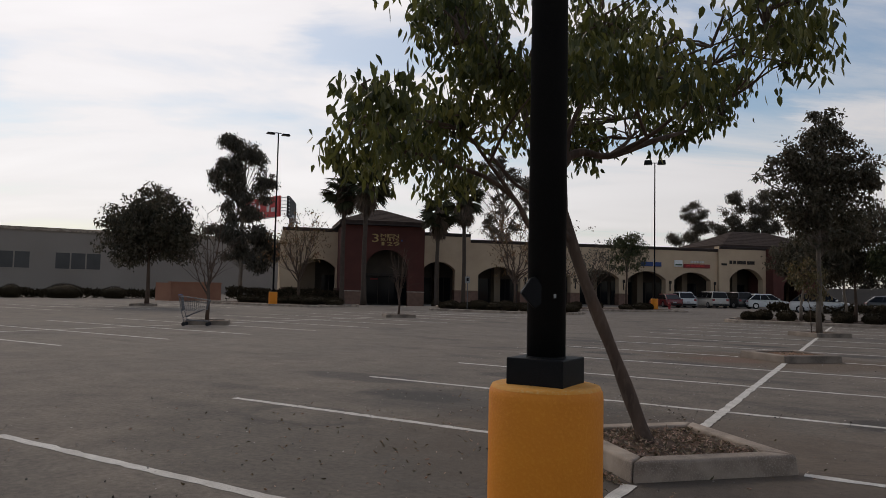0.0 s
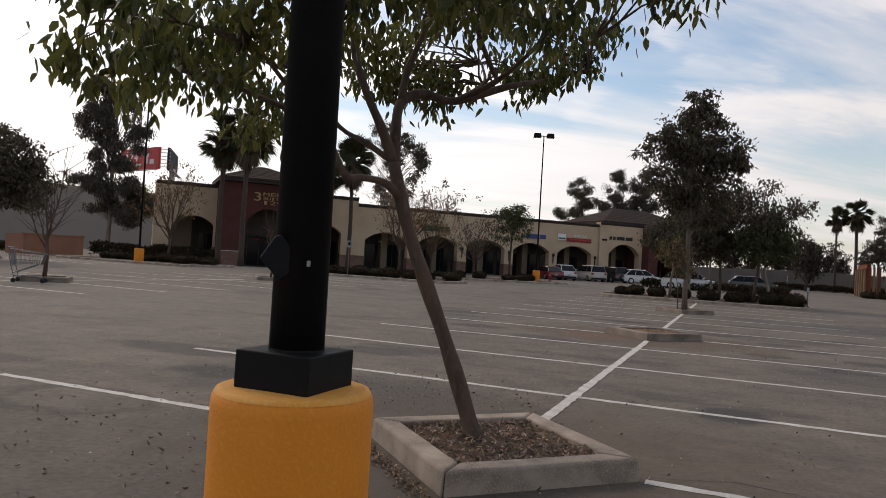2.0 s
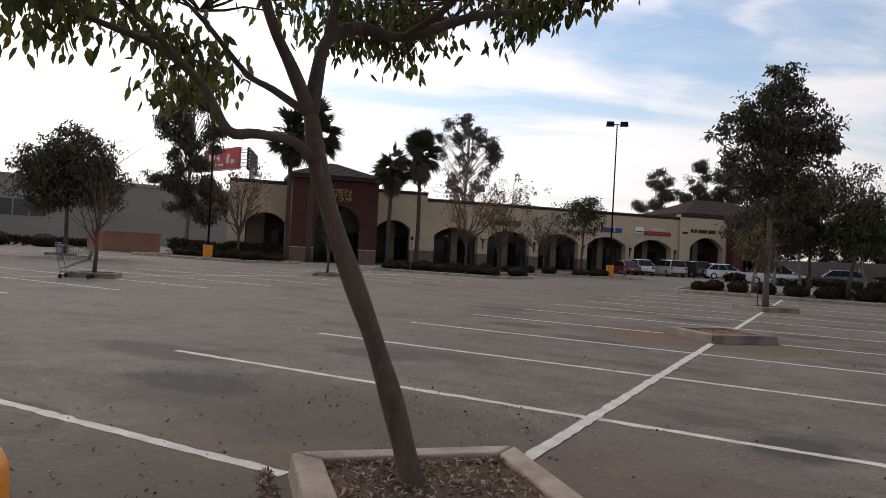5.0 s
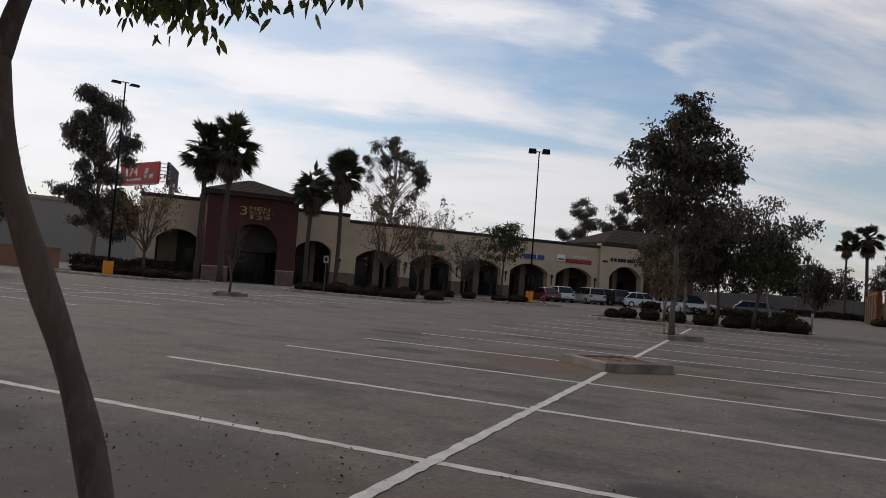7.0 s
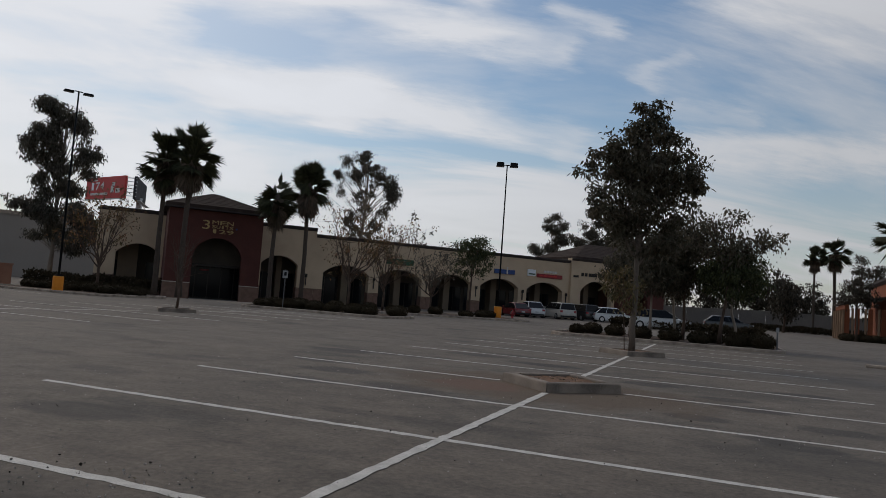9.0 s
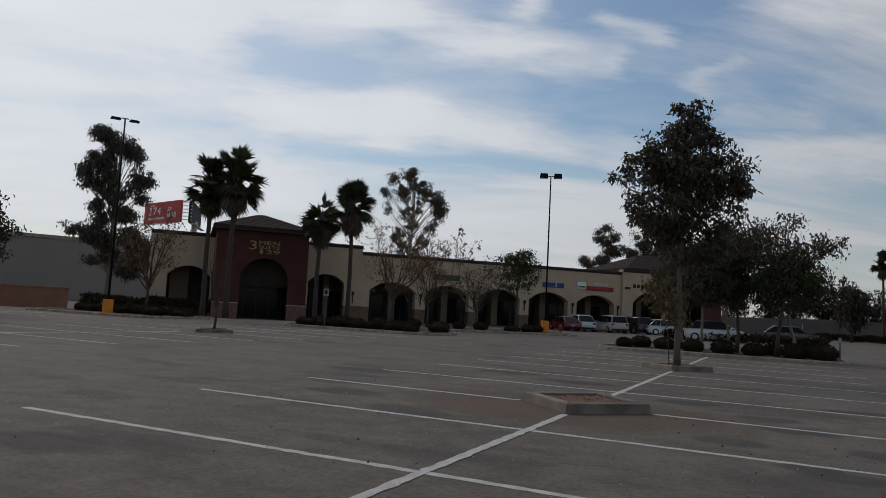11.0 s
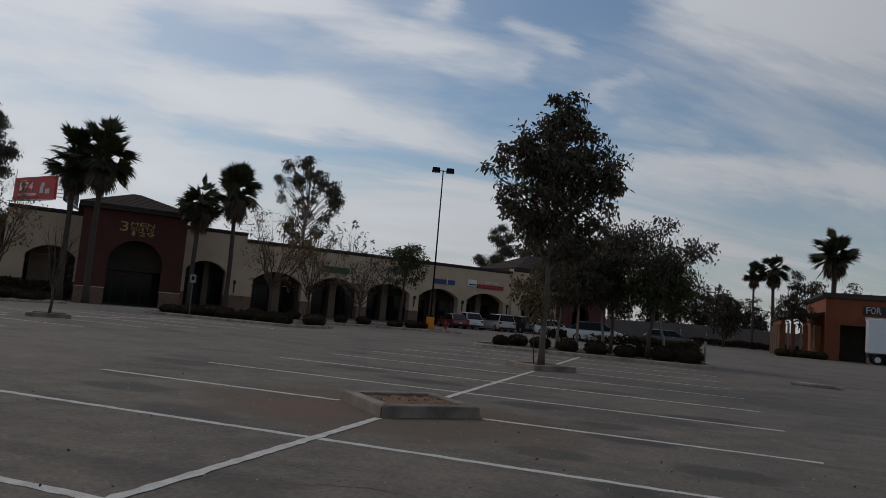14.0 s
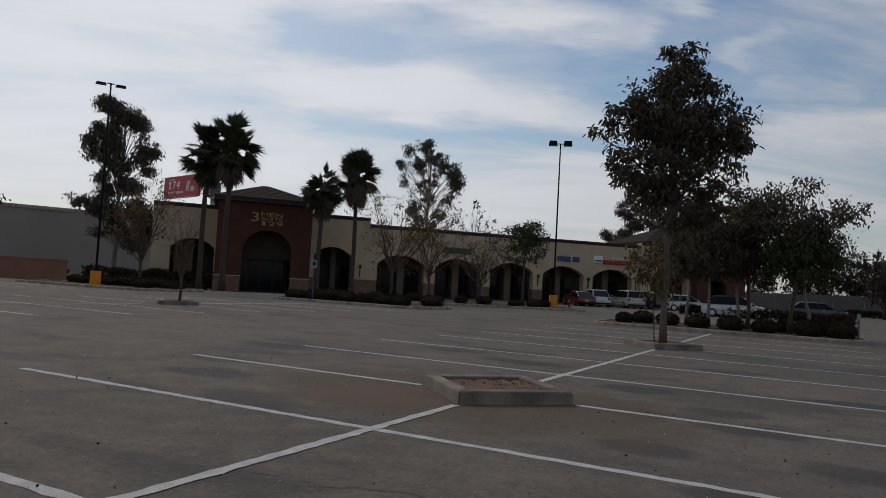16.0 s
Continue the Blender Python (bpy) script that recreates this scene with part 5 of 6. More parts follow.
sparse((-18.0, 22.15, 0.07), 3.5, 0.55, 21, 0, "bare young tree in a kerbed bed")
sparse((-18.7, 4 * S + 0.2, 0.07), 4.4, 0.75, 22, 0, "thin bare young tree in a kerbed bed")


def from_uv(u, v, z=0.1):
    c = math.sqrt(0.5)
    return (c * (u - v), c * (u + v), z)


sparse(from_uv(15.4, 46.5), 8.0, 3.3, 23, 120, "spreading half-bare tree with brown leaves before the shops")
sparse(from_uv(18.2, 47.0), 6.4, 2.4, 25, 90, "spreading half-bare tree with brown leaves before the shops")
sparse(from_uv(22.4, 48.0), 5.6, 2.4, 24, 110, "half-bare tree with a few olive leaves before the shops", mat_="leaf_gum")
sparse(from_uv(-0.9, 51.0), 7.2, 2.3, 26, 130, "half-bare tree with brown leaves beside the tower")
tree("tree", "compact round green tree before the arches", from_uv(26.0, 48.5), [(0, 0, 0), (0, 0, 1.5), (0.05, 0, 2.8), (0, 0, 3.8)],
     [((0, 0, 4.3), (1.7, 1.7, 1.3)), ((0.3, 0.2, 5.5), (1.3, 1.3, 1.1)), ((-0.4, 0.1, 5.0), (1.4, 1.4, 1.2))], 150, 26, (0.2, 0.095), M["leaf_green"], M["bark"], 31, r0=0.1, spread=0.24, group="lot trees")

# trees on the island at the end of the row
tree("tree", "broad half-open olive tree on the kerbed island", (2.6, 35.0, 0.1), [(0, 0, 0), (0.05, 0, 0.9), (0.2, 0.05, 1.9), (0.3, 0, 3.0)],
     [((0.2, 0, 4.4), (1.3, 1.3, 1.0)), ((1.2, 0, 5.0), (1.0, 1.0, 0.7)), ((-0.9, 0.3, 4.8), (1.3, 1.3, 1.0)), ((2.1, 0, 5.0), (0.8, 0.8, 0.6)), ((0.3, 0, 6.0), (0.7, 0.7, 0.6)), ((-0.6, 0.2, 6.0), (0.6, 0.6, 0.5)), ((2.6, 0, 5.2), (0.4, 0.4, 0.3))],
     210, 16, (0.17, 0.09), M["leaf_dark"], M["bark"], 33, r0=0.09, spread=0.22, group="island trees", fork=0.7, shell=0.3)
tree("tree", "brown-leaved open tree on the kerbed island", (0.9, 36.4, 0.1), [(0, 0, 0), (0.05, 0, 0.9), (0.0, 0.05, 2.0), (0.1, 0, 3.4)],
     [((0, 0, 4.8), (1.2, 1.2, 0.9)), ((-0.9, 0, 4.4), (1.1, 1.1, 0.9)), ((0.7, 0, 5.4), (0.9, 0.9, 0.7)), ((-0.4, 0, 5.7), (0.8, 0.8, 0.6))],
     200, 20, (0.17, 0.09), M["leaf_dark"], M["bark"], 37, r0=0.09, spread=0.22, group="island trees", fork=0.6, shell=0.2)
for x, y, dx, seed_ in ((3.3, 35.4, -0.2, 36), (-1.6, 36.2, 0.1, 34), (0.5, 36.8, -0.1, 35), (-0.6, 35.6, 0.0, 38)):
    tree("tree", "dense dark tree on the kerbed island", (x, y, 0.1), [(0, 0, 0), (0.0, 0, 0.8), (dx, 0.05, 1.5), (dx, 0, 2.4)],
         [((dx, 0, 3.0), (1.55, 1.5, 0.9)), ((dx + 0.5, 0, 3.6), (1.25, 1.3, 0.85)), ((dx - 0.7, 0, 3.4), (1.15, 1.2, 0.85)), ((dx + 0.1, 0, 4.2), (0.9, 0.9, 0.6))],
         290, 30, (0.17, 0.08), M["leaf_green" if x > 3 else "leaf_dark"], M["palebark"], seed_, r0=0.08, spread=0.2, group="island trees", fork=0.4, shell=0.3)

# gum trees behind
def gum_shape(foot, lobes, right, seed, clumps, h, r0, spread=0.5, limb=0.16, dense=3.1):
    """lobes: (across, up, half width, half height) as the tree stands against the sky."""
    rng = np.random.default_rng(seed)
    L = []
    for a, z, w, hh in lobes:
        for k in range(4):
            aa, b, zz = a + rng.uniform(-0.6, 0.6) * w, rng.uniform(-1.3, 1.3) * w, z + rng.uniform(-0.6, 0.6) * hh
            f = rng.uniform(0.42, 0.78)
            L.append(((aa * right[0] + b * right[1], aa * right[1] - b * right[0], zz), (w * f, w * f, hh * f * 1.25)))
    t = [(0, 0, 0), (0.15, 0, h * 0.2), (-0.1, 0.1, h * 0.45), (0.2, 0, h * 0.7), (0.3, 0, h * 0.95)]
    return tree("gum_tree", "tall open gum tree with drooping grey-green clumps", foot, t, L, int(clumps * dense), 46, (0.32, 0.13), M["leaf_gum"], M["palebark"], seed, r0=r0, droop=0.9, spread=spread * 0.86, group="gum trees", twig=0.03, fork=0.25, shell=0.0, limb=limb)


gum_shape((-59.9, 51.0, 0), [(-1.4, 17.6, 1.3, 1.1), (0.2, 16.2, 1.6, 1.3), (1.8, 15.7, 1.0, 1.0), (-1.8, 15.4, 1.3, 1.3), (-3.0, 14.0, 0.9, 1.0), (-0.5, 13.6, 1.3, 1.3), (2.2, 13.7, 1.1, 1.1), (-3.1, 12.5, 0.8, 0.8), (-1.7, 12.6, 0.8, 0.8), (2.1, 11.9, 1.3, 1.1), (0.1, 11.4, 0.9, 1.0), (-2.0, 10.3, 0.8, 0.8), (1.6, 9.9, 1.6, 1.0), (-0.9, 9.2, 1.0, 0.9), (0.3, 10.2, 0.9, 0.8), (-0.6, 11.8, 0.9, 0.8), (-3.2, 7.8, 0.9, 0.6), (-1.9, 8.0, 0.8, 0.8), (-4.0, 7.9, 0.5, 0.35), (1.4, 7.6, 1.9, 1.4), (-0.8, 6.6, 1.6, 1.3), (-1.6, 4.7, 0.7, 0.8), (2.5, 5.4, 1.6, 1.4), (0.8, 4.6, 1.6, 1.3)], (0.6, 0.8), 41, 330, 17.0, 0.22, 0.42, 0.25, 2.6)
gum_shape((-50.0, 98.0, 0), [(-0.4, 22.1, 2.1, 1.3), (-2.9, 21.3, 1.4, 1.1), (-4.2, 19.8, 1.1, 1.4), (1.8, 20.4, 1.8, 1.3), (3.7, 19.0, 1.1, 1.4), (-1.7, 19.6, 1.4, 1.3), (-4.1, 16.6, 0.9, 1.3), (4.1, 16.9, 1.6, 1.8), (0.9, 17.5, 1.4, 1.1), (-1.2, 16.0, 1.1, 1.1), (3.5, 14.4, 1.4, 1.6), (0.3, 14.6, 1.4, 1.1), (-2.5, 12.7, 1.4, 1.3), (2.2, 12.2, 1.6, 1.3), (-0.3, 11.0, 1.8, 1.1)], (0.92, 0.38), 43, 170, 21.0, 0.24, 0.4, 0.3, 2.1)
gum_shape((-24.4, 121.8, 0), [(-0.4, 16.7, 1.2, 0.9), (1.4, 15.5, 1.0, 1.1), (-0.7, 14.5, 1.3, 0.9), (1.0, 13.2, 1.7, 1.1), (-2.7, 10.8, 1.3, 0.9), (-0.6, 11.3, 1.5, 1.1), (-3.6, 11.4, 0.9, 0.7)], (0.98, 0.2), 44, 75, 15.5, 0.2)
gum_shape((-18.7, 123.3, 0), [(0.6, 17.8, 1.4, 1.3), (-1.0, 16.0, 0.8, 0.9), (1.7, 16.5, 0.8, 1.1), (0.3, 14.7, 1.7, 1.3), (-1.3, 12.8, 1.4, 1.3), (1.2, 12.9, 1.5, 1.3), (0.0, 11.4, 1.9, 0.9), (-2.6, 13.6, 0.7, 0.9)], (0.98, 0.2), 45, 90, 16.5, 0.2)
gum_shape((-13.9, 124.8, 0), [(0.0, 18.4, 1.2, 1.2), (-0.8, 16.5, 1.2, 1.2), (1.0, 16.2, 1.2, 1.2), (-0.3, 14.3, 1.8, 1.4), (1.4, 13.1, 1.7, 1.2), (-1.0, 12.1, 1.7, 1.1)], (0.98, 0.2), 46, 90, 17.0, 0.2)
gum_shape((-6.0, 128.0, 0), [(0.0, 16.6, 1.8, 1.5), (-1.4, 14.2, 1.8, 1.4), (1.4, 13.8, 1.9, 1.6), (0.0, 11.6, 2.2, 1.5)], (0.98, 0.2), 47, 70, 16.0, 0.2)
# thin stems with tufts, over the shop roof
sparse((-37.5, 88.5, 0), 12.6, 2.4, 48, 34, "tall thin tree with tufts of leaves over the roof", "palebark", "leaf_gum", (0.5, 0.24), 8)
sparse((-41.0, 87.5, 0), 11.2, 1.8, 49, 20, "tall thin tree with tufts of leaves over the roof", "palebark", "leaf_gum", (0.5, 0.24), 8)


# fan palms
def palm(foot, h, seed, r=0.2, crown=1.7, group="fan palms"):
    rng = np.random.default_rng(seed)
    e = empty("fan_palm", "tall fan palm with a skirt of dead fronds", "palm tree", group, m=pose(*foot, 0, 0, rng.uniform(0, 360)))
    bm = BM()
    tube(bm, [(0, 0, 0), (0.03, 0, h * 0.1), (0.05, 0.03, h * 0.4), (-0.02, 0, h * 0.7), (0, 0, h)], [r * 1.3, r * 0.95, r * 0.85, r * 0.8, r * 0.8], 10)
    part("trunk", bm, M["palmbark"], e, smooth=True)

    def fronds(n, el0, el1, size, stalk, name, material, label, sag, inner=0):
        V, F = [], []
        for i in range(n + inner):
            az, el = rng.uniform(0, 2 * math.pi), radians(rng.uniform(el0, el1))
            d = np.array([math.cos(az) * math.cos(el), math.sin(az) * math.cos(el), math.sin(el)])
            s = np.array([-math.sin(az), math.cos(az), 0.0])
            nn = np.cross(d, s)
            ph = rng.uniform(-0.9, 0.9)
            s, nn = s * math.cos(ph) + nn * math.sin(ph), nn * math.cos(ph) - s * math.sin(ph)
            foot_ = np.array([0, 0, h - rng.uniform(0, 0.5 if el0 > -20 else 1.5)])
            L0 = stalk * rng.uniform(0.8, 1.15) * (0.4 if i >= n else 1.0)
            hub = foot_ + d * L0
            b = len(V)
            V += [foot_ + s * 0.02, foot_ - s * 0.02, hub - s * 0.015, hub + s * 0.015]
            F.append((b, b + 1, b + 2, b + 3))
            for j in range(19):
                t = radians(-56 + 112 * j / 18)
                L = size * (0.6 + 0.4 * math.cos(t * 1.2)) * rng.uniform(0.88, 1.1)
                q = d * math.cos(t) + s * math.sin(t)
                w = np.cross(q, nn) * L * 0.055
                mid = hub + q * L * 0.55 + np.array([0, 0, -sag * L * 0.25])
                tip = hub + q * L + np.array([0, 0, -sag * L * rng.uniform(0.7, 1.5)])
                b = len(V)
                V += [hub, mid + w, tip, mid - w]
                F += [(b, b + 1, b + 2, b + 3)]
        me = bpy.data.meshes.new(name)
        me.from_pydata([tuple(v) for v in V], [], F)
        me.materials.append(material)
        part(name, me, material, e, label)
    fronds(26, -40, 86, crown * 0.62, crown * 0.4, "crown", M["leaf_palm"], "green fan fronds", 0.16, 10)
    fronds(60, -89, -56, crown * 0.55, crown * 0.16, "skirt", M["palm_dead"], "skirt of hanging dead fronds", 0.3)
    return e


palm((-36.2, 40.2, 0.0), 10.5, 61, 0.21, 2.3)
palm((-34.0, 40.3, 0.0), 10.7, 62, 0.22, 2.55)
palm((-32.3, 49.0, -0.2), 9.2, 63, 0.21, 2.2)
palm((-31.9, 53.2, -0.3), 11.1, 64, 0.22, 2.5)
palm((15.3, 111.2, 0), 11.2, 65, 0.17, 1.8)
palm((17.8, 111.0, 0), 12.0, 66, 0.26, 2.4)
palm((24.98, 108.7, 0), 14.5, 67, 0.4, 3.6)


# shrubs
def shrub(x, y, w, h, seed, z=0.1, label="low clipped dark shrub", material="leaf_bush"):
    rng = np.random.default_rng(seed)
    e = empty("shrub", label, "shrub", "shrubs", m=pose(x, y, z, 0, 0, rng.uniform(0, 360)))
    n = int(1100 * max(1.0, w))
    bm = BM()
    bmesh.ops.create_icosphere(bm, subdivisions=3, radius=1.0)
    for v in bm.verts:
        k = 0.86 + 0.16 * noise.noise(v.co * 2.2 + Vector((seed % 97, 0, 0)))
        zz = v.co.z
        v.co = Vector((v.co.x * w / 2 * k, v.co.y * w / 2 * k, h * (0.42 + 0.5 * zz * k) if zz > -0.6 else 0.02))
    part("inner_growth", bm, M[material], e, smooth=True)
    d = unit(rng.normal(size=(n, 3)))
    up = np.clip(d[:, 2:3], -0.75, 1)
    P = np.concatenate([d[:, :2] * w / 2 * 0.95, h * (0.43 + 0.52 * up)], 1) * rng.uniform(0.9, 1.03, (n, 1))
    D = unit(d + rng.normal(size=(n, 3)) * 0.7)
    part("foliage", leaf_mesh("foliage", P, D, 0.09, 0.05, M[material], rng, curl=0.0), M[material], e)
    return e


rs = random.Random(7)
for x, y, w, h in ((4.4, 33.6, 1.3, 0.95), (3.3, 34.0, 1.3, 0.9), (1.7, 34.3, 1.2, 0.75), (0.4, 34.6, 1.3, 0.8), (-0.9, 34.6, 1.2, 0.75), (-2.2, 35.0, 1.2, 0.75), (-3.4, 35.6, 1.2, 0.75), (-4.0, 34.6, 0.9, 0.6), (4.0, 35.6, 1.2, 0.8), (2.4, 36.2, 1.1, 0.7)):
    shrub(x, y, w * 0.82, h * 0.72, rs.randrange(10 ** 6))
for i in range(8):
    shrub(-22.6 + 1.15 * i + rs.uniform(-0.2, 0.2), 35.4 + rs.uniform(-0.8, 1.0), rs.uniform(1.0, 1.5), rs.uniform(0.45, 0.65), rs.randrange(10 ** 6))
for i in range(11):
    u, v = 10.4 + 1.65 * i + rs.uniform(-0.3, 0.3), 45.4 + rs.uniform(-1.2, 1.4)
    x, y, z = from_uv(u, v)
    shrub(x, y, rs.uniform(0.9, 1.4), rs.uniform(0.4, 0.62), rs.randrange(10 ** 6))
for i in range(10):
    shrub(-40.5 + 1.05 * i, 33.8 + rs.uniform(-1, 1.4), rs.uniform(1.0, 1.5), rs.uniform(0.45, 0.65), rs.randrange(10 ** 6))
for i in range(8):      # along the foot of the front wall
    u = -1.0 + 0.75 * i if i < 6 else 12.6 + 1.5 * (i - 6)
    x, y, z = from_uv(u, 60.6)
    shrub(x, y, 1.1, 0.8, rs.randrange(10 ** 6), -0.42)

# ---- beyond the lot ----
bm = BM()
box(bm, -4.0, 4.0, -80.0, 40.0, 0.0, 9.4)
ware = thing("warehouse", bm, M["grey"], "long plain grey warehouse wall with dark windows", "building", m=pose(-104.0, 62.0, 0, 0, 0, -30))
for i in range(5):
    bm = BM()
    box(bm, 4.002, 4.06, -44.0 + 9.5 * i, -37.5 + 9.5 * i, 3.2, 6.0)
    w = part("window", bm, M["grey"], ware, "wide dull window")
    for j in range(3):
        bm = BM()
        box(bm, 4.062, 4.08, -43.8 + 9.5 * i + 2.1 * j, -41.9 + 9.5 * i + 2.1 * j, 3.4, 5.8)
        part("pane", bm, M["dullpane"], w)
bm = BM(); box(bm, 4.002, 4.2, -80, 40, 9.0, 9.5)
part("parapet_cap", bm, M["kerb"], ware)

# refuse enclosure of terracotta blocks
en = empty("refuse_enclosure", "low terracotta block refuse enclosure", "enclosure", m=pose(-48.4, 35.4, 0, 0, 0, 7))
for a in ((-0.1, 0.1, -3.0, 3.0), (-1.6, -0.104, -3.0, -2.8), (-1.6, -0.104, 2.8, 3.0)):
    bm = BM(); box(bm, *a, 0, 1.5)
    part("wall", bm, M["enclosure"], en)
bm = BM(); box(bm, -0.16, 0.16, -3.05, 3.05, 1.502, 1.6)
part("coping", bm, M["enclosure"], en)


def hedge(x0, y0, x1, y1, h, w, seed, label="long dark clipped hedge"):
    rng = np.random.default_rng(seed)
    L = math.hypot(x1 - x0, y1 - y0)
    e = empty("hedge", label, "hedge", "hedges", m=pose(x0, y0, 0, 0, 0, math.degrees(math.atan2(y1 - y0, x1 - x0))))
    n = int(L * 320)
    P = np.stack([rng.uniform(0, L, n), rng.uniform(-w / 2, w / 2, n), h * rng.random(n) ** 0.6], 1)
    P[:, 2] *= 0.9 + 0.15 * np.sin(P[:, 0] * 1.7) * np.cos(P[:, 0] * 0.6)
    D = unit(rng.normal(size=(n, 3)) + np.array([0, 0, 0.3]))
    part("foliage", leaf_mesh("foliage", P, D, 0.3, 0.16, M["leaf_bush"], rng, curl=0), M["leaf_bush"], e, kind="stuff")
    return e


hedge(-66.0, 14.0, -54.0, 42.0, 0.75, 1.5, 71, "long low dark hedge")
for f, w, h in ((0.02, 3.2, 2.1), (0.13, 2.8, 1.7), (0.27, 4.2, 2.0), (0.42, 1.6, 1.2), (0.55, 3.0, 1.3), (0.68, 2.2, 1.1), (0.86, 2.8, 1.2)):
    shrub(-64.6 + 12 * f, 14 + 28 * f, w, h, int(4000 + 100 * f), 0.0, "large rounded dark shrub along the lot edge")
hedge(-53.0, 43.0, -42.0, 49.0, 1.2, 1.5, 73)

# billboard
bb = empty("billboard", "roadside billboard with a red poster", "billboard", m=pose(-104.5, 102.7, 0))
FACE, BACK = pose(0, 0, 0, 0, 0, -15), pose(1.7, 1.2, 0, 0, 0, 127)


def poster(m, x0, x1, z0, z1, y0, y1, material, name, label):
    bm = BM(); box(bm, x0, x1, y0, y1, z0, z1)
    return part(name, bm, material, bb, label, m=m)


poster(FACE, -14.6, 0, 16.1, 20.5, 0.0, 0.5, M["boardred"], "poster_panel", "bright red poster")
for k, ch in enumerate("174"):
    words(ch, 2.3, 0.01, M["white"], bb, "poster_digit", FACE @ pose(-12.0 + 1.8 * k, -0.02, 18.6), "white printed digit", 0.8 if ch == "1" else 1.5)
for x0, x1, z0, z1 in ((-12.6, -6.2, 16.9, 17.35), (-12.0, -10.2, 19.75, 19.95)):
    poster(FACE, x0, x1, z0, z1, -0.04, -0.004, M["lettergrey"], "poster_bar", "pale printed bar")
for x0, x1, z0, z1 in ((-5.0, -3.9, 17.3, 18.6), (-4.7, -3.6, 18.6, 19.3), (-3.2, -1.7, 17.2, 18.1)):
    poster(FACE, x0, x1, z0, z1, -0.04, -0.004, M["lettergrey"], "poster_shape", "pale printed shape")
poster(BACK, 0, 14.6, 16.1, 20.5, 0.0, 0.5, M["boarddark"], "poster_panel", "dark poster panel")
bm = BM(); tube(bm, [(-2.5, 6.5, 0), (-2.5, 6.5, 17)], 0.6, 12)
part("column", bm, M["steel"], bb)
for m_ in (FACE, BACK):
    s_ = -1 if m_ is FACE else 1
    bm = BM(); box(bm, min(0, s_ * 14.6), max(0, s_ * 14.6), -0.9, -0.05, 15.85, 15.95)
    part("catwalk", bm, M["steel"], bb, "steel catwalk", m=m_)
for k in range(6):
    bm = BM(); tube(bm, [(-0.1, 0.3, 16.6 + 0.7 * k), (1.75, 1.3, 16.6 + 0.7 * k)], 0.1, 6)
    part("brace", bm, M["white"], bb, "pale steel brace")

# orange building to the right
ob_ = empty("corner_shop", "orange stucco corner shop with a for-sale banner", "building", m=pose(18.5, 80.0, 0, 0, 0, -4))
bm = BM()     # front wall with the entrance cut through
slab(bm, [(0, 0), (1.3, 0), (1.3, 3.5), (3.6, 3.5), (3.6, 0), (18.0, 0), (18.0, 6.1), (0, 6.1)], 0.35, "xz", 0.0)
part("wall", bm, M["orange"], ob_, "orange stucco wall")
for q in ((0.0, 0.35, 0.354, 16.0), (17.65, 18.0, 0.354, 16.0), (0.354, 17.646, 15.65, 16.0)):
    bm = BM(); box(bm, *q, 0, 6.1)
    part("wall", bm, M["orange"], ob_, "orange stucco wall")
bm = BM(); box(bm, 0.36, 17.64, 0.36, 15.64, 5.6, 5.8)
part("flat_roof", bm, M["grey"], ob_)
# back of the recess, its shade given by the dark wall colour
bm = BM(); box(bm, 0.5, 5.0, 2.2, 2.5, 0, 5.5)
part("entrance_back", bm, M["inner"], ob_, "back of the recessed entrance, coloured dark for shade")
bm = BM(); slab(bm, [(-0.1, 6.104), (-0.35, 6.35), (-0.35, 6.6), (18.3, 6.6), (18.3, 6.35), (18.1, 6.104)], 16.6, "xz", -0.35)
part("cornice", bm, M["cornice"], ob_, "dark moulded cornice")
bm = BM(); box(bm, 3.6, 4.4, -0.3, -0.004, 0, 3.4); bevel(bm, 0.03, 1)
part("pilaster", bm, M["band"], ob_, "pale pilaster beside the entrance")
bm = BM()
slab(bm, [(-4.1, 3.9), (-0.002, 4.7), (-0.002, 4.45), (-4.1, 3.65)], 12.0, "xz", 0.6)
part("porch_roof", bm, M["shingle"], ob_, "sloping tiled porch roof")
bm = BM(); box(bm, -3.9, -3.5, 0.7, 12.5, 3.2, 3.64)
part("porch_beam", bm, M["orange"], ob_)
for k in range(5):
    bm = BM(); box(bm, -3.95, -3.45, 0.7 + 2.8 * k, 1.2 + 2.8 * k, 0, 3.2); bevel(bm, 0.04, 1)
    col = part("column", bm, M["orange"], ob_)
    bm = BM(); tube(bm, [(-4.05, 0.6 + 2.8 * k, 0), (-4.05, 0.6 + 2.8 * k, 3.1)], 0.13, 10)
    part("column_shaft", bm, M["tan"], col, "slim tan column")
for k in range(3):     # gable end of the porch towards the road
    bm = BM(); box(bm, -3.3 + 1.15 * k, -3.1 + 1.15 * k, 0.62, 0.82, 0, 3.3); bevel(bm, 0.03, 1)
    part("column", bm, M["tan"], ob_, "slim tan column")
    bm = BM(); box(bm, -2.95 + 1.15 * k, -2.55 + 1.15 * k, 0.9, 1.3, 0, 3.3)
    part("column", bm, M["orange"], ob_)
bm = BM(); box(bm, 3.2, 9.8, -0.1, -0.004, 4.65, 5.5)
ban = part("banner", bm, M["boarddark"], ob_, "dark for-sale banner with pale letters")
letters("FOR SALE/LEASE", 0.95, 0.01, M["lettergrey"], ob_, "banner_letter", 6.5, -0.115, 5.07, 6.2)
bm = BM(); box(bm, 3.4, 9.2, -0.06, -0.004, 4.05, 4.45)
part("banner_bar", bm, M["lettergrey"], ob_, "pale bar under the banner")
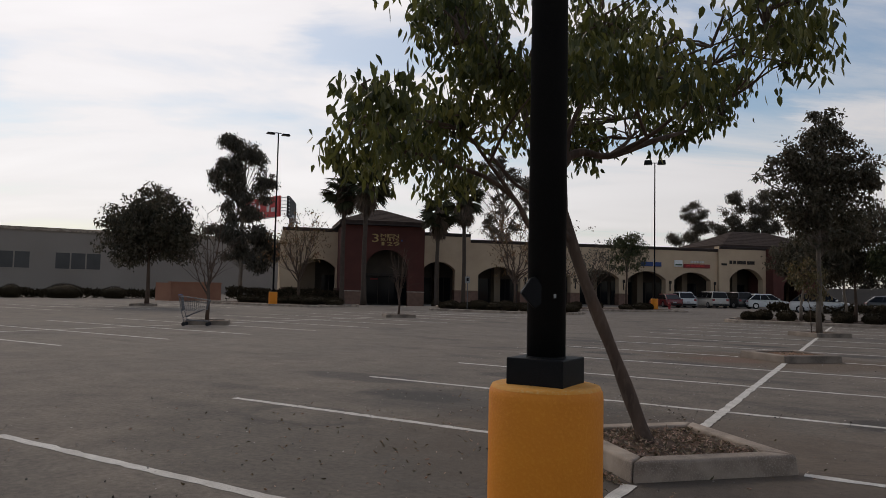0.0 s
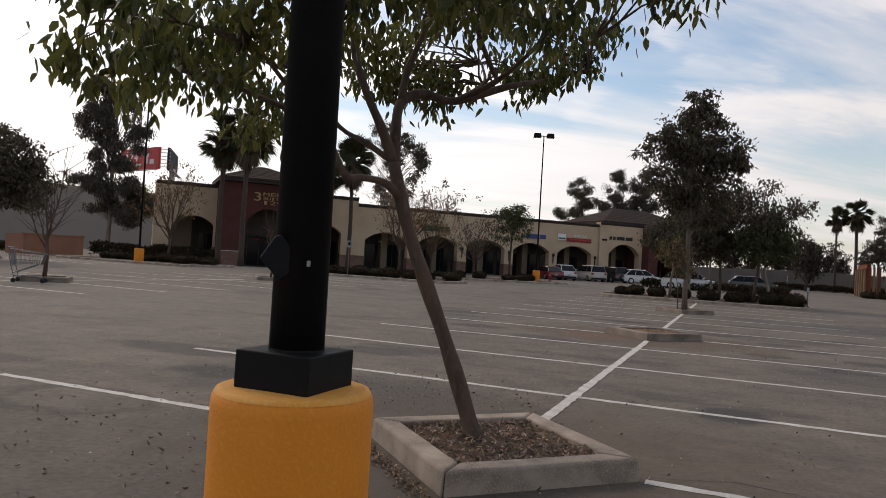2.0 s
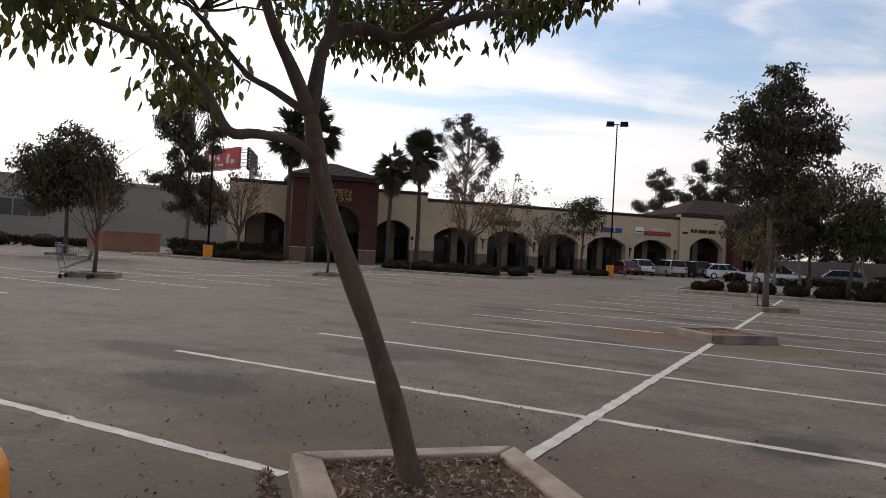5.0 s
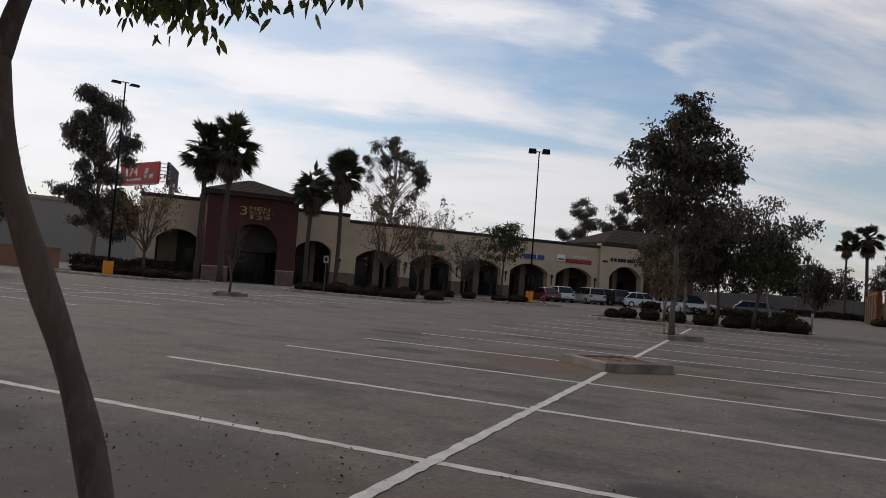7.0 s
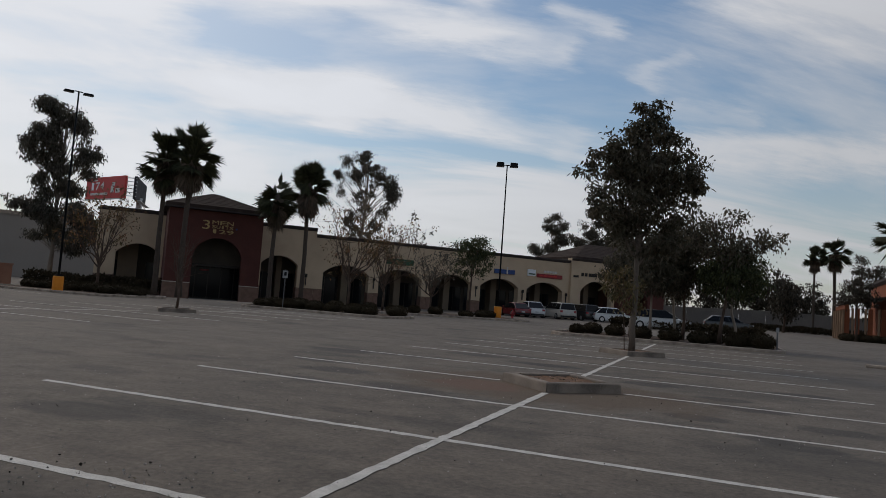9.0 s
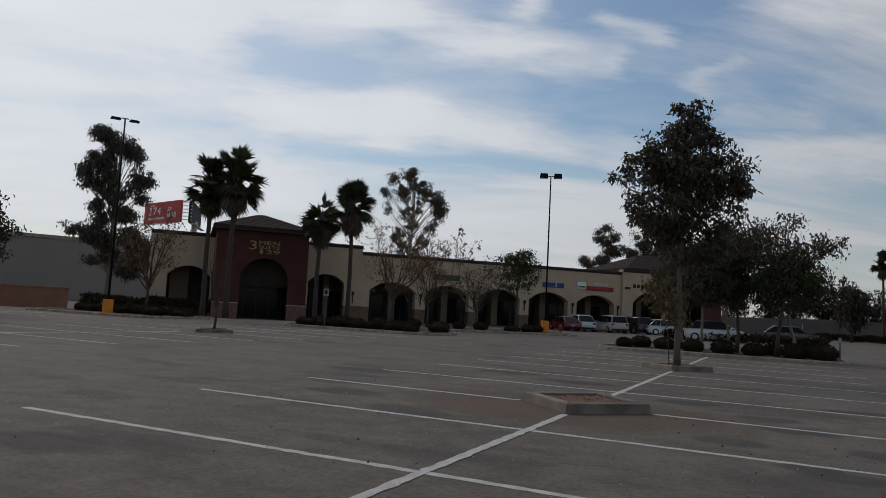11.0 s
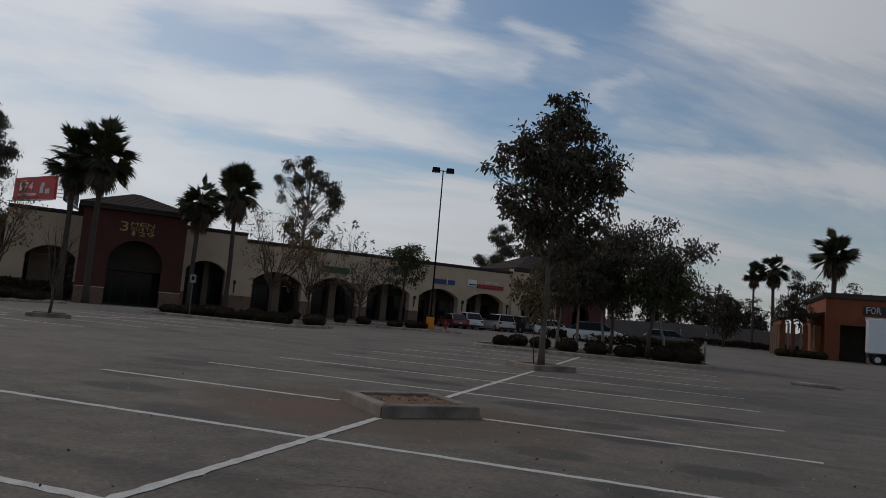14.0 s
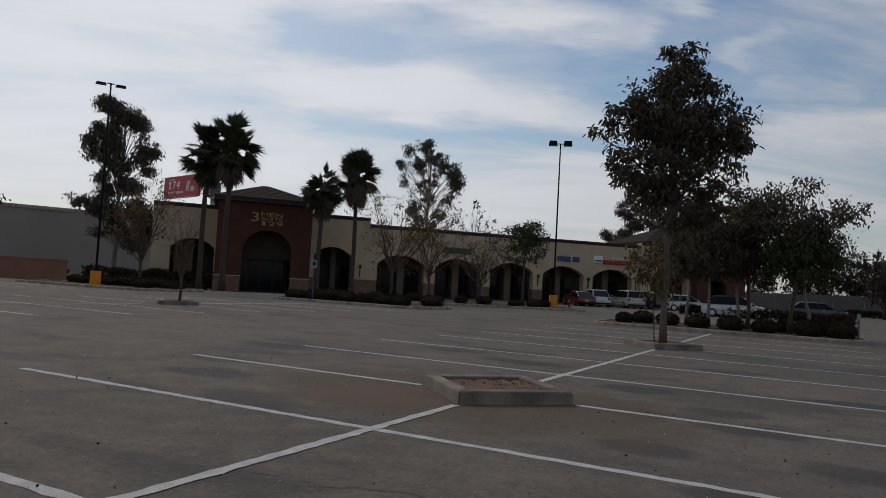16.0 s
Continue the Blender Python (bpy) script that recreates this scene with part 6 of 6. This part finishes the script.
for k in range(5):
    shrub(14.5 + 0.85 * k, 78.9 - 0.12 * k + 0.25 * (k % 2), 1.3, 0.75, 900 + k, 0.0)
tree("tree", "dark tree standing before the porch", (15.3, 78.6, 0.0), [(0, 0, 0), (0.1, 0, 1.5), (0.0, 0.1, 3.2), (0.3, 0, 5.5), (0.5, 0, 7.0)],
     [((-0.4, 0, 4.4), (1.5, 1.5, 1.0)), ((0.8, 0, 4.3), (1.4, 1.4, 0.9)), ((0.1, 0, 5.4), (1.4, 1.4, 0.9)), ((0.9, 0, 6.8), (1.3, 1.2, 0.8)), ((1.9, 0, 7.3), (0.9, 0.9, 0.6)), ((0.3, 0, 8.0), (0.8, 0.8, 0.6))],
     170, 24, (0.24, 0.11), M["leaf_shade"], M["bark"], 331, r0=0.11, spread=0.24, group="far trees", fork=0.5, shell=0.2)

# sign post on the island
sp = empty("sign_post", "small white sign on a thin post", "sign", m=pose(-20.4, 33.3, 0.1, 0, 0, 35))
bm = BM(); tube(bm, [(0, 0, 0), (0, 0, 2.2)], 0.025, 8)
part("post", bm, M["oldsteel"], sp)
bm = BM(); box(bm, -0.15, 0.15, -0.04, -0.028, 1.72, 2.14); bevel(bm, 0.004, 1)
part("plate", bm, M["dullplate"], sp, "white plate with a dark symbol")
bm = BM(); box(bm, -0.07, 0.07, -0.046, -0.041, 1.85, 2.05)
part("symbol", bm, M["black"], sp)


# ---- vehicles ----
def car(label, col, L=4.6, W=1.82, H=1.5, dark_roof=False):
    """Nose towards +x. Shaped body, glass house, wheels and lights."""
    e = empty("car", label, "car", "parked cars")
    pm = paint("car_paint", col)
    belt = H * 0.6
    bm = BM()
    # lower body: side outlines at three widths
    prof = [(-L / 2, 0.45), (-L / 2 + 0.03, belt * 0.93), (-L / 2 + 0.15, belt), (L / 2 - 1.2, belt), (L / 2 - 0.35, belt * 0.86), (L / 2 - 0.05, belt * 0.68), (L / 2, 0.42), (L / 2 - 0.1, 0.2), (-L / 2 + 0.12, 0.22)]
    rows = []
    for y, inset in ((-W / 2, 0.05), (-W / 2 + 0.03, 0.0), (-W * 0.3, -0.03), (W * 0.3, -0.03), (W / 2 - 0.03, 0.0), (W / 2, 0.05)):
        rows.append([bm.verts.new((x * (1 - inset / L), y, z + (0.02 if abs(y) < W * 0.35 and z > belt * 0.8 else 0))) for x, z in prof])
    for a, b in zip(rows, rows[1:]):
        for i in range(len(prof)):
            j = (i + 1) % len(prof)
            bm.faces.new((a[i], a[j], b[j], b[i]))
    bm.faces.new(rows[0]); bm.faces.new(rows[-1][::-1])
    bmesh.ops.recalc_face_normals(bm, faces=bm.faces[:])
    bevel(bm, 0.07, 3)
    body = part("body", bm, pm, e, smooth=True)
    # cabin
    xf0, xf1 = L / 2 - 1.05, L / 2 - 1.05 - 0.95
    xr0, xr1 = -L / 2 + 0.10, -L / 2 + (0.30 if H > 1.7 else 0.85)
    wt = W * 0.74
    bm = BM()
    lo = [(xr0, -W / 2 + 0.06), (xf0, -W / 2 + 0.06), (xf0, W / 2 - 0.06), (xr0, W / 2 - 0.06)]
    hi = [(xr1, -wt / 2), (xf1, -wt / 2), (xf1, wt / 2), (xr1, wt / 2)]
    a = [bm.verts.new((*p, belt)) for p in lo]
    b = [bm.verts.new((*p, H - 0.07)) for p in hi]
    c = [bm.verts.new((p[0] * 0.97 - 0.02, p[1] * 0.85, H)) for p in hi]
    for r, s in ((a, b), (b, c)):
        for i in range(4):
            bm.faces.new((r[i], r[(i + 1) % 4], s[(i + 1) % 4], s[i]))
    bm.faces.new(c); bm.faces.new(a[::-1])
    bmesh.ops.recalc_face_normals(bm, faces=bm.faces[:])
    bevel(bm, 0.05, 2, [ed for ed in bm.edges if ed.calc_length() > 0.2])
    part("cabin", bm, M["black"] if dark_roof else pm, e, smooth=True)

    def lerp(p, q, f):
        return tuple(p[i] + (q[i] - p[i]) * f for i in range(3))
    A = [(*p, belt) for p in lo]
    B = [(*p, H - 0.07) for p in hi]

    def window(p0, p1, q0, q1, name, f0=0.03, f1=0.96, e0=0.04, e1=0.96):
        bm = BM()
        pts = [lerp(lerp(p0, p1, e0), lerp(q0, q1, e0), f0), lerp(lerp(p0, p1, e1), lerp(q0, q1, e1), f0), lerp(lerp(p0, p1, e1), lerp(q0, q1, e1), f1), lerp(lerp(p0, p1, e0), lerp(q0, q1, e0), f1)]
        nrm = (Vector(pts[1]) - Vector(pts[0])).cross(Vector(pts[2]) - Vector(pts[0])).normalized()
        cc = Vector((0, 0, belt + 0.2))
        if nrm.dot(Vector(pts[0]) - cc) < 0:
            nrm = -nrm
        bm.faces.new([bm.verts.new(Vector(p) + nrm * 0.012) for p in pts])
        r = bmesh.ops.extrude_face_region(bm, geom=list(bm.faces))
        bmesh.ops.translate(bm, vec=-nrm * 0.02, verts=[v for v in r["geom"] if isinstance(v, bmesh.types.BMVert)])
        part(name, bm, M["car_glass"], e)
    window(A[1], A[2], B[1], B[2], "windscreen")
    window(A[3], A[0], B[3], B[0], "rear_window")
    for i, j in ((0, 1), (2, 3)):
        window(A[i], A[j], B[i], B[j], "side_window", e0=0.03, e1=0.335)
        window(A[i], A[j], B[i], B[j], "side_window", e0=0.352, e1=0.645)
        window(A[i], A[j], B[i], B[j], "side_window", e0=0.662, e1=0.97)
    r = 0.33
    for x in (-L / 2 + 0.82, L / 2 - 0.88):
        for y in (-W / 2 + 0.07, W / 2 - 0.07):
            bm = BM(); tube(bm, [(x, y - 0.11, r), (x, y + 0.11, r)], r, 20)
            wh = part("wheel", bm, M["rubber"], e, "black tyre on an alloy rim")
            o = 0.112 if y > 0 else -0.112
            bm = BM(); tube(bm, [(x, y + o - 0.01, r), (x, y + o + 0.01, r)], r * 0.62, 16)
            part("rim", bm, M["rim"], wh)
    for y in (-W / 2 + 0.22, W / 2 - 0.22):
        bm = BM(); box(bm, L / 2 - 0.16, L / 2 + 0.005, y - 0.16, y + 0.16, belt * 0.66, belt * 0.80); bevel(bm, 0.02, 1)
        part("headlight", bm, M["lightgrey"], e)
        bm = BM(); box(bm, -L / 2 - 0.01, -L / 2 + 0.1, y - 0.14, y + 0.14, belt * 0.72, belt * 0.92); bevel(bm, 0.02, 1)
        part("tail_light", bm, M["signred"], e, "red tail light")
    for x in (L / 2 - 0.02, -L / 2 - 0.03):
        bm = BM(); box(bm, x - 0.03, x + 0.06, -W / 2 + 0.12, W / 2 - 0.12, 0.28, 0.44); bevel(bm, 0.02, 1)
        part("bumper", bm, M["rubber"], e, "dark bumper")
    for k in (-1, 1):
        bm = BM(); box(bm, L / 2 - 1.45, L / 2 - 1.28, k * (W / 2 + 0.07) - 0.07, k * (W / 2 + 0.07) + 0.07, belt + 0.02, belt + 0.17); bevel(bm, 0.03, 2)
        part("wing_mirror", bm, pm, e)
        for x in (-0.55, 0.45):
            bm = BM(); box(bm, x - 0.09, x + 0.09, k * W / 2 - 0.02, k * W / 2 + 0.02, belt * 0.84, belt * 0.88)
            part("door_handle", bm, M["rim"], e)
    bm = BM(); box(bm, -L / 2 - 0.035, -L / 2 - 0.005, -0.17, 0.17, belt * 0.55, belt * 0.55 + 0.12)
    part("plate_panel", bm, M["lightgrey"], e)
    bm = BM(); box(bm, L / 2 - 0.05, L / 2 + 0.012, -W * 0.27, W * 0.27, belt * 0.52, belt * 0.66); bevel(bm, 0.015, 1)
    part("grille", bm, M["rubber"], e, "dark grille")
    return e


white = (0.6, 0.6, 0.59)


def parked(ob, u, v, turn):
    m = uv(u, v, 0, turn)
    m.translation.z = fall(m.translation.x, m.translation.y)
    ob.matrix_basis = m


parked(car("dark red hatchback parked nose-in", (0.16, 0.012, 0.014), 4.3, 1.78, 1.42), 37.7, 61.6, 84)
parked(car("white crossover parked nose-in by the arches", white, 4.5, 1.85, 1.65), 39.7, 61.8, 76)
parked(car("silver minivan parked nose-in by the arches", (0.42, 0.39, 0.35), 4.9, 1.95, 1.75), 43.0, 61.6, 82)
parked(car("black van parked in the shade by the arches", (0.012, 0.012, 0.014), 4.9, 1.9, 1.75), 46.0, 61.8, 88)
parked(car("white crossover parked across by the tower", white, 4.6, 1.85, 1.6), 48.2, 59.2, -15)
parked(car("large white off-roader with dark windows behind the island", (0.6, 0.6, 0.59), 4.9, 1.95, 1.66, dark_roof=True), 42.4, 45.0, -44)
parked(car("black pickup truck far across the lot", (0.02, 0.022, 0.025), 5.2, 1.9, 1.6), 63.6, 58.2, -38)

# shopping trolley by the bed on the left
def trolley(m):
    e = empty("shopping_trolley", "empty steel shopping trolley", "trolley", m=m)
    bm = BM()
    top = [(-0.45, -0.28, 0.98), (0.45, -0.22, 0.86), (0.45, 0.22, 0.86), (-0.45, 0.28, 0.98)]
    bot = [(-0.38, -0.22, 0.5), (0.36, -0.17, 0.55), (0.36, 0.17, 0.55), (-0.38, 0.22, 0.5)]
    for q in (top, bot):
        for i in range(4):
            tube(bm, [q[i], q[(i + 1) % 4]], 0.009, 5)
    for i in range(4):
        a0, a1, b0, b1 = map(Vector, (top[i], top[(i + 1) % 4], bot[i], bot[(i + 1) % 4]))
        for k in range(13):
            f = k / 12
            tube(bm, [a0.lerp(a1, f), b0.lerp(b1, f)], 0.004, 4, False)
        for f in (0.33, 0.66):
            tube(bm, [a0.lerp(b0, f), a1.lerp(b1, f)], 0.004, 4, False)
    part("basket", bm, M["oldsteel"], e, "welded wire basket")
    bm = BM()
    for y in (-0.26, 0.26):
        tube(bm, [(-0.5, y, 1.02), (-0.40, y, 0.5), (-0.32, y, 0.2), (0.45, y * 0.8, 0.16)], 0.014, 6)
        tube(bm, [(0.3, y * 0.8, 0.56), (-0.34, y, 0.28)], 0.012, 6)
    part("frame", bm, M["oldsteel"], e)
    bm = BM(); tube(bm, [(-0.5, -0.28, 1.02), (-0.5, 0.28, 1.02)], 0.018, 8)
    part("handle", bm, M["signblue"], e, "blue plastic handle")
    for x, y in ((-0.32, -0.25), (-0.32, 0.25), (0.43, -0.2), (0.43, 0.2)):
        bm = BM(); tube(bm, [(x, y - 0.015, 0.065), (x, y + 0.015, 0.065)], 0.065, 12)
        part("wheel", bm, M["rubber"], e)
        bm = BM(); tube(bm, [(x, y, 0.06), (x, y, 0.2)], 0.012, 5)
        part("caster", bm, M["oldsteel"], e)
    return e


trolley(pose(-17.8, 9.9, 0, 0, 0, 40))


# ---- far side of the lot ----
bm = BM()
for i in range(24):
    box(bm, -30 + 4.0 * i, -26.02 + 4.0 * i, -0.12, 0.12, 0, 2.9 + 0.1 * math.sin(i * 0.8))
thing("boundary_wall", bm, M["farwall"], "long grey concrete boundary wall", "wall", kind="structure", m=pose(0, 124.0, 0, 0, 0, -2))
hedge(2.0, 112.0, 24.0, 108.0, 0.9, 1.6, 81, "long low dark hedge")
hedge(-6.0, 62.0, 6.0, 60.0, 0.7, 1.4, 82, "low dark clipped hedge")
for i, (x, y, h, w) in enumerate(((8.5, 132.0, 11.0, 2.6), (10.6, 131.0, 10.6, 2.4), (12.6, 131.5, 10.4, 2.6), (14.6, 128.0, 9.0, 3.2), (17.0, 126.0, 8.6, 3.2), (-4.0, 133.0, 9.5, 3.6), (1.5, 134.0, 9.0, 3.4), (5.0, 131.0, 8.5, 3.2), (11.0, 104.0, 7.6, 2.9), (21.5, 101.0, 9.0, 2.8), (24.5, 103.0, 8.0, 2.6), (30.0, 118.0, 11.0, 4.0), (37.0, 122.0, 11.5, 4.0))):
    tree("tree", "dark far tree beyond the parking lot", (x, y, 0), [(0, 0, 0), (0.1, 0, h * 0.2), (0, 0.1, h * 0.45), (0, 0, h * 0.8)],
         [((0, 0, h * 0.42), (w * 0.75, w * 0.75, h * 0.2)), ((0.3, 0.2, h * 0.62), (w * 0.7, w * 0.7, h * 0.2)), ((-0.2, 0, h * 0.82), (w * 0.45, w * 0.45, h * 0.16))],
         80, 22, (0.5, 0.22), M["leaf_shade"], M["bark"], 300 + i, r0=0.16, spread=0.42, group="far trees", fork=0.3, shell=0.3)

# white box truck by the orange building
tk = empty("box_truck", "white box truck parked by the orange building", "truck", m=pose(24.4, 76.6, 0, 0, 0, 172))
bm = BM(); box(bm, -3.6, 3.0, -1.2, 1.2, 1.05, 4.2); bevel(bm, 0.04, 2)
part("cargo_box", bm, M["white"], tk, "plain white cargo box")
bm = BM(); box(bm, -5.4, -3.7, -1.05, 1.05, 0.6, 2.6); bevel(bm, 0.18, 3)
part("cab", bm, M["white"], tk)
bm = BM(); box(bm, -5.0, 2.9, -0.8, 0.8, 0.6, 0.95)
part("chassis", bm, M["rubber"], tk)
for x in (-4.6, 1.2, 2.2):
    for y in (-1.0, 1.0):
        bm = BM(); tube(bm, [(x, y - 0.14, 0.46), (x, y + 0.14, 0.46)], 0.46, 20)
        wh = part("wheel", bm, M["rubber"], tk)
        bm = BM(); tube(bm, [(x, y + 0.13 * (1 if y > 0 else -1), 0.46), (x, y + 0.16 * (1 if y > 0 else -1), 0.46)], 0.26, 14)
        part("rim", bm, M["rim"], wh)

# asphalt cracks
def crack(pts, w, seed):
    rng = random.Random(seed)
    bm = BM()
    P = [Vector((*p, 0.003)) for p in pts]
    fine = [a.lerp(b, k / 8) + Vector((rng.gauss(0, 0.008), rng.gauss(0, 0.008), 0)) for a, b in zip(P, P[1:]) for k in range(8)] + [P[-1]]
    rows = []
    for i, q in enumerate(fine):
        d = (fine[min(i + 1, len(fine) - 1)] - fine[max(i - 1, 0)]).normalized()
        h = w * (0.25 + 0.75 * math.sin(math.pi * i / (len(fine) - 1))) * rng.uniform(0.6, 1.2)
        o = Vector((-d.y, d.x, 0)) * h
        rows.append((bm.verts.new(q + o), bm.verts.new(q - o)))
    for a, b in zip(rows, rows[1:]):
        bm.faces.new((a[0], b[0], b[1], a[1]))
    bmesh.ops.recalc_face_normals(bm, faces=bm.faces[:])
    return thing("asphalt_crack", bm, M["darkgrit"], "thin dark crack in the asphalt", "crack", "asphalt cracks", "structure")


crack([(0.6, 6.45), (0.95, 6.65), (1.25, 6.75), (1.7, 6.72)], 0.0045, 1)
crack([(0.15, 6.5), (0.4, 6.55)], 0.006, 2)
crack([(1.06, 0.1), (1.6, 0.35), (2.3, 0.2), (3.1, 0.5)], 0.004, 3)
crack([(-1.1, 10.9), (-1.9, 10.6), (-2.6, 10.8)], 0.004, 4)

# fallen leaves and grit
rng = np.random.default_rng(91)


def litter(P, length, width, material, label, name="leaf_litter", lift=0.35, curl=-0.25, fold=0.9):
    """Dry curled scraps lying at the points P."""
    n = len(P)
    D = unit(np.stack([rng.normal(size=n), rng.normal(size=n), lift * rng.normal(size=n)], 1))
    ob = new(name, leaf_mesh(name, P, D, length, width, material, rng, six=True, curl=curl, fold=fold))
    return tagged(ob, label, name.replace("_", " "), kind="stuff")


def clear(P):
    """Keep what lies on open asphalt."""
    a, b = np.abs(P[:, 0]), P[:, 1]
    return P[(a + np.abs(b) > 1.06) & (a + np.abs(b - 10.96) > 1.06) & (np.hypot(P[:, 0] + 0.02, b + 2.58) > 0.33)]


n = 900
a = rng.uniform(-0.76, 0.76, (n, 2))
litter(np.stack([(a[:, 0] + a[:, 1]) / 2, (a[:, 0] - a[:, 1]) / 2, 0.118 + 0.02 * rng.random(n)], 1), 0.04, 0.019, M["brownrug"], "dry curled leaves scattered in the tree bed")
n = 45
a = rng.uniform(-0.76, 0.76, (n, 2))
litter(np.stack([(a[:, 0] + a[:, 1]) / 2, 10.96 + (a[:, 0] - a[:, 1]) / 2, 0.116 + 0.02 * rng.random(n)], 1), 0.045, 0.024, M["brownrug"], "a few dry leaves in the empty tree bed")
f = rng.random(520)
P = np.stack([-1.08 * f - 0.03 - np.abs(rng.normal(0, 0.045, 520)), -(1.08 - 1.05 * f) - np.abs(rng.normal(0, 0.035, 520)), 0.008 + 0.012 * rng.random(520)], 1)
litter(clear(P), 0.032, 0.016, M["brownrug"], "drift of dry leaves against the kerb")
n = 380
P = np.stack([rng.normal(-1.5, 1.9, n), rng.normal(-1.0, 1.5, n), np.full(n, 0.009)], 1)
litter(clear(P), 0.038, 0.017, M["brownrug"], "dry fallen leaves scattered over the asphalt")
n = 1500
P = np.stack([rng.uniform(-6, 6, n), rng.uniform(-6, 13, n), np.full(n, 0.006)], 1)
P[:260, 0], P[:260, 1] = rng.normal(-1.3, 0.7, 260), rng.normal(2.0, 0.55, 260)
litter(clear(P), 0.02, 0.018, M["pebble"], "small stones and grit on the asphalt", "grit", 0.6, 0.0, 0.7)
n = 210
P = np.stack([rng.uniform(-5, 6, n), rng.uniform(-6, 12, n), np.full(n, 0.008)], 1)
P[:40, 0], P[:40, 1] = rng.normal(-1.3, 0.7, 40), rng.normal(2.0, 0.6, 40)
litter(clear(P), 0.028, 0.022, M["darkgrit"], "dark crumbs of asphalt and seed pods", "grit", 0.8, 0.0, 0.7)
